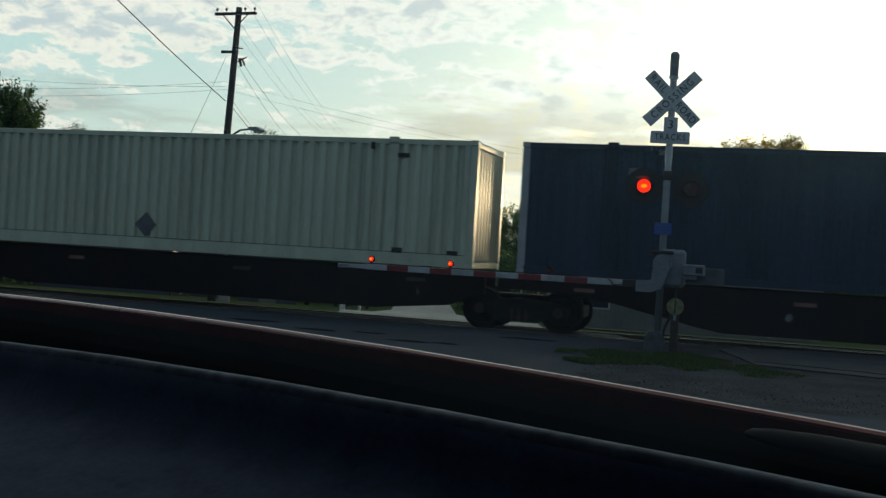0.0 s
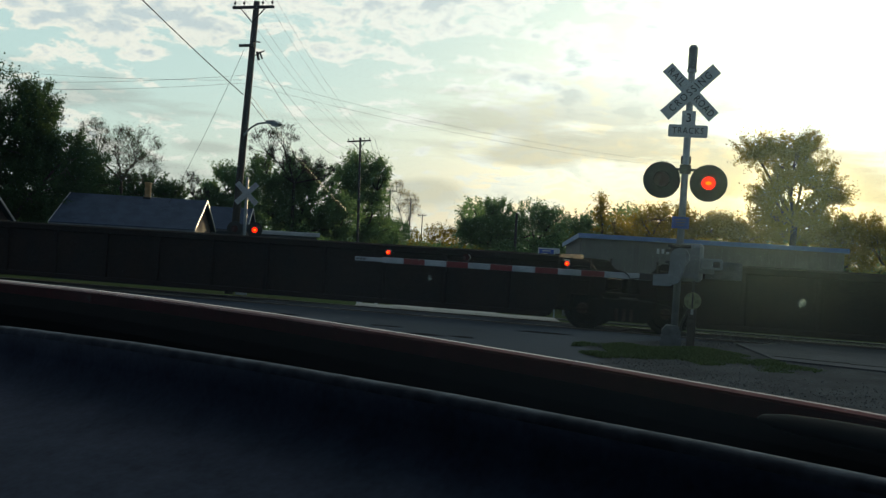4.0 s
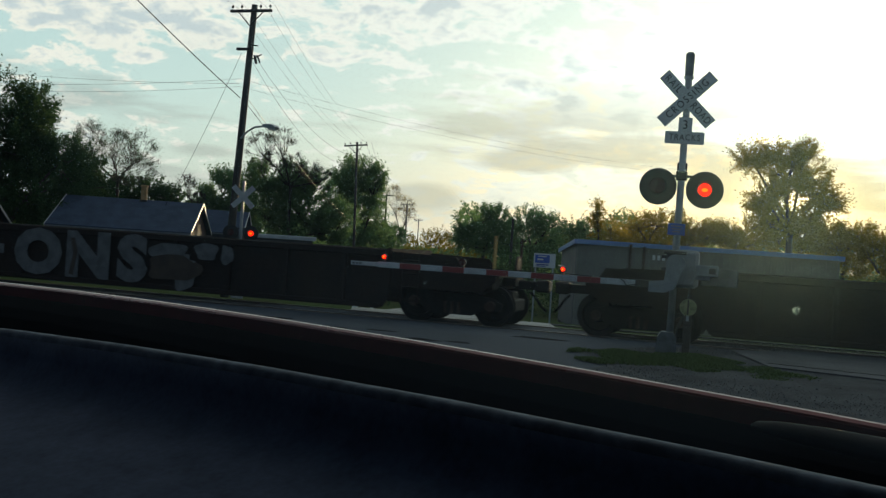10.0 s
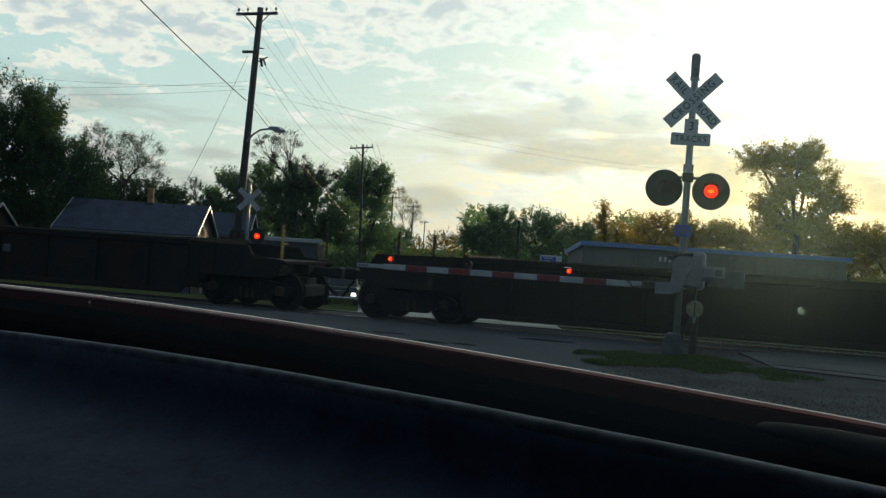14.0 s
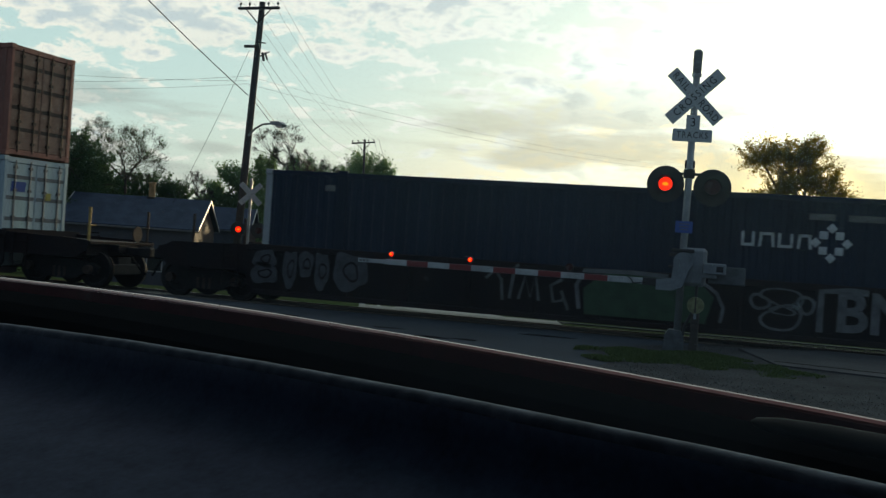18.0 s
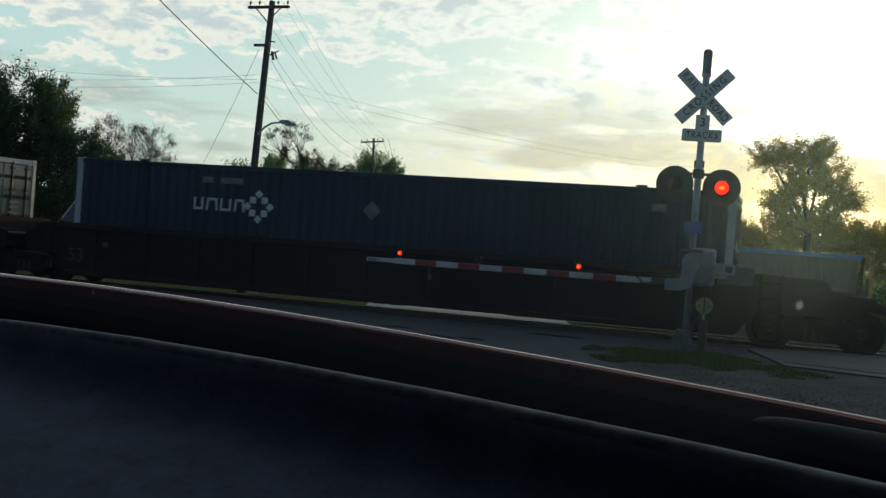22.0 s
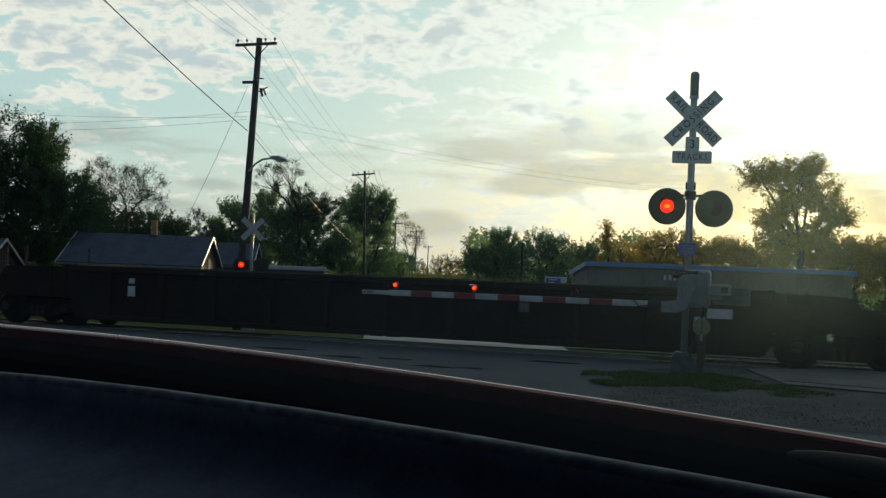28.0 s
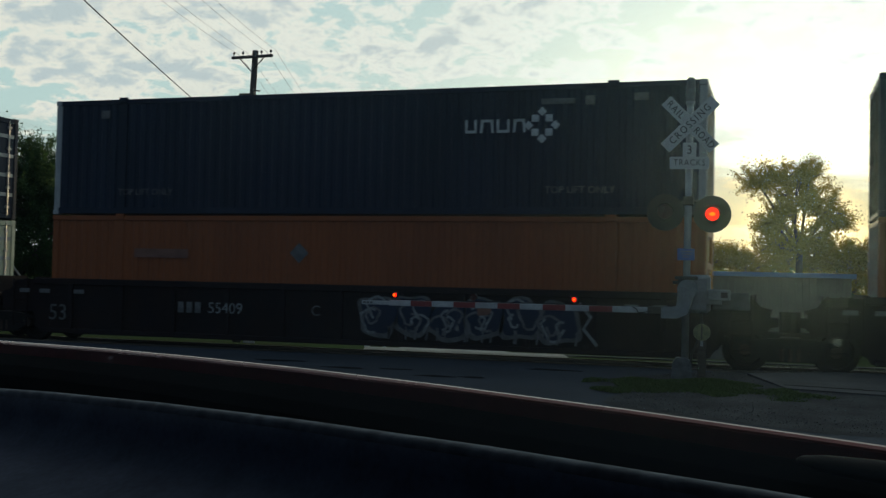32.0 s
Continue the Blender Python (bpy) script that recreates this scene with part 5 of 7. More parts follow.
    i = container(BEIGE, "pale ribbed container in the last wagon's well", "right")
    TRAIN.append((i, -363.4, 0.24))

# ---- crossing signals ----
FLASHING = []       # (shutter part, 0 or 1: which of the two beats shows it lit)


def flasher(parent, x, z, beat, y=0.0, k=1.0):
    """A round black target with a hooded red lamp; an added leaf covers and bares the lens, which always glows."""
    plate = part("target", Mesh().lathe([(-0.012, 0.33 * k), (0.012, 0.33 * k), (0.012, 0.1)], (x, y, z), "y", 36), LAMP_BLACK, parent, "round black lamp target")
    # hood: a curved shell over the lens
    m, n = Mesh(), 18
    vs, fs = [], []
    for i in range(n + 1):
        a = math.radians(-25) + math.radians(230) * i / n
        for r, y0, y1 in ((0.155, -0.01, -0.26), (0.145, -0.01, -0.26)):
            cut = 0.55 + 0.45 * max(0.0, math.sin(a))
            for yy in (y0, y1 * cut):
                vs.append((x + r * math.cos(a) * k, y + yy * k, z + r * math.sin(a) * k))
    for i in range(n):
        b, c = 4 * i, 4 * i + 4
        fs += [(b, b + 1, c + 1, c), (b + 2, c + 2, c + 3, b + 3), (b + 1, b + 3, c + 3, c + 1), (b, c, c + 2, b + 2)]
    part("hood", m.add(vs, fs), LAMP_BLACK, plate)
    part("lens", Mesh().lathe([(-0.03, 0.02), (-0.03, 0.115 * k), (0.0, 0.12 * k)], (x, y - 0.012, z), "y", 24), LENS_GLOW, plate, "lit red lens")
    part("bulb", Mesh().lathe([(-0.012, 0.008), (-0.010, 0.05 * k), (0.0, 0.055 * k)], (x, y - 0.043, z), "y", 16).moved(pose(0, 0, z) @ Matrix.Diagonal((1, 1, 0.6, 1)) @ pose(0, 0, -z)), CORE_GLOW, plate)
    bar, vs, fs = Mesh(), [], []
    for i in range(24):
        a = 2 * math.pi * i / 24
        for rr, yy in ((0.128, -0.014), (0.128, -0.205), (0.136, -0.205), (0.136, -0.014)):
            vs.append((x + rr * k * math.cos(a), y + yy * k, z + rr * k * math.sin(a)))
    for i in range(24):
        b, c = 4 * i, 4 * ((i + 1) % 24)
        fs += [(b + j, b + (j + 1) % 4, c + (j + 1) % 4, c + j) for j in range(4)]
    # barrel added so that no glow leaks round the closed leaf
    part("barrel", bar.add(vs, fs), LAMP_BLACK, plate)
    leaf = part("shutter", Mesh().lathe([(-0.004, 0.004), (-0.004, 0.138 * k), (0.004, 0.138 * k), (0.004, 0.004)], (0, 0, -0.138 * k), "y", 24), DARK_LENS, plate, "dark red leaf added to cover the lit lens")
    FLASHING.append((leaf, (x, y - 0.212 * k, z + 0.138 * k), beat))
    part("housing", Mesh().lathe([(0.014, 0.12 * k), (0.10, 0.11 * k), (0.17, 0.05 * k)], (x, y, z), "y", 18), GALV, plate)
    return plate


def crossbuck(parent, z, front=True):
    """Two crossed white blades with black letters."""
    for sgn in (-1, 1):
        at = pose(0, -0.085 - 0.012 * (sgn > 0), z, 0, sgn * -45, 0)
        b = part("blade", Mesh().box(-0.61, 0.61, -0.004, 0.004, -0.114, 0.114, 0.003), SIGN_WHITE if front else PALE_STEEL, parent, "white reflective blade" if front else "plain grey back of a blade", at=at)
        if front:
            if sgn < 0:
                lettering("RAIL", 0.185, SIGN_BLACK, b, facing(-0.37, -0.006, 0), space=1.2, wide=0.86)
                lettering("ROAD", 0.185, SIGN_BLACK, b, facing(0.35, -0.006, 0), space=1.15, wide=0.80)
            else:
                lettering("CROSSING", 0.185, SIGN_BLACK, b, facing(0.0, -0.006, 0), space=1.32, wide=0.86)


def crossing_signal():
    ob = thing("crossing_signal", "galvanised crossing signal with white crossbuck and flashing red lamps", "crossing signal", "crossing signals", at=pose(-1.64, 19.62, 0, 0, 0.45, 5))
    part("mast", Mesh().tube((0, 0, 0.15), (0, 0, 5.0), 0.065, 0.062, n=18), GALV, ob, smooth=True)
    part("bell", Mesh().lathe([(4.95, 0.05), (4.97, 0.075), (5.36, 0.08), (5.40, 0.05)], (0, 0, 0), "z", 18), IRON_GREY, ob, "grey bell housing")
    part("bell_mark", Mesh().lathe([(-0.004, 0.002), (-0.004, 0.03), (0.0, 0.03)], (0.0, -0.082, 5.17), "y", 14), GATE_GREY, ob)
    part("clamp", Mesh().lathe([(4.92, 0.085), (4.97, 0.085)], (0, 0, 0), "z", 16), GALV, ob)
    crossbuck(ob, 4.55)
    t = part("tracks_sign", Mesh().extrude([(-0.345, -0.1), (-0.325, -0.115), (0.325, -0.115), (0.345, -0.1), (0.345, 0.09), (0.325, 0.108), (0.12, 0.108), (0.12, 0.36), (-0.12, 0.36), (-0.12, 0.108), (-0.325, 0.108), (-0.345, 0.09)], "y", -0.084, -0.076), SIGN_WHITE, ob, "white sign under the crossbuck", at=pose(0, 0, 3.86))
    lettering("TRACKS", 0.16, SIGN_BLACK, t, facing(0, -0.086, 0), space=1.2, wide=0.82)
    lettering("3", 0.22, SIGN_BLACK, t, facing(0, -0.086, 0.225))
    part("lamp_arm", Mesh().tube((-0.40, 0.09, 3.18), (0.40, 0.09, 3.18), 0.026).tube((-0.40, 0.09, 2.97), (-0.40, 0.09, 3.18), 0.022).tube((0.40, 0.09, 2.97), (0.40, 0.09, 3.18), 0.022).box(-0.1, 0.1, -0.09, 0.1, 3.1, 3.26, 0.015), LAMP_BLACK, ob)
    flasher(ob, -0.40, 2.97, 0, -0.02)
    flasher(ob, 0.42, 2.95, 1, -0.02)
    b = part("blue_sign", Mesh().box(-0.15, 0.15, -0.083, -0.077, -0.105, 0.105, 0.002), SIGN_BLUE, ob, "small blue notice plate", at=pose(-0.02, 0, 2.22))
    for k in range(3):
        block(b, GREY_MARK, 0, -0.088, 0.055 - 0.05 * k, 0.2 - 0.03 * k, 0.014)
    part("foundation", Mesh().extrude([(-0.19, 0), (0.19, 0), (0.17, 0.36), (0.1, 0.46), (-0.1, 0.46), (-0.17, 0.36)], "y", -0.19, 0.19), CAST_DARK, ob, "grey foundation casting", at=pose(-0.05, 0, -0.08))
    part("junction_box", Mesh().box(-0.09, 0.09, -0.02, 0.14, 3.28, 3.42, 0.015), LAMP_BLACK, ob)
    return ob


def crossing_gate():
    ob = thing("crossing_gate", "lowered crossing gate with red and white striped arm", "crossing gate", at=pose(-1.61, 19.62, 0, 0, 0, 0))
    part("machine_case", Mesh().box(-0.02, 0.40, -0.20, 0.22, 1.18, 1.86, 0.05), GATE_GREY, ob, "grey gate machine case")
    part("case_door", Mesh().box(0.03, 0.36, -0.215, -0.195, 1.24, 1.80, 0.012), GATE_GREY, ob)
    part("hub", Mesh().lathe([(-0.34, 0.08), (-0.34, 0.17), (-0.22, 0.17), (-0.22, 0.08)], (0.02, 0, 1.6), "y", 20), GATE_GREY, ob)
    part("elbow", Mesh().extrude([(-0.12, 1.70), (0.1, 1.72), (0.14, 1.5), (0.04, 1.16), (-0.14, 1.08), (-0.42, 1.08), (-0.42, 1.27), (-0.16, 1.30)], "y", -0.36, -0.26), GATE_GREY, ob, "pale cast elbow of the gate arm")
    part("counterweight", Mesh().box(0.46, 1.09, -0.21, -0.15, 1.25, 1.56, 0.012), CAST_DARK, ob, "dark iron counterweight plate")
    part("counter_arm", Mesh().box(0.38, 0.76, -0.36, -0.22, 1.41, 1.61, 0.02).box(0.36, 0.62, -0.30, -0.2, 1.34, 1.42, 0.015), GATE_GREY, ob)
    part("arm_slot", Mesh().box(0.60, 0.72, -0.366, -0.35, 1.46, 1.56, 0.008), LAMP_BLACK, ob)
    part("crank", Mesh().box(-0.2, 0.2, -0.27, -0.2, 1.77, 1.83, 0.012).box(-0.15, 0.02, -0.25, -0.19, 1.28, 1.79, 0.015), LAMP_BLACK, ob, "black crank beside the mast")
    # the arm: a flat bar with its own bands and a slimmer tip
    part("keeper", Mesh().box(-0.25, -0.06, -0.12, -0.04, 1.69, 1.75, 0.01).box(-0.25, -0.06, -0.12, -0.04, 1.48, 1.53, 0.01), LAMP_BLACK, ob)
    part("conduit", Mesh().bent([(0.28, -0.16, 1.2), (0.26, -0.14, 0.8), (0.1, -0.12, 0.45), (0.06, -0.1, 0.1)], 0.025), LAMP_BLACK, ob)
    Z0 = 1.215
    arm = part("gate_arm", Mesh().box(-5.55, -0.62, -0.33, -0.29, Z0 - 0.054, Z0 + 0.054, 0.006).box(-6.11, -5.5, -0.325, -0.295, Z0 - 0.042, Z0 + 0.036, 0.006), ARM_WHITE, ob, "white gate arm")
    for k in range(5):
        x = -5.11 + 0.8515 * k
        part("red_band", Mesh().box(x, x + 0.42, -0.334, -0.286, Z0 - 0.052, Z0 + 0.052), RED_TAPE, arm, "red reflective band")
    part("arm_cable", Mesh().bent([(-5.45 + 0.4 * i, -0.30, Z0 + 0.062 + 0.012 * (i % 2)) for i in range(11)], 0.008, 6), RUBBER, arm)
    part("arm_cable", Mesh().bent([(-0.92, -0.335, Z0 + 0.05), (-0.86, -0.34, Z0 + 0.02), (-0.82, -0.34, Z0 - 0.05), (-0.6, -0.34, Z0 - 0.02)], 0.009, 6), RUBBER, arm)
    part("arm_clamp", Mesh().box(-0.66, -0.38, -0.345, -0.275, Z0 - 0.07, Z0 + 0.07, 0.01), LAMP_BLACK, arm)
    for k in range(3):
        part("tip_mark", Mesh().box(-6.08 + 0.07 * k, -6.03 + 0.07 * k, -0.329, -0.3255, Z0 - 0.02, Z0 + 0.015), GREY_MARK, arm)
    for xx, beat in ((-5.44, None), (-3.87, 0), (-1.98, 1)):
        lamp = part("gate_lamp", Mesh().lathe([(0.0, 0.03), (0.01, 0.055), (0.05, 0.06), (0.06, 0.03)], (xx, -0.31, Z0 + 0.152), "y", 16).box(xx - 0.02, xx + 0.02, -0.32, -0.28, Z0 + 0.05, Z0 + 0.1), LAMP_BLACK, arm, "small gate arm lamp")
        part("lens", Mesh().lathe([(-0.045, 0.015), (-0.03, 0.036), (0.0, 0.042)], (xx, -0.31, Z0 + 0.152), "y", 14), LENS_GLOW, lamp)
        part("bulb", Mesh().box(xx - 0.01, xx + 0.016, -0.362, -0.356, Z0 + 0.135, Z0 + 0.17), CORE_GLOW, lamp)
        if beat is not None:
            # added leaf that hides the glowing lens between flashes
            leaf = part("shutter", Mesh().lathe([(-0.003, 0.003), (-0.003, 0.066), (0.003, 0.066), (0.003, 0.003)], (0, 0, -0.066), "y", 16), DARK_LENS, lamp)
            FLASHING.append((leaf, (xx, -0.368, Z0 + 0.218), beat))
    return ob


def far_signal():
    """The signal on the other side, seen from behind and below the bank."""
    x, y = -21.72, 41.43
    g = ground_z(y)
    ob = thing("crossing_signal", "grey crossing signal behind the track with red lamps", "crossing signal", "crossing signals", at=pose(x, y, 0, 0, 0, 27))
    part("mast", Mesh().tube((0, 0, g), (0, 0, 3.9), 0.065, n=14), GALV, ob)
    crossbuck(ob, 3.2, False)
    part("lamp_arm", Mesh().tube((-0.42, 0.05, 1.85), (0.42, 0.05, 1.85), 0.03), LAMP_BLACK, ob)
    flasher(ob, -0.42, 1.66, 0, -0.1)
    flasher(ob, 0.42, 1.66, 1, -0.1)
    part("foundation", Mesh().box(-0.25, 0.25, -0.25, 0.25, g - 0.1, g + 0.5, 0.04), CONCRETE, ob)


def marker():
    ob = thing("marker_post", "dark short post with a round pale reflector", "marker post", at=pose(-1.33, 19.45, 0))
    part("post", Mesh().box(-0.07, 0.07, -0.06, 0.06, -0.1, 0.72, 0.015), TIE, ob)
    part("reflector", Mesh().lathe([(-0.012, 0.02), (-0.012, 0.145), (0.012, 0.15), (0.012, 0.02)], (0.0, -0.075, 0.85), "y", 22), REFLECTOR, ob, "round weathered yellow reflector")
    part("bracket", Mesh().box(-0.03, 0.03, -0.062, 0.02, 0.6, 0.95, 0.008), GALV, ob)
    part("seam", Mesh().box(-0.012, 0.012, -0.094, -0.087, 0.72, 0.985, 0.003), TIE, ob)


# ---- utility poles and wires ----
def utility_pole(x, y, top, tier=True, lamp=False, r=0.15, turn=-16.0, lean=1.0, arm_len=2.44):
    g = ground_z(y)
    ob = thing("utility_pole", "weathered wooden utility pole with a crossarm", "utility pole", "utility poles", at=pose(x, y, 0, 0, lean, turn))
    part("pole", Mesh().tube((0, 0, g - 0.2), (0, 0, top + 0.25), r * 1.15, r * 0.8, n=14), POLE_WOOD, ob, smooth=True)
    h = arm_len / 2
    part("crossarm", Mesh().box(-h, h, -0.26, -0.14, top - 0.12, top + 0.0, 0.01), POLE_WOOD, ob)
    for s in (-1, 1):
        part("brace", Mesh().tube((s * 0.75, -0.2, top - 0.1), (0, -0.18, top - 0.72), 0.025, n=6), POLE_WOOD, ob)
    pin = Mesh().tube((0, 0, 0), (0, 0, 0.08), 0.015, n=6).lathe([(0.08, 0.02), (0.09, 0.05), (0.15, 0.055), (0.2, 0.03)], (0, 0, 0), "z", 10).data("insulator", LAMP_BLACK)
    for xx in (-h + 0.1, -h * 0.46, h * 0.46, h - 0.1):
        part("insulator", pin, LAMP_BLACK, ob, at=pose(xx, -0.2, top))
    if tier:
        b = top - 1.75
        part("lower_bracket", Mesh().box(-0.62, 0.35, -0.24, -0.14, b - 0.06, b + 0.06, 0.01), POLE_WOOD, ob)
        part("cutout", Mesh().tube((0.25, -0.3, b + 0.25), (0.45, -0.32, b - 0.3), 0.05).tube((0.15, -0.3, b + 0.18), (0.75, -0.34, b + 0.12), 0.03).tube((0.5, -0.3, b - 0.45), (1.0, -0.3, b - 0.25), 0.03), LAMP_BLACK, ob, "dark fuse cutout and fittings")
        part("cutout", Mesh().tube((0.6, -0.3, b - 0.3), (0.75, -0.32, b - 0.65), 0.06).tube((0.75, -0.3, b - 0.3), (0.95, -0.32, b - 0.6), 0.04), LAMP_BLACK, ob)
    if lamp:
        z = 1.63 + 0.0882 * 48
        part("lamp_arm", Mesh().bent([(0.1, -0.1, z), (0.5, -0.15, z + 0.32), (1.0, -0.25, z + 0.52), (1.75, -0.4, z + 0.58)], 0.045), GALV, ob)
        hd = part("lamp_head", Mesh().extrude([(1.7, z + 0.52), (2.4, z + 0.46), (2.45, z + 0.56), (2.2, z + 0.68), (1.75, z + 0.66)], "y", -0.56, -0.28), GALV, ob, "grey cobra-head street lamp")
        part("lamp_glass", Mesh().extrude([(2.0, z + 0.42), (2.35, z + 0.40), (2.38, z + 0.47), (1.98, z + 0.5)], "y", -0.5, -0.34), SIGN_WHITE, hd)
    return ob


def span(a, b, sag, r=0.0095, n=14, material=None):
    """A hanging wire between two points."""
    a, b = Vector(a), Vector(b)
    pts = []
    for i in range(n + 1):
        t = i / n
        p = a.lerp(b, t)
        p.z -= 4 * sag * t * (1 - t)
        pts.append(tuple(p))
    m = Mesh().bent(pts, r, 5)
    return tagged(part("wire", m, material or DULL_WIRE), "thin dark overhead wire between the poles", "wire", "overhead wires")


def ray(az, tan_el, r):
    a = radians(az)
    return (r * math.sin(a), r * math.cos(a), EYE[2] + tan_el * r)


P1, P2 = (-23.15, 43.1), (-33.50, 84.2)


def line():
    top1, top2 = 1.63 + 0.2035 * 48.8, 1.63 + 0.0895 * 90.7
    utility_pole(*P1, top1, True, True, 0.165, -16, 3.0, 2.44)
    utility_pole(*P2, top2, False, False, 0.115, -16, -2.3, 2.44)
    utility_pole(-11.6, 2.0, top1 + 0.6, False, False, 0.17, -16, 0)
    rows = ((-20.15, 0.0447, 140), (-19.02, 0.0376, 185), (-18.36, 0.0238, 250))
    tops = []
    for az, el, r in rows:
        x, y, z = ray(az, el, r)
        utility_pole(x, y, z, False, False, 0.13, -18, 0, 2.6)
        tops.append((x, y, z))
    c, s = math.cos(radians(-16)), math.sin(radians(-16))

    def on(p, top, k, dz=0.18):
        return (p[0] + k * c, p[1] + k * s, top + dz)
    for k in (-1.1, -0.55, 0.55, 1.1):
        off = 0.6
        span(on((P1[0] + off, P1[1]), top1, k), on((-11.6, 2.0), top1 + 0.6, k), 0.9, 0.005)
        span(on((P1[0] + off, P1[1]), top1, k), on(P2, top2, k), 0.7, 0.005)
        span(on(P2, top2, k), on(tops[0], tops[0][2], k), 0.8, 0.012)
        span(on(tops[0], tops[0][2], k), on(tops[1], tops[1][2], k), 0.8, 0.014)
        span(on(tops[1], tops[1][2], k), on(tops[2], tops[2][2], k), 0.8, 0.016)
    # cables lower on the first pole
    z1 = 1.63 + 0.1232 * 48.8
    span((P1[0] + 0.2, P1[1] - 0.2, z1), (-11.6, 2.0, z1 + 3.45), 0.35, 0.018)
    span((P1[0] + 0.2, P1[1], z1), (tops[0][0], tops[0][1], 1.9), 1.3, 0.014)
    span((P1[0] + 0.2, P1[1], z1 + 0.28), (tops[0][0], tops[0][1], 2.0), 1.35, 0.011, material=WIRE)
    zc = top1 - 2.3
    span((P1[0] + 0.9, P1[1], zc), (P2[0] + 0.2, P2[1], top2 - 0.9), 1.2, 0.008)
    span((P1[0] + 0.6, P1[1], zc), (P2[0] - 0.1, P2[1], top2 - 1.5), 1.6, 0.008)
    zw = 1.63 + 0.1414 * 48.8
    for dz, el_l, el_r in ((0.0, 0.1128, 0.0847), (-0.35, 0.107, 0.081)):
        far_l, far_r = ray(-41.5, el_l, 62), ray(-5.0, el_r, 75)
        span((P1[0], P1[1], zw + dz), far_l, 0.2, 0.006)
        span((P1[0], P1[1], zw + dz), far_r, 0.5, 0.0045)
    span(ray(-42, 0.1236, 62), (P1[0], P1[1], 1.63 + 0.137 * 48.8), 0.2, 0.006)
    g = ray(-31.6, 0.02, 58)
    span((P1[0], P1[1], top1 - 1.9), g, 0.25, 0.008)
    # a bare pole beyond the store
    x, y, z = ray(-13.34, 0.0306, 95)
    ob = thing("wooden_post", "plain grey wooden pole without arms", "utility pole", at=pose(x, y, 0))
    part("pole", Mesh().tube((0, 0, ground_z(y) - 0.2), (0, 0, z), 0.14, 0.11, n=12), POLE_WOOD, ob)


# ---- houses and store ----
def gabled_house(label, az, el, r, turn, length, depth, rise, chimney=None):
    """A low house; az, el and r name the top of its gable next to the street."""
    ex, ey, ridge = ray(az, el, r)
    o, c, sn = 0.35, math.cos(radians(turn)), math.sin(radians(turn))
    x, y = ex - (length / 2 + o) * c, ey - (length / 2 + o) * sn
    g = ground_z(y)
    eave = ridge - rise
    ob = thing("house", label, "house", "houses behind the track", at=pose(x, y, 0, 0, 0, turn))
    L, D = length / 2, depth / 2
    for s in (-1, 1):
        part("wall", Mesh().box(-L, L, s * D - 0.08, s * D + 0.08, g - 0.2, eave), SIDING, ob)
        part("gable_wall", Mesh().extrude([(-D + 0.08, g - 0.2), (D - 0.08, g - 0.2), (D - 0.08, eave), (0, ridge - 0.1), (-D + 0.08, eave)], "x", s * L - 0.08, s * L + 0.08), GABLE, ob)
        k = (ridge - eave) / D
        part("roof_slope", Mesh().add([(-L - o, s * 0.0, ridge), (L + o, 0, ridge), (L + o, s * (D + o), eave - k * o), (-L - o, s * (D + o), eave - k * o),
                                            (-L - o, 0, ridge + 0.12), (L + o, 0, ridge + 0.12), (L + o, s * (D + o), eave - k * o + 0.12), (-L - o, s * (D + o), eave - k * o + 0.12)],
                                           [(0, 1, 2, 3), (4, 7, 6, 5), (0, 4, 5, 1), (1, 5, 6, 2), (2, 6, 7, 3), (3, 7, 4, 0)]), ROOF, ob)
        part("gutter", Mesh().box(-L - o, L + o, s * (D + o) - 0.06, s * (D + o) + 0.06, eave - k * o - 0.05, eave - k * o + 0.06), IRON_GREY, ob)
        for e in (-1, 1):
            part("bargeboard", Mesh().add([(e * (L + o), 0, ridge + 0.16), (e * (L + o), s * (D + o), eave - k * o + 0.14), (e * (L + o), s * (D + o), eave - k * o), (e * (L + o), 0, ridge),
                                           (e * (L + o + 0.05), 0, ridge + 0.16), (e * (L + o + 0.05), s * (D + o), eave - k * o + 0.14), (e * (L + o + 0.05), s * (D + o), eave - k * o), (e * (L + o + 0.05), 0, ridge)],
                                          [(0, 1, 2, 3), (4, 7, 6, 5), (0, 4, 5, 1), (1, 5, 6, 2), (2, 6, 7, 3), (3, 7, 4, 0)]), TRIM, ob)
    part("door", Mesh().box(L + 0.07, L + 0.12, -0.45, 0.45, g, g + 2.05), STORE_WALL, ob)
    for xx in (-L * 0.55, L * 0.45):
        w = part("window", Mesh().box(xx - 0.5, xx + 0.5, -D - 0.13, -D - 0.09, g + 1.0, g + 2.2), TRIM, ob)
        part("pane", Mesh().box(xx - 0.42, xx + 0.42, -D - 0.14, -D - 0.131, g + 1.08, g + 2.12), PANE, w)
    if chimney is not None:
        part("chimney", Mesh().box(chimney - 0.17, chimney + 0.17, -0.22, 0.22, eave, ridge + 1.05, 0.02).box(chimney - 0.2, chimney + 0.2, -0.25, 0.25, ridge + 0.95, ridge + 1.07, 0.01), BRICK, ob, "brick chimney with golden sunlight put into its colour")
        part("flashing", Mesh().box(chimney - 0.26, chimney + 0.26, -0.34, 0.34, ridge - 0.25, ridge + 0.1, 0.02), LAMP_BLACK, ob)
    return ob


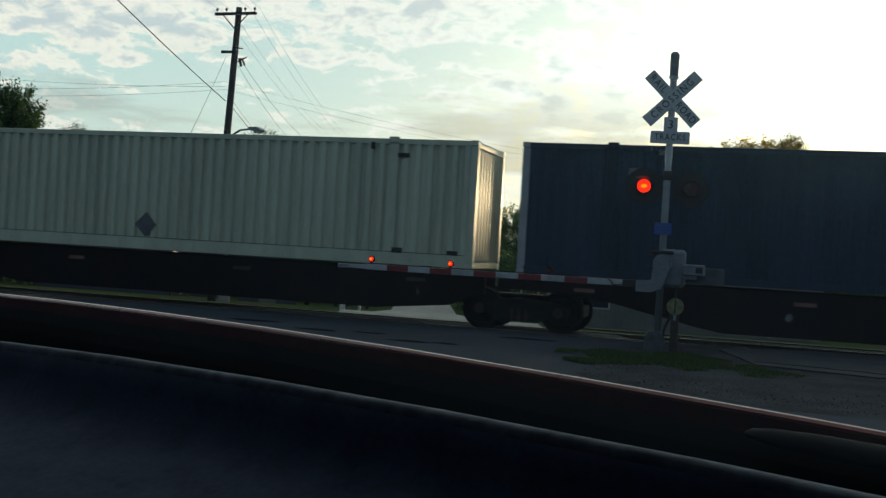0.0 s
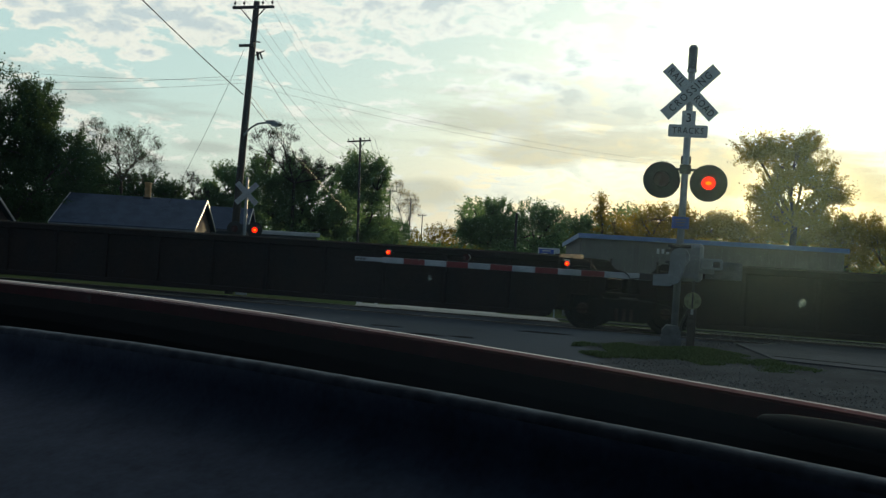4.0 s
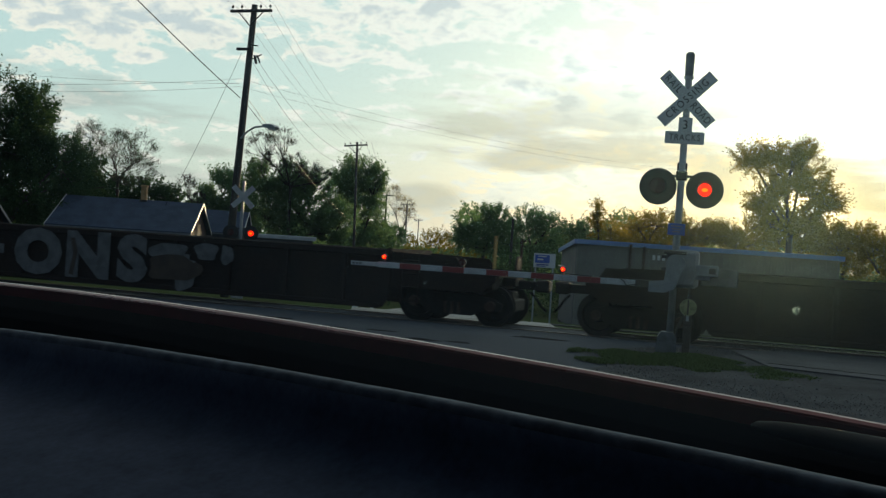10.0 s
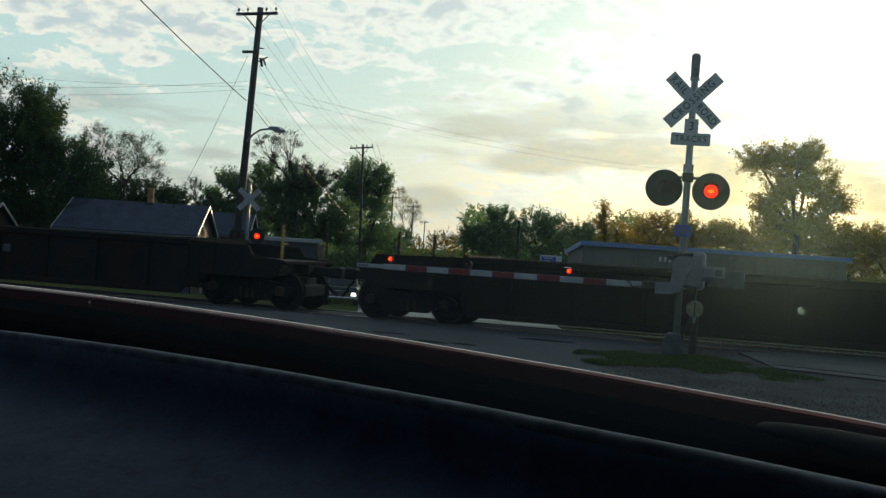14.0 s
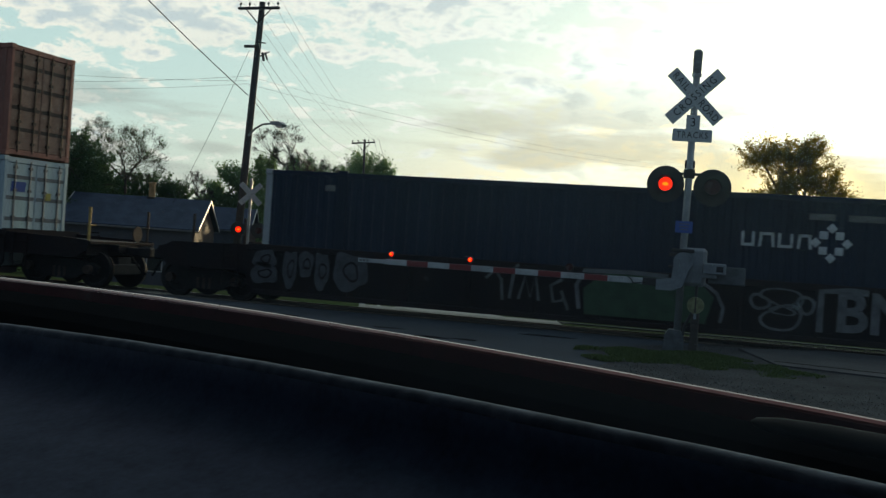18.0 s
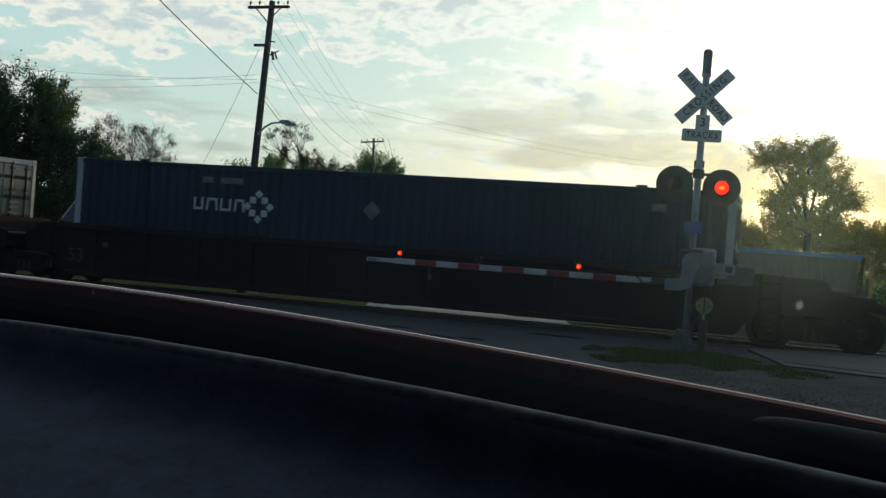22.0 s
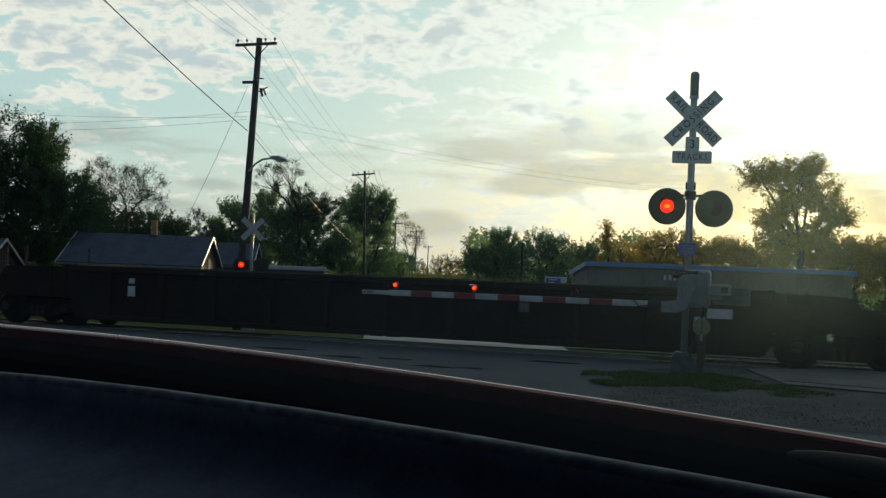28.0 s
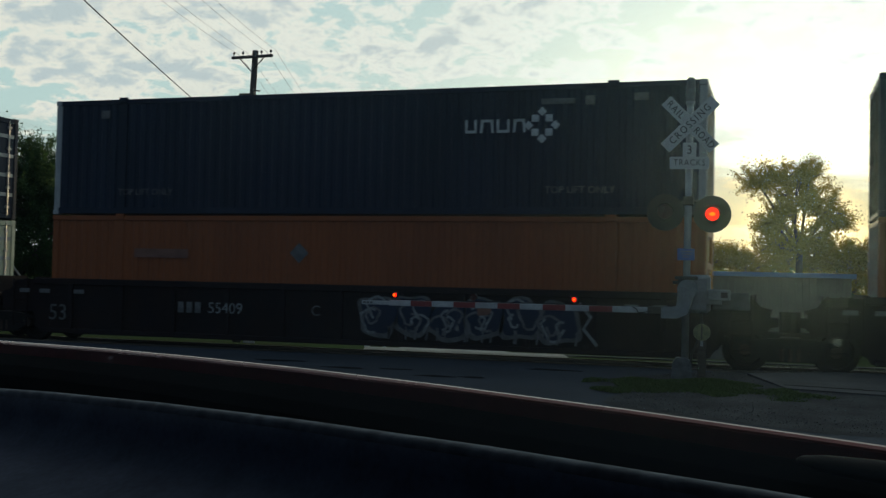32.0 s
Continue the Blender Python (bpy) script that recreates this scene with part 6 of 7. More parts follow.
def houses():
    gabled_house("low house with a blue-grey shingle roof and brick chimney", -29.67, 0.0231, 72, 21, 8.06, 8.1, 1.78, chimney=0.55)
    gabled_house("small house with a grey gabled roof behind another", -27.3, 0.0187, 84, 21, 7.0, 6.0, 1.5)
    gabled_house("gabled house at the end of the row", -39.7, 0.0136, 68, 21, 8.0, 8.0, 1.8)
    x, y, _ = ray(-25.4, 0, 66)
    g = ground_z(y)
    ob = thing("shed", "long low shed with a pale flat roof", "shed", at=pose(x, y, 0, 0, 0, 25))
    part("wall", Mesh().box(-1.7, 1.7, -1.4, 1.4, g - 0.2, 1.45), SIDING, ob)
    part("roof", Mesh().box(-1.9, 1.9, -1.6, 1.6, 1.45, 1.70, 0.03), PALE_STEEL, ob)
    part("door", Mesh().box(-0.5, 0.5, -1.46, -1.41, g, g + 2.0), STORE_WALL, ob)


def store():
    """The long dark metal building with a blue roof edge; its roof falls away to the back. x runs along the front."""
    r, W, D = 62.0, 15.4, 8.0
    x, y, top = ray(-9.96, 0.0153, r)
    low = top - 0.56
    g = ground_z(y)
    ob = thing("store_building", "long dark metal building with a blue roof edge", "commercial building", at=pose(x, y, 0, 0, 0, 17))
    part("wall", Mesh().box(0.15, W - 0.15, 0.12, 0.3, g - 0.2, top - 0.1), STORE_WALL, ob, "dark ribbed metal front wall")
    rib = Mesh().box(-0.035, 0.035, 0.085, 0.125, g - 0.1, top - 0.2).data("wall_rib", STORE_WALL)
    for k in range(38):
        part("wall_rib", rib, STORE_WALL, ob, at=pose(0.4 + 0.39 * k, 0, 0))
    for name, x0, x1, mat, label in (("side_wall", 0.12, 0.3, SIDING, "pale side wall"), ("end_wall", W - 0.3, W - 0.12, STORE_WALL, "")):
        part(name, Mesh().extrude([(0.3, g - 0.2), (D - 0.2, g - 0.2), (D - 0.2, low - 0.1), (0.3, top - 0.12)], "x", x0, x1), mat, ob, label)
    part("back_wall", Mesh().box(0.15, W - 0.15, D - 0.2, D, g - 0.4, low - 0.1), STORE_WALL, ob)
    part("roof", Mesh().extrude([(-0.02, top - 0.08), (D + 0.3, low - 0.08), (D + 0.3, low), (-0.02, top)], "x", -0.02, W + 0.02), ROOF, ob)
    part("fascia", Mesh().box(-0.06, W + 0.06, -0.08, -0.02, top - 0.24, top + 0.02, 0.01), STORE_BLUE, ob, "blue roof edge")
    for xx in (-0.06, W + 0.02):
        part("rake_trim", Mesh().extrude([(-0.02, top - 0.24), (D + 0.32, low - 0.24), (D + 0.32, low + 0.02), (-0.02, top + 0.02)], "x", xx, xx + 0.04), STORE_BLUE, ob)
    for k in range(4):
        block(ob, WHITE_MARK, 4.55 + 0.28 * k, 0.08, top - 0.75, 0.16, 0.28)
    for xx in (2.2, 6.9, 9.8):
        w = part("window", Mesh().box(xx - 0.75, xx + 0.75, 0.06, 0.118, g + 1.0, g + 2.4), TRIM, ob)
        part("pane", Mesh().box(xx - 0.65, xx + 0.65, 0.05, 0.059, g + 1.1, g + 2.3), PANE, w)
    x, y2, z = ray(-11.53, -0.0064, 52)
    b = thing("notice_board", "white-framed notice board with a blue panel on two posts", "sign", at=pose(x, y2, 0, 0, 0, 11))
    part("board", Mesh().box(-0.52, 0.52, -0.03, 0.03, z - 0.34, z + 0.34, 0.01), SIGN_WHITE, b)
    part("panel", Mesh().box(-0.46, 0.24, -0.04, -0.031, z - 0.12, z + 0.27), SIGN_BLUE, b, "blue printed panel")
    for xx, zz, w, h in ((-0.12, 0.2, 0.4, 0.05), (-0.2, 0.05, 0.3, 0.08), (-0.1, -0.2, 0.6, 0.05), (-0.16, -0.27, 0.45, 0.04)):
        block(b, WHITE_MARK if zz > -0.1 else BLUE_MARK, xx, -0.042, z + zz, w, h)
    for s in (-1, 1):
        part("post", Mesh().box(s * 0.42 - 0.04, s * 0.42 + 0.04, 0.032, 0.1, ground_z(y2) - 0.2, z + 0.3), GALV, b)


def edge_posts():
    for az, w, label in ((-21.45, 0.2, "short white concrete post beside the far road"), (-20.55, 0.1, "thin white post beside the far road")):
        x, y, _ = ray(az, 0, 42)
        ob = thing("edge_post", label, "post", "posts beside the road", at=pose(x, y, ground_z(y)))
        part("post", Mesh().box(-w / 2, w / 2, -0.06, 0.06, -0.1, 0.5, 0.02), SIGN_WHITE, ob)
        part("band", Mesh().box(-w / 2 - 0.004, w / 2 + 0.004, -0.064, 0.064, 0.34, 0.40), RED_TAPE, ob)


def far_car():
    x, y, _ = ray(-20.68, 0, 78)
    g = ground_z(y) + 0.05
    ob = thing("parked_car", "small white car facing the crossing on the road", "car", at=pose(x, y, g, 0, 0, 17))
    body = [(-0.88, 0.3), (0.88, 0.3), (0.9, 0.75), (0.82, 0.95), (-0.82, 0.95), (-0.9, 0.75)]
    part("body", Mesh().extrude(body, "y", -2.0, 2.0), WHITE_CAR, ob)
    part("cabin", Mesh().add([(-0.8, -0.9, 0.94), (0.8, -0.9, 0.94), (0.8, 1.7, 0.94), (-0.8, 1.7, 0.94), (-0.64, -0.2, 1.5), (0.64, -0.2, 1.5), (0.64, 1.2, 1.5), (-0.64, 1.2, 1.5)],
                             [(0, 1, 5, 4), (1, 2, 6, 5), (2, 3, 7, 6), (3, 0, 4, 7), (4, 5, 6, 7)]), WHITE_CAR, ob)
    part("windscreen", Mesh().add([(-0.7, -0.86, 1.0), (0.7, -0.86, 1.0), (0.58, -0.30, 1.46), (-0.58, -0.30, 1.46)], [(0, 1, 2, 3)]).moved(pose(0, -0.02, 0)), PANE, ob)
    part("grille", Mesh().box(-0.45, 0.45, -2.02, -1.99, 0.42, 0.66, 0.005), LAMP_BLACK, ob)
    for s in (-1, 1):
        part("headlight", Mesh().box(s * 0.66 - 0.14, s * 0.66 + 0.14, -2.03, -1.99, 0.62, 0.76, 0.01), HEADLIGHT, ob, "lit headlight")
        for yy in (-1.25, 1.3):
            part("wheel", Mesh().lathe([(-0.1, 0.12), (-0.1, 0.31), (0.1, 0.31), (0.1, 0.12)], (s * 0.8, yy, 0.31), "x", 16), TYRE, ob)


def far_pickup():
    """A pickup waiting beyond the track: x across it, y along it, its nose towards -y."""
    x, y, _ = ray(-22.6, 0, 62)
    g = ground_z(y) + 0.02
    ob = thing("pickup_truck", "dark grey pickup truck with chrome bumper and lit headlights", "pickup truck", at=pose(x, y, g, 0, 0, 19))
    part("body", Mesh().extrude([(-1.0, 0.45), (1.0, 0.45), (1.0, 0.95), (0.93, 1.12), (-0.93, 1.12), (-1.0, 0.95)], "y", -0.1, 5.3), PICKUP_GREY, ob)
    part("cabin", Mesh().add([(-0.9, 1.3, 1.11), (0.9, 1.3, 1.11), (0.9, 3.2, 1.11), (-0.9, 3.2, 1.11), (-0.74, 1.9, 1.82), (0.74, 1.9, 1.82), (0.74, 3.0, 1.82), (-0.74, 3.0, 1.82)],
                             [(0, 1, 5, 4), (1, 2, 6, 5), (2, 3, 7, 6), (3, 0, 4, 7), (4, 5, 6, 7)]), PICKUP_GREY, ob)
    part("windscreen", Mesh().add([(-0.8, 1.32, 1.16), (0.8, 1.32, 1.16), (0.68, 1.82, 1.76), (-0.68, 1.82, 1.76)], [(0, 1, 2, 3)]).moved(pose(0, -0.03, 0)), PANE, ob)
    part("grille", Mesh().box(-0.55, 0.55, -0.14, -0.09, 0.62, 1.0, 0.01), LAMP_BLACK, ob)
    for z in (0.68, 0.79, 0.90):
        part("grille_bar", Mesh().box(-0.58, 0.58, -0.17, -0.13, z - 0.02, z + 0.02, 0.008), CHROME, ob, "chrome grille bar")
    part("bumper", Mesh().box(-1.0, 1.0, -0.24, -0.08, 0.38, 0.58, 0.05), CHROME, ob, "chrome front bumper")
    for s in (-1, 1):
        part("headlight", Mesh().box(s * 0.77 - 0.14, s * 0.77 + 0.14, -0.15, -0.09, 0.64, 0.82, 0.02), HEADLIGHT, ob, "lit headlight")
        part("mirror", Mesh().box(s * 1.12 - 0.1, s * 1.12 + 0.1, 1.5, 1.6, 1.15, 1.4, 0.03), PICKUP_GREY, ob)
        for yy in (0.85, 4.3):
            w = part("wheel", Mesh().lathe([(-0.13, 0.2), (-0.13, 0.38), (0.13, 0.38), (0.13, 0.2)], (s * 0.86, yy, 0.38), "x", 18), TYRE, ob)
            part("rim", Mesh().lathe([(-0.12, 0.04), (-0.11, 0.2), (0.11, 0.2), (0.12, 0.04)], (s * 0.87, yy, 0.38), "x", 14), PALE_STEEL, w)


# ---- trees ----
def leaf_mesh(name, c, size, rg, material):
    """Small leaves, each a folded pair of triangles' worth of blade, at the points c."""
    n = len(c)
    a = rg.normal(0, 1, (n, 3))
    a /= np.linalg.norm(a, axis=1)[:, None]
    b = np.cross(a, rg.normal(0, 1, (n, 3)))
    b /= np.linalg.norm(b, axis=1)[:, None]
    s = (size * rg.uniform(0.55, 1.35, n))[:, None]
    v = np.stack([c - a * s, c + a * s * 0.6 - b * s * 0.7, c + a * s * 0.6 + b * s * 0.7], 1).reshape(-1, 3)
    me = bpy.data.meshes.new(name)
    me.vertices.add(3 * n), me.loops.add(3 * n), me.polygons.add(n)
    me.vertices.foreach_set("co", v.ravel())
    me.loops.foreach_set("vertex_index", np.arange(3 * n))
    me.polygons.foreach_set("loop_start", np.arange(0, 3 * n, 3))
    me.update(calc_edges=True)
    me.materials.append(material)
    return me


def tree(label, az, r, leaf, seed, lobes, density=2.0, twiggy=False, gaps=0.0):
    """A tapered trunk, limbs into each lobe of the crown, twigs, and leafy sprays.
    lobes: (sideways, height, half width, half height) in metres, sideways square to the view from the road."""
    x, y, _ = ray(az, 0, r)
    g = ground_z(y)
    rnd, rg = random.Random(seed), np.random.RandomState(seed)
    ob = thing("tree", label, "tree", "trees behind the track", at=pose(x, y, g, 0, 0, -az))
    H = max(h + rz for _, h, _, rz in lobes)
    low = min(h - rz for _, h, _, rz in lobes)
    r0 = (0.014 * H + 0.07) * (0.5 if twiggy else 1.0)
    fork = Vector((0.01 * H * rnd.uniform(-1, 1), 0, max(0.18 * H, low + 0.05 * H)))
    part("trunk", Mesh().tube((0, 0, -0.3), fork, r0 * 1.3, r0 * 0.85, n=10), BARK, ob)
    limbs, twigs, tips = Mesh(), Mesh(), []

    def bough(m, p, q, ra, rb, n, sway):
        mid = p.lerp(q, 0.5) + Vector((rnd.uniform(-1, 1), rnd.uniform(-1, 1), rnd.uniform(-0.2, 0.8))) * (q - p).length * sway
        m.tube(p, mid, ra, (ra + rb) / 2, n=n, caps=False)
        m.tube(mid, q, (ra + rb) / 2, rb, n=n, caps=False)

    def spread(p, d, length, rad, level):
        q = p + d * length
        bough(twigs, p, q, rad, rad * 0.6, 3, 0.10)
        if level == 0:
            tips.append(q)
            return
        for _ in range(3):
            side = 0.5 if twiggy else 0.6
            nd = (d + Vector((rnd.gauss(0, side), rnd.gauss(0, side), rnd.gauss(0.22 if twiggy else 0.1, 0.42)))).normalized()
            spread(q if rnd.random() < 0.6 else p.lerp(q, 0.6), nd, length * rnd.uniform(0.6, 0.85), max(0.0105 if twiggy else 0.006, rad * 0.6), level - 1)
    clumps = []
    for cx, cz, rx, rz in lobes:
        ry = min(max(rx, rz), 1.35 * rx)
        heart = Vector((cx, rnd.uniform(-0.25, 0.25) * ry, cz - 0.35 * rz))
        bough(limbs, fork, heart, r0 * 0.55, r0 * 0.3, 7, 0.08)
        for _ in range(30 if twiggy else 7):
            d = Vector((rnd.gauss(0, 1), rnd.gauss(0, 1), rnd.gauss(0.35, 0.8))).normalized()
            end = Vector((cx + d.x * rx * 0.55, d.y * ry * 0.55, cz + d.z * rz * 0.5))
            if twiggy:
                end = Vector((cx + d.x * rx * 0.6, d.y * ry * 0.6, cz + d.z * rz * 0.55 - 0.15 * rz))
                root = fork.lerp(heart, rnd.uniform(0.55, 1.0))
                bough(limbs, root, end, r0 * 0.15, r0 * 0.07, 5, 0.10)
                out = Vector((d.x * rx, d.y * ry, d.z * rz + 0.6 * rz))
                spread(end, out.normalized(), 0.13 * (rx + rz), r0 * 0.065, 3)
            else:
                bough(limbs, heart, end, r0 * 0.28, r0 * 0.12, 5, 0.12)
                spread(end, d, 0.18 * (rx + rz), r0 * 0.10, 1)
        # sprays through the lobe, thicker towards its skin, with holes where light comes through
        count = int(14 + 26 * rx * rz)
        tries = 0
        while count and tries < 4000:
            tries += 1
            d = Vector((rnd.gauss(0, 1), rnd.gauss(0, 1), rnd.gauss(0, 1))).normalized()
            k = rnd.uniform(0.03, 1) ** 0.36 * (1 + 0.16 * noise.noise(Vector((d.x * 2.1 + seed, d.y * 2.1, d.z * 2.1 + cx))))
            q = Vector((cx + d.x * rx * k, d.y * ry * k, cz + d.z * rz * k))
            if noise.noise(q * 0.55 + Vector((seed * 3.7, 0, 0))) < -0.26 + gaps:
                continue
            count -= 1
            if q.z > 0.2:
                clumps.append((q, Vector((d.x, d.y, d.z + 0.5)).normalized()))
    part("limbs", limbs, BARK, ob)
    tagged(part("twigs", twigs, BARK, ob), kind="stuff")
    size = (0.046 + 0.00042 * r) * (0.5 if twiggy else 1.0)
    area = sum(math.pi * rx * rz for _, _, rx, rz in lobes)
    total = min(160000, int(1.3 * density * area / (0.55 * size * size)))
    if twiggy:
        q = np.array([tuple(p) for p in tips])
        c = q[rg.randint(0, len(q), total)] + rg.normal(0, 1, (total, 3)) * 0.20
    else:
        q, d = np.array([tuple(p) for p, _ in clumps]), np.array([tuple(v) for _, v in clumps])
        i = rg.randint(0, len(q), total)
        wide = 0.08 + 0.011 * H
        c = q[i] + d[i] * rg.normal(0, 1, (total, 1)) * wide * 1.5 + rg.normal(0, 1, (total, 3)) * wide * 0.6
    part("crown", leaf_mesh("crown", c, size, rg, leaf), leaf, ob)
    return ob


def trees():
    T = tree
    T("big dark broad-leaved tree in full leaf", -39.33, 75, LEAF_DARK, 1, [(-0.5, 9.4, 3.9, 3.5), (1.1, 10.5, 2.0, 2.3), (-2.7, 8.7, 3.8, 4.1), (2.8, 7.8, 2.2, 2.1), (1.5, 5.8, 3.8, 2.9), (-1.8, 5.2, 3.8, 2.9)], density=2.0, gaps=0.05)
    T("dark broad-leaved tree beside the houses", -35.91, 81, LEAF_DARK, 2, [(-1.1, 7.8, 2.4, 2.6), (0.8, 7.1, 1.9, 2.0), (-0.1, 5.5, 2.7, 1.9)], density=1.7)
    T("open tree with fine bare twigs and thin young leaves", -33.95, 85, LEAF_DARK, 3, [(-2.3, 10.4, 1.2, 2.1), (-0.6, 10.2, 1.6, 1.8), (1.0, 10.1, 1.7, 2.0), (-0.1, 8.6, 2.7, 1.6)], density=0.16, twiggy=True)
    T("low leafy tree behind the house roof", -32.67, 95, LEAF_DARK, 4, [(-2.1, 7.8, 2.4, 1.5), (0.1, 8.2, 2.4, 1.3), (2.1, 7.7, 1.8, 1.1)], density=2.2)
    T("small bare bush tree by the houses", -30.17, 88, LEAF_DARK, 5, [(-0.6, 8.1, 0.7, 1.4), (0.4, 7.2, 0.6, 0.9)], density=0.1, twiggy=True)
    T("leafy green tree by the utility pole", -28.57, 92, LEAF, 6, [(-0.3, 8.8, 1.6, 1.6), (-1.3, 7.5, 1.5, 1.7), (0.9, 7.8, 1.8, 2.2), (-0.1, 5.8, 2.6, 1.8)], density=2.2)
    T("broad leafy green tree behind the street lamp", -24.92, 95, LEAF, 8, [(-3.0, 10.0, 1.8, 1.8), (-1.0, 9.9, 2.4, 1.9), (1.2, 9.3, 2.0, 1.7), (-2.4, 7.4, 3.2, 2.6), (1.1, 7.1, 3.2, 2.6), (3.6, 6.4, 2.0, 2.0)], density=2.4)
    T("tall tree with curling bare branches", -25.21, 93, LEAF_DARK, 7, [(-2.7, 12.6, 1.2, 1.6), (-1.2, 13.1, 1.2, 1.6), (0.8, 11.1, 1.5, 1.3), (2.5, 10.3, 1.0, 1.0), (-0.6, 10.1, 2.4, 1.5)], density=0.08, twiggy=True)
    T("dense rounded green tree beside the street", -21.46, 105, LEAF, 9, [(-0.5, 11.5, 2.4, 2.0), (-1.8, 10.6, 1.4, 2.1), (1.1, 10.5, 1.2, 2.4), (-0.2, 8.0, 2.7, 2.9), (0.5, 5.8, 3.3, 1.5)], density=2.6)
    T("thin tree with pale bare branches", -19.33, 205, LEAF_GOLD, 10, [(-1.2, 13.7, 2.7, 4.3), (1.1, 11.7, 1.9, 4.3)], density=0.08, twiggy=True)
    T("low bushes at the end of the street", -20.11, 150, LEAF, 22, [(1.0, 6.7, 2.5, 1.7), (-0.9, 6.7, 2.5, 2.0)], density=2.0)
    T("pale young-leaved tree at the end of the street", -17.21, 170, LEAF_GOLD, 11, [(-1.6, 6.8, 1.3, 1.7), (0.1, 7.5, 1.5, 1.5), (2.0, 6.9, 1.1, 1.5)], density=0.9)
    T("dense dark green tree behind the store", -14.82, 100, LEAF, 12, [(-0.7, 7.5, 2.1, 1.8), (1.2, 7.6, 1.7, 1.7), (-1.7, 6.4, 1.4, 1.7), (0.7, 6.0, 2.8, 1.4)], density=2.7)
    T("leafy green tree behind the store", -12.28, 104, LEAF, 13, [(-0.6, 8.2, 2.2, 1.5), (1.3, 7.9, 1.6, 1.4), (-1.2, 6.5, 2.5, 1.4), (1.0, 6.4, 2.3, 1.3)], density=1.5)
    T("dull green tree with light between its branches", -10.0, 118, LEAF, 14, [(-0.6, 8.2, 2.1, 1.4), (0.9, 8.4, 1.3, 1.4), (0.1, 7.0, 2.7, 1.2)], density=1.3)
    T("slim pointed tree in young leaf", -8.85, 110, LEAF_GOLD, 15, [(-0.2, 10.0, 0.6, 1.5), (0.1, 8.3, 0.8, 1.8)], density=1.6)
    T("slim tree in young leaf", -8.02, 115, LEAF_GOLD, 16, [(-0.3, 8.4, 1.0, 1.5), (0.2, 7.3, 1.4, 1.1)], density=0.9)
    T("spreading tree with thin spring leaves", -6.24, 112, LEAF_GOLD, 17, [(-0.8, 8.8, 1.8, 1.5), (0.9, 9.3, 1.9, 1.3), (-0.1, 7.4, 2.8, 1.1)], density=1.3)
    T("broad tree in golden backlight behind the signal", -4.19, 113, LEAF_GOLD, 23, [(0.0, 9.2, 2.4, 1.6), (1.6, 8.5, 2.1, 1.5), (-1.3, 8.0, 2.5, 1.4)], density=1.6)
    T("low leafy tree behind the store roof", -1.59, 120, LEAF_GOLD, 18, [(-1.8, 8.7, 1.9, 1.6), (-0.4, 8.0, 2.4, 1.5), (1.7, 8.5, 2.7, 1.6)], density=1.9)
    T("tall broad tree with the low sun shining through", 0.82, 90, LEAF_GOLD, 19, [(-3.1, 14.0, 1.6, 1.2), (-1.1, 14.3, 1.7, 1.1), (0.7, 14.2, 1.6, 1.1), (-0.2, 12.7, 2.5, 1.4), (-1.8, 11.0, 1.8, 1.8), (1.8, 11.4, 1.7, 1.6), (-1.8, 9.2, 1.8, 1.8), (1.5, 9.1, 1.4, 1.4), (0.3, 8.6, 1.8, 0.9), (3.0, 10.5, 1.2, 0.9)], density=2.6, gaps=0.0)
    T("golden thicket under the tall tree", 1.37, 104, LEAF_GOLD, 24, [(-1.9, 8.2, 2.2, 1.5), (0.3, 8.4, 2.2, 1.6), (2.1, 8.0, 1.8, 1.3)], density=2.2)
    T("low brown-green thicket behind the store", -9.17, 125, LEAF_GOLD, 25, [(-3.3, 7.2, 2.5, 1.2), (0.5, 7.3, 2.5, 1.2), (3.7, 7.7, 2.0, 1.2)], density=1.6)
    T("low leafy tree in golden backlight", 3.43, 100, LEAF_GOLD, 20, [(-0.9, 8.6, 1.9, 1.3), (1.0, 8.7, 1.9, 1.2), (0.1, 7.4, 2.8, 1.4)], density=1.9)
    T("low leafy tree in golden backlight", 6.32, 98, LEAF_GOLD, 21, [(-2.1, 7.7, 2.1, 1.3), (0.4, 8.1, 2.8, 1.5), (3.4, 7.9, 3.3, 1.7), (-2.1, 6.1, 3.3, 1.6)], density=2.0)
    # brush that closes the foot of the trees, leaving the street open
    rg = np.random.RandomState(31)
    n = 62000
    az = rg.uniform(-46, 12, n)
    az = az[(az < -19.6) | (az > -15.4)]
    n = len(az)
    r = rg.uniform(86, 98, n)
    a = np.radians(az)
    tall = 5.0 + 0.9 * np.sin(a * 53) + 0.7 * np.sin(a * 131 + 2) + rg.normal(0, 0.25, n)
    z = -3.7 + tall * rg.uniform(0, 1, n) ** 0.7
    c = np.stack([r * np.sin(a), r * np.cos(a), z], 1)
    tagged(part("brush", leaf_mesh("brush", c, 0.15, rg, LEAF_DARK), LEAF_DARK), "dark leafy brush at the foot of the trees", "brush", kind="stuff")
    # young growth far down the street, its golden backlight held in the leaf colour
    n = 9000
    a = np.radians(rg.uniform(-21.0, -14.6, n))
    r = rg.uniform(150, 165, n)
    tall = 6.4 + 1.1 * np.sin(a * 190) + 0.7 * np.sin(a * 420 + 1) + rg.normal(0, 0.3, n)
    c = np.stack([r * np.sin(a), r * np.cos(a), -4.5 + tall * rg.uniform(0, 1, n) ** 0.7], 1)
    tagged(part("brush", leaf_mesh("brush", c, 0.17, rg, LEAF_GOLD), LEAF_GOLD), "young brush at the end of the street, backlight gold in its colour", "brush", kind="stuff")
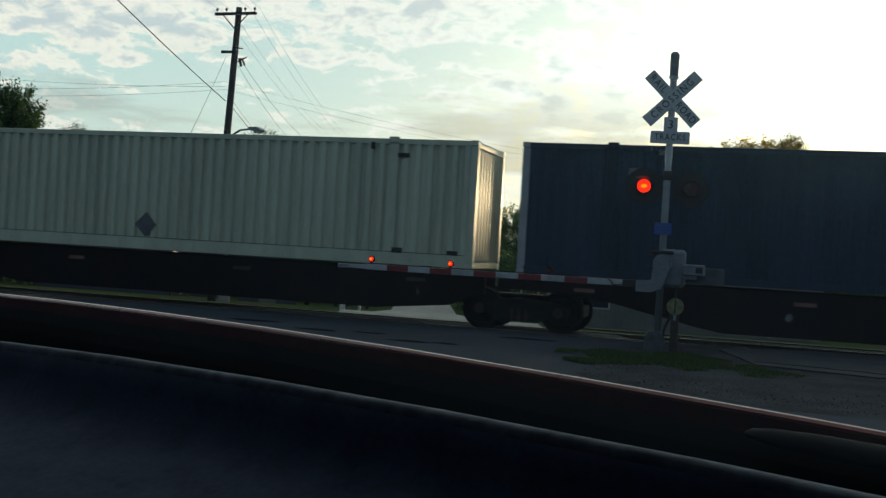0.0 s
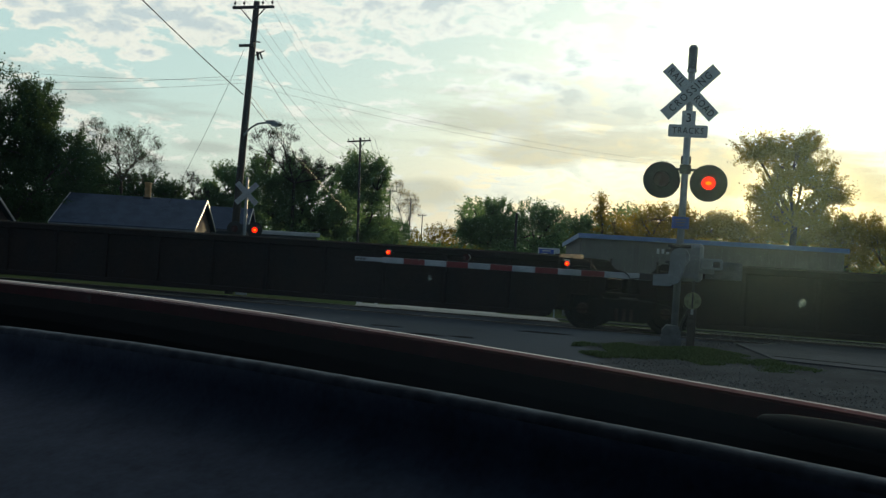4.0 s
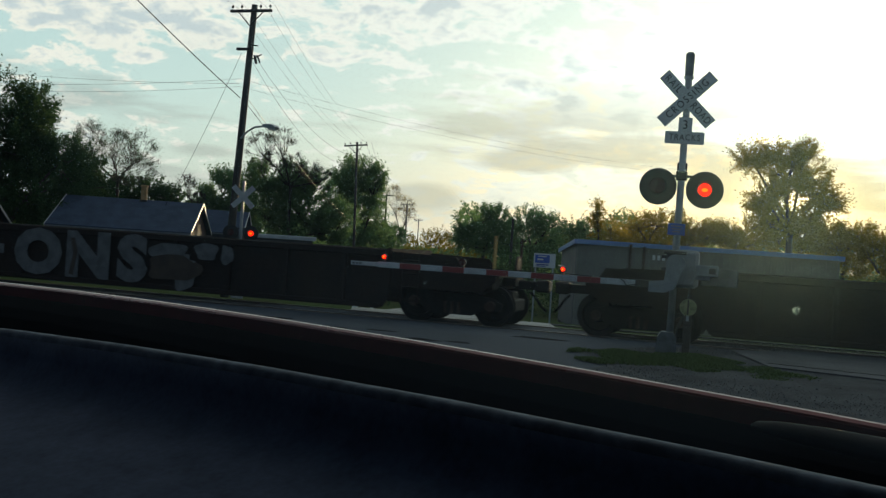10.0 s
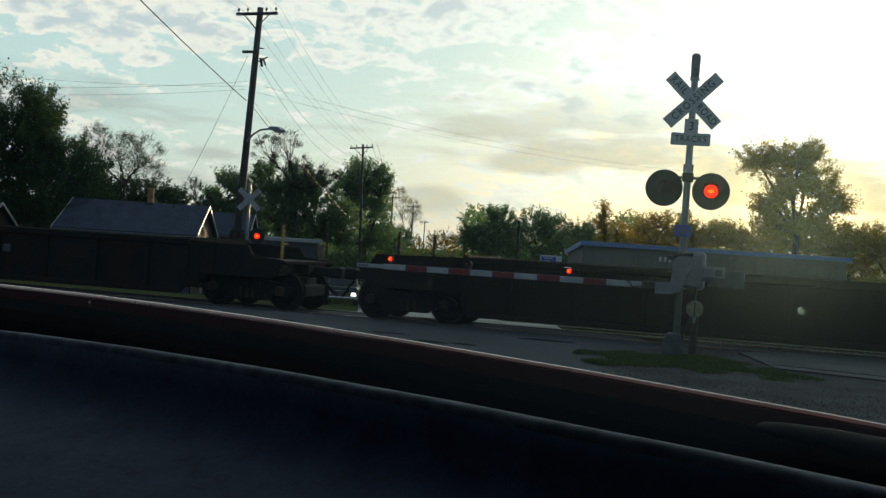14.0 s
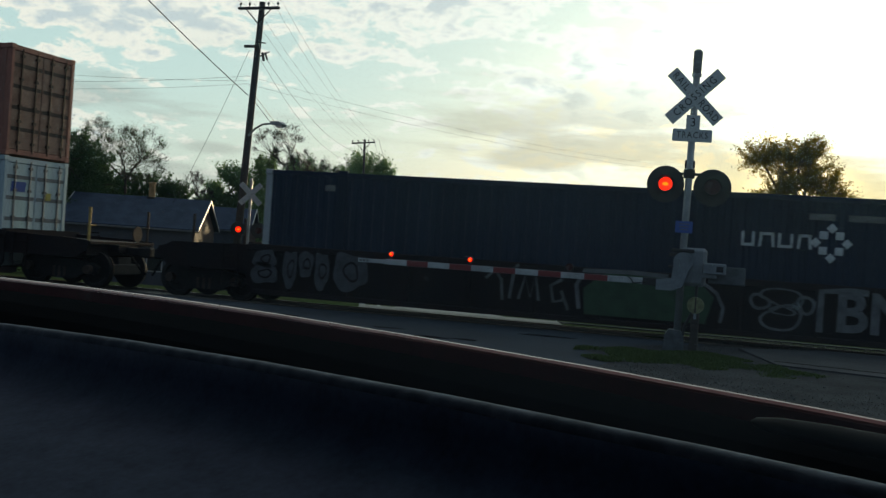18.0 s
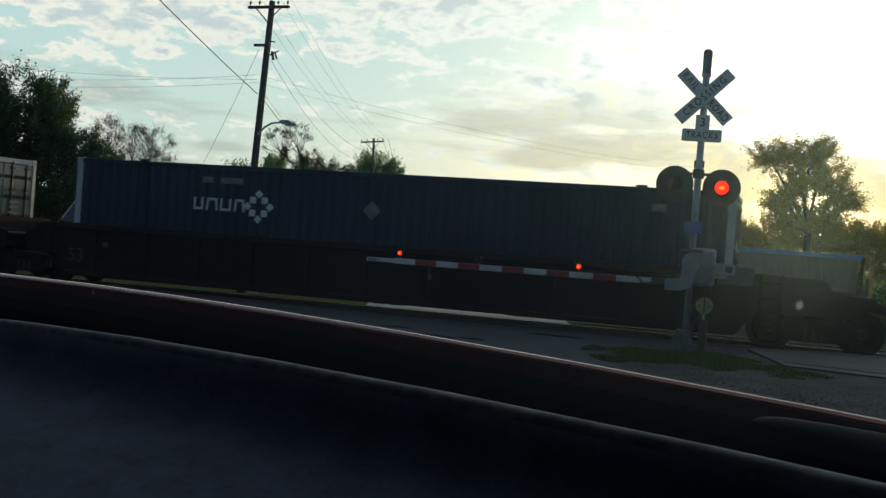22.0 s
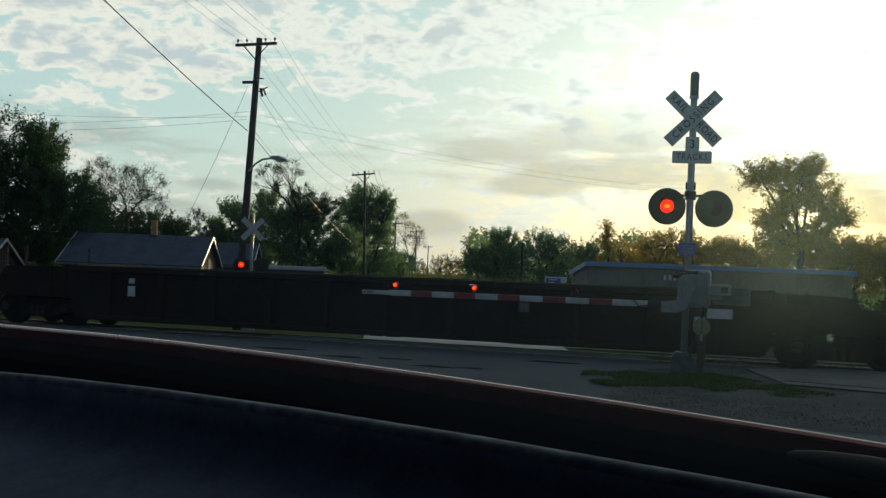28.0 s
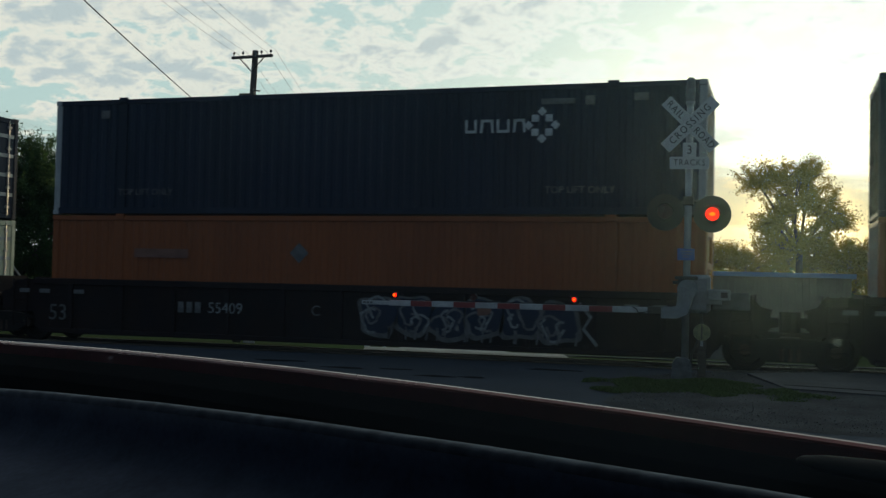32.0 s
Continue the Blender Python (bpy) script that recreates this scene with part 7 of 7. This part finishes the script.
    # far woods close the view between the trees
    rg = np.random.RandomState(77)
    n = 170000
    az = np.radians(rg.uniform(-62, 30, n))
    r = rg.uniform(150, 210, n)
    d_ = np.degrees(az)
    hump = np.where(d_ < -20, 8.5, 10.5) + 1.9 * np.sin(az * 37) + 1.2 * np.sin(az * 91 + 1)
    hump = np.where((d_ > -21.0) & (d_ < -16.2), 5.6, hump)
    z = -4.6 + hump * np.sqrt(rg.uniform(0, 1, n)) + rg.normal(0, 0.4, n)
    c = np.stack([r * np.sin(az), r * np.cos(az), z], 1)
    me = leaf_mesh("far_woods", c, 0.25, rg, LEAF)
    tagged(part("far_woods", me, LEAF), "dark distant woods along the horizon", "woods", kind="stuff")


# ---- the car the view is taken from ----
def viewing_car():
    """Its door is drawn in the door's own frame: x along the door, y outwards, z up from the eye."""
    yaw = radians(17.3)
    R2, F2 = Vector((math.cos(yaw), math.sin(yaw))), Vector((-math.sin(yaw), math.cos(yaw)))
    e = R2 * 0.753 - F2 * 0.658
    ob = thing("car", "dark car interior with a red door seen over its window sill", "car", at=pose(EYE[0], EYE[1], EYE[2], 0, 0, math.degrees(math.atan2(e.y, e.x))))
    A, B = -2.6, 1.2

    def run(name, outline, material, label="", tilt=-0.0224, arch=-0.0283, soft=False):
        # drawn out in short lengths along a gently arched line
        m, n, k = Mesh(), len(outline), 24
        for i in range(k + 1):
            x = A + (B - A) * i / k
            d = max(-1.3, x) + 0.4
            dz = tilt * (x + 0.2) + arch * d * d
            m.v += [(x, y, z + dz) for y, z in outline]
        for i in range(k):
            m.f += [(i * n + j, i * n + (j + 1) % n, (i + 1) * n + (j + 1) % n, (i + 1) * n + j) for j in range(n)]
        m.f += [tuple(range(n))[::-1], tuple(range(k * n, (k + 1) * n))]
        return part(name, m, material, ob, label, smooth=soft)
    # inner trim with a rounded top edge, seals, glass, painted outer skin
    run("door_trim", [(0.16, -0.9), (0.17, -0.27), (0.19, -0.232), (0.26, -0.187), (0.34, -0.158), (0.39, -0.1455), (0.42, -0.1365), (0.436, -0.128), (0.4440, -0.1185), (0.4482, -0.108), (0.4500, -0.0945), (0.458, -0.0945), (0.479, -0.135), (0.48, -0.9)], CABIN, "dark blue-black door trim", 0.0021, -0.0418, True)
    # strip added along the crest to carry its soft highlight
    run("crest_strip", [(0.4506, -0.0950), (0.4509, -0.0925), (0.4518, -0.0904), (0.4532, -0.0892), (0.4555, -0.0886), (0.463, -0.0892), (0.472, -0.095), (0.474, -0.12), (0.455, -0.12)], CREST_GREY, "grey strip for the soft highlight along the trim's top edge", 0.0021, -0.0418, True)
    run("inner_seal", [(0.502, -0.9), (0.503, -0.150), (0.512, -0.138), (0.524, -0.138), (0.526, -0.9)], RUBBER)
    run("outer_seal", [(0.574, -0.9), (0.575, -0.118), (0.5795, -0.107), (0.5872, -0.0957), (0.581, -0.9)], RUBBER, "black rubber window seal")
    run("door_flange", [(0.582, -0.9), (0.5865, -0.125), (0.5938, -0.0862), (0.5944, -0.0862), (0.59, -0.9)], FLANGE, "matt dark red inner edge of the door")
    run("door_skin", [(0.592, -0.9), (0.5945, -0.10), (0.5947, -0.0866), (0.5958, -0.0848), (0.598, -0.0832), (0.6005, -0.0828), (0.604, -0.0838), (0.612, -0.090), (0.625, -0.102), (0.70, -0.30), (0.72, -0.9)], RED_PAINT, "red painted door skin with a sunlit edge")
    pane = part("window_pane", Mesh().box(A, B, 0.528, 0.5325, -0.3, 0.62), GLASS, ob, "slightly dusty side window with a veil of glare in its film")
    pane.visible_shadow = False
    # the mirror foot just outside the glass
    m = Mesh().lathe([(-0.06, 0.002), (-0.057, 0.008), (-0.045, 0.014), (-0.02, 0.018), (0.03, 0.02), (0.16, 0.02), (0.25, 0.01)], (0, 0, 0), "x", 14).moved(Matrix.Diagonal((1, 0.7, 0.32, 1)))
    part("mirror_foot", m, RUBBER, ob, "black mirror foot", at=pose(-0.185, 0.553, -0.091, 0, 1.5, 0), smooth=True)
    # dried spots on the pane
    for x, z, r in ((-0.2138, -0.0248, 0.0022), (-0.8736, -0.0749, 0.003), (-0.4636, -0.0287, 0.0018)):
        spot = part("spot", Mesh().lathe([(0.0, 0.0003), (0.0, r), (0.0004, r), (0.0004, 0.0003)], (x, 0.5265, z), "y", 14), SPECK, pane)
        spot.visible_shadow = False
    # roof, pillars and far side
    C, G = -1.38, 0.62
    part("roof_lining", Mesh().box(C, B, -1.4, 0.50, G, G + 0.05, 0.01), HEADLINER, ob)
    part("roof", Mesh().extrude([(0.60, G + 0.0), (0.56, G + 0.08), (0.35, G + 0.115), (-1.2, G + 0.115), (-1.42, G + 0.08), (-1.46, G), (-1.44, G + 0.055), (0.58, G + 0.055)], "x", C, B), RED_PAINT, ob)
    for y in (0.55, -1.43):
        part("roof_rail", Mesh().box(C, B, y - 0.04, y + 0.04, G - 0.06, G + 0.056, 0.015), RED_PAINT, ob)
        part("windscreen_pillar", Mesh().add([(-1.86, y - 0.035, -0.13), (-1.74, y - 0.035, -0.13), (C + 0.1, y - 0.035, G), (C, y - 0.035, G), (-1.86, y + 0.035, -0.13), (-1.74, y + 0.035, -0.13), (C + 0.1, y + 0.035, G), (C, y + 0.035, G)],
                                             [(0, 1, 2, 3), (4, 7, 6, 5), (0, 4, 5, 1), (1, 5, 6, 2), (2, 6, 7, 3), (3, 7, 4, 0)]), RED_PAINT, ob)
    screen = part("windscreen", Mesh().add([(-1.80, -1.4, -0.12), (-1.80, 0.52, -0.12), (C + 0.03, 0.52, G), (C + 0.03, -1.4, G)], [(0, 1, 2, 3)]), GLASS, ob)
    screen.visible_shadow = False
    skin = [(-1.46, -0.95), (-1.46, -0.10), (-1.50, -0.11), (-1.56, -0.2), (-1.58, -0.5), (-1.55, -0.95)]
    part("far_door_skin", Mesh().extrude(skin, "x", A, B), RED_PAINT, ob)
    # dark pane added out of view to keep sky light off the near door
    part("far_light_block", Mesh().box(C + 0.1, B, -1.425, -1.42, -0.1, G), PANE, ob, "unseen dark pane added to block light from the far side")
    part("far_trim", Mesh().box(A + 0.9, B, -1.45, -1.36, -0.9, -0.1, 0.02), HEADLINER, ob)
    for y in (-1.43, 0.55):
        part("door_pillar", Mesh().box(0.62, 0.76, y - 0.03, y + 0.03, -0.1, G - 0.05, 0.01), RED_PAINT, ob)
    # nose and tail
    part("bonnet", Mesh().extrude([(-1.72, -0.15), (-2.3, -0.19), (-2.95, -0.27), (-3.15, -0.36), (-3.15, -0.40), (-1.72, -0.24)], "y", -1.44, 0.58), RED_PAINT, ob)
    part("dashboard", Mesh().box(-1.9, -1.45, -1.36, 0.24, -0.5, -0.2, 0.06), HEADLINER, ob)
    for y0, y1 in ((-1.56, -1.44), (0.58, 0.70)):
        part("front_wing", Mesh().extrude([(-1.7, -0.16), (-2.6, -0.23), (-3.12, -0.38), (-3.18, -0.75), (-2.6, -0.95), (-1.7, -0.95)], "y", y0, y1), RED_PAINT, ob)
    part("front_bumper", Mesh().box(-3.26, -3.08, -1.54, 0.68, -1.15, -0.62, 0.06), RED_PAINT, ob)
    part("grille", Mesh().box(-3.19, -3.12, -0.9, 0.04, -0.60, -0.40, 0.02), LAMP_BLACK, ob)
    for y in (-1.22, 0.36):
        part("headlight", Mesh().box(-3.2, -3.1, y - 0.22, y + 0.22, -0.58, -0.40, 0.03), PALE_STEEL, ob)
    part("tailgate", Mesh().extrude([(B, -0.95), (B + 0.16, -0.95), (B + 0.2, -0.45), (B + 0.12, -0.05), (B + 0.0, 0.70), (B - 0.05, 0.70), (B - 0.03, -0.1)], "y", -1.46, 0.58), RED_PAINT, ob)
    part("rear_bumper", Mesh().box(B + 0.06, B + 0.28, -1.54, 0.68, -1.15, -0.75, 0.06), RED_PAINT, ob)
    part("rear_glass", Mesh().box(B + 0.09, B + 0.13, -1.2, 0.32, 0.05, 0.5).moved(pose(0.0, 0, 0)), PANE, ob)
    for y in (-1.35, 0.47):
        part("tail_light", Mesh().box(B + 0.13, B + 0.21, y - 0.11, y + 0.11, -0.42, -0.1, 0.02), RED_TAPE, ob)
    part("cabin_floor", Mesh().box(A, B, -1.5, 0.60, -1.08, -0.98), HEADLINER, ob)
    part("front_bulkhead", Mesh().box(-1.98, -1.92, -1.44, 0.5, -0.98, -0.24), HEADLINER, ob)
    for x in (-2.35, 0.72):
        for y in (0.56, -1.42):
            w = part("wheel", Mesh().lathe([(-0.1, 0.2), (-0.11, 0.30), (-0.09, 0.34), (0.09, 0.34), (0.11, 0.30), (0.1, 0.2)], (x, y, -1.28), "y", 24), TYRE, ob)
            part("rim", Mesh().lathe([(-0.105, 0.05), (-0.09, 0.2), (0.09, 0.2), (0.105, 0.05)], (x, y, -1.28), "y", 18), PALE_STEEL, w)


ground(), pavings(), tar_patches(), verge(), track()
train()
crossing_signal(), crossing_gate(), far_signal(), marker()
line(), houses(), store(), far_car(), far_pickup(), edge_posts()
trees()
viewing_car()


def motions():
    for ob, s, z in TRAIN:
        walk(ob, [(t, pose(s + SPEED * t, TRACK_Y, z)) for t in (0, 16, 32)])
    # wheels roll with the train
    step, rate = 32 / 512, math.degrees(SPEED / 0.455)
    turns = [(k * step, pose(0, 0, 0, 0, rate * k * step % 360, 0)) for k in range(513)]
    for w in SPINNING:
        rest = w.matrix_basis.copy()
        walk(w, [(t, Matrix.Translation(rest.translation) @ m @ rest.to_3x3().to_4x4()) for t, m in turns])
    # crossing lamps: two beats, changing every 0.6075 s
    half, start = 0.6086, 0.02
    for leaf, place, beat in FLASHING:
        rows, shut = [], lambda k: (k % 2 == 0) == (beat == 1)
        now = shut(0)
        rows.append((0.0, pose(*place, 0 if now else -86)))
        for k in range(53):
            t = start + half * k
            nxt = shut(k + 1)
            a, b = (0 if now else -86), (0 if nxt else -86)
            for dt, turn in ((-0.04, a), (-0.012, a), (0.012, b), (0.04, b)):
                if 0.005 < t + dt < 31.995:
                    rows.append((t + dt, pose(*place, turn)))
            now = nxt
        rows.append((32.0, pose(*place, 0 if now else -86)))
        walk(leaf, rows)


motions()
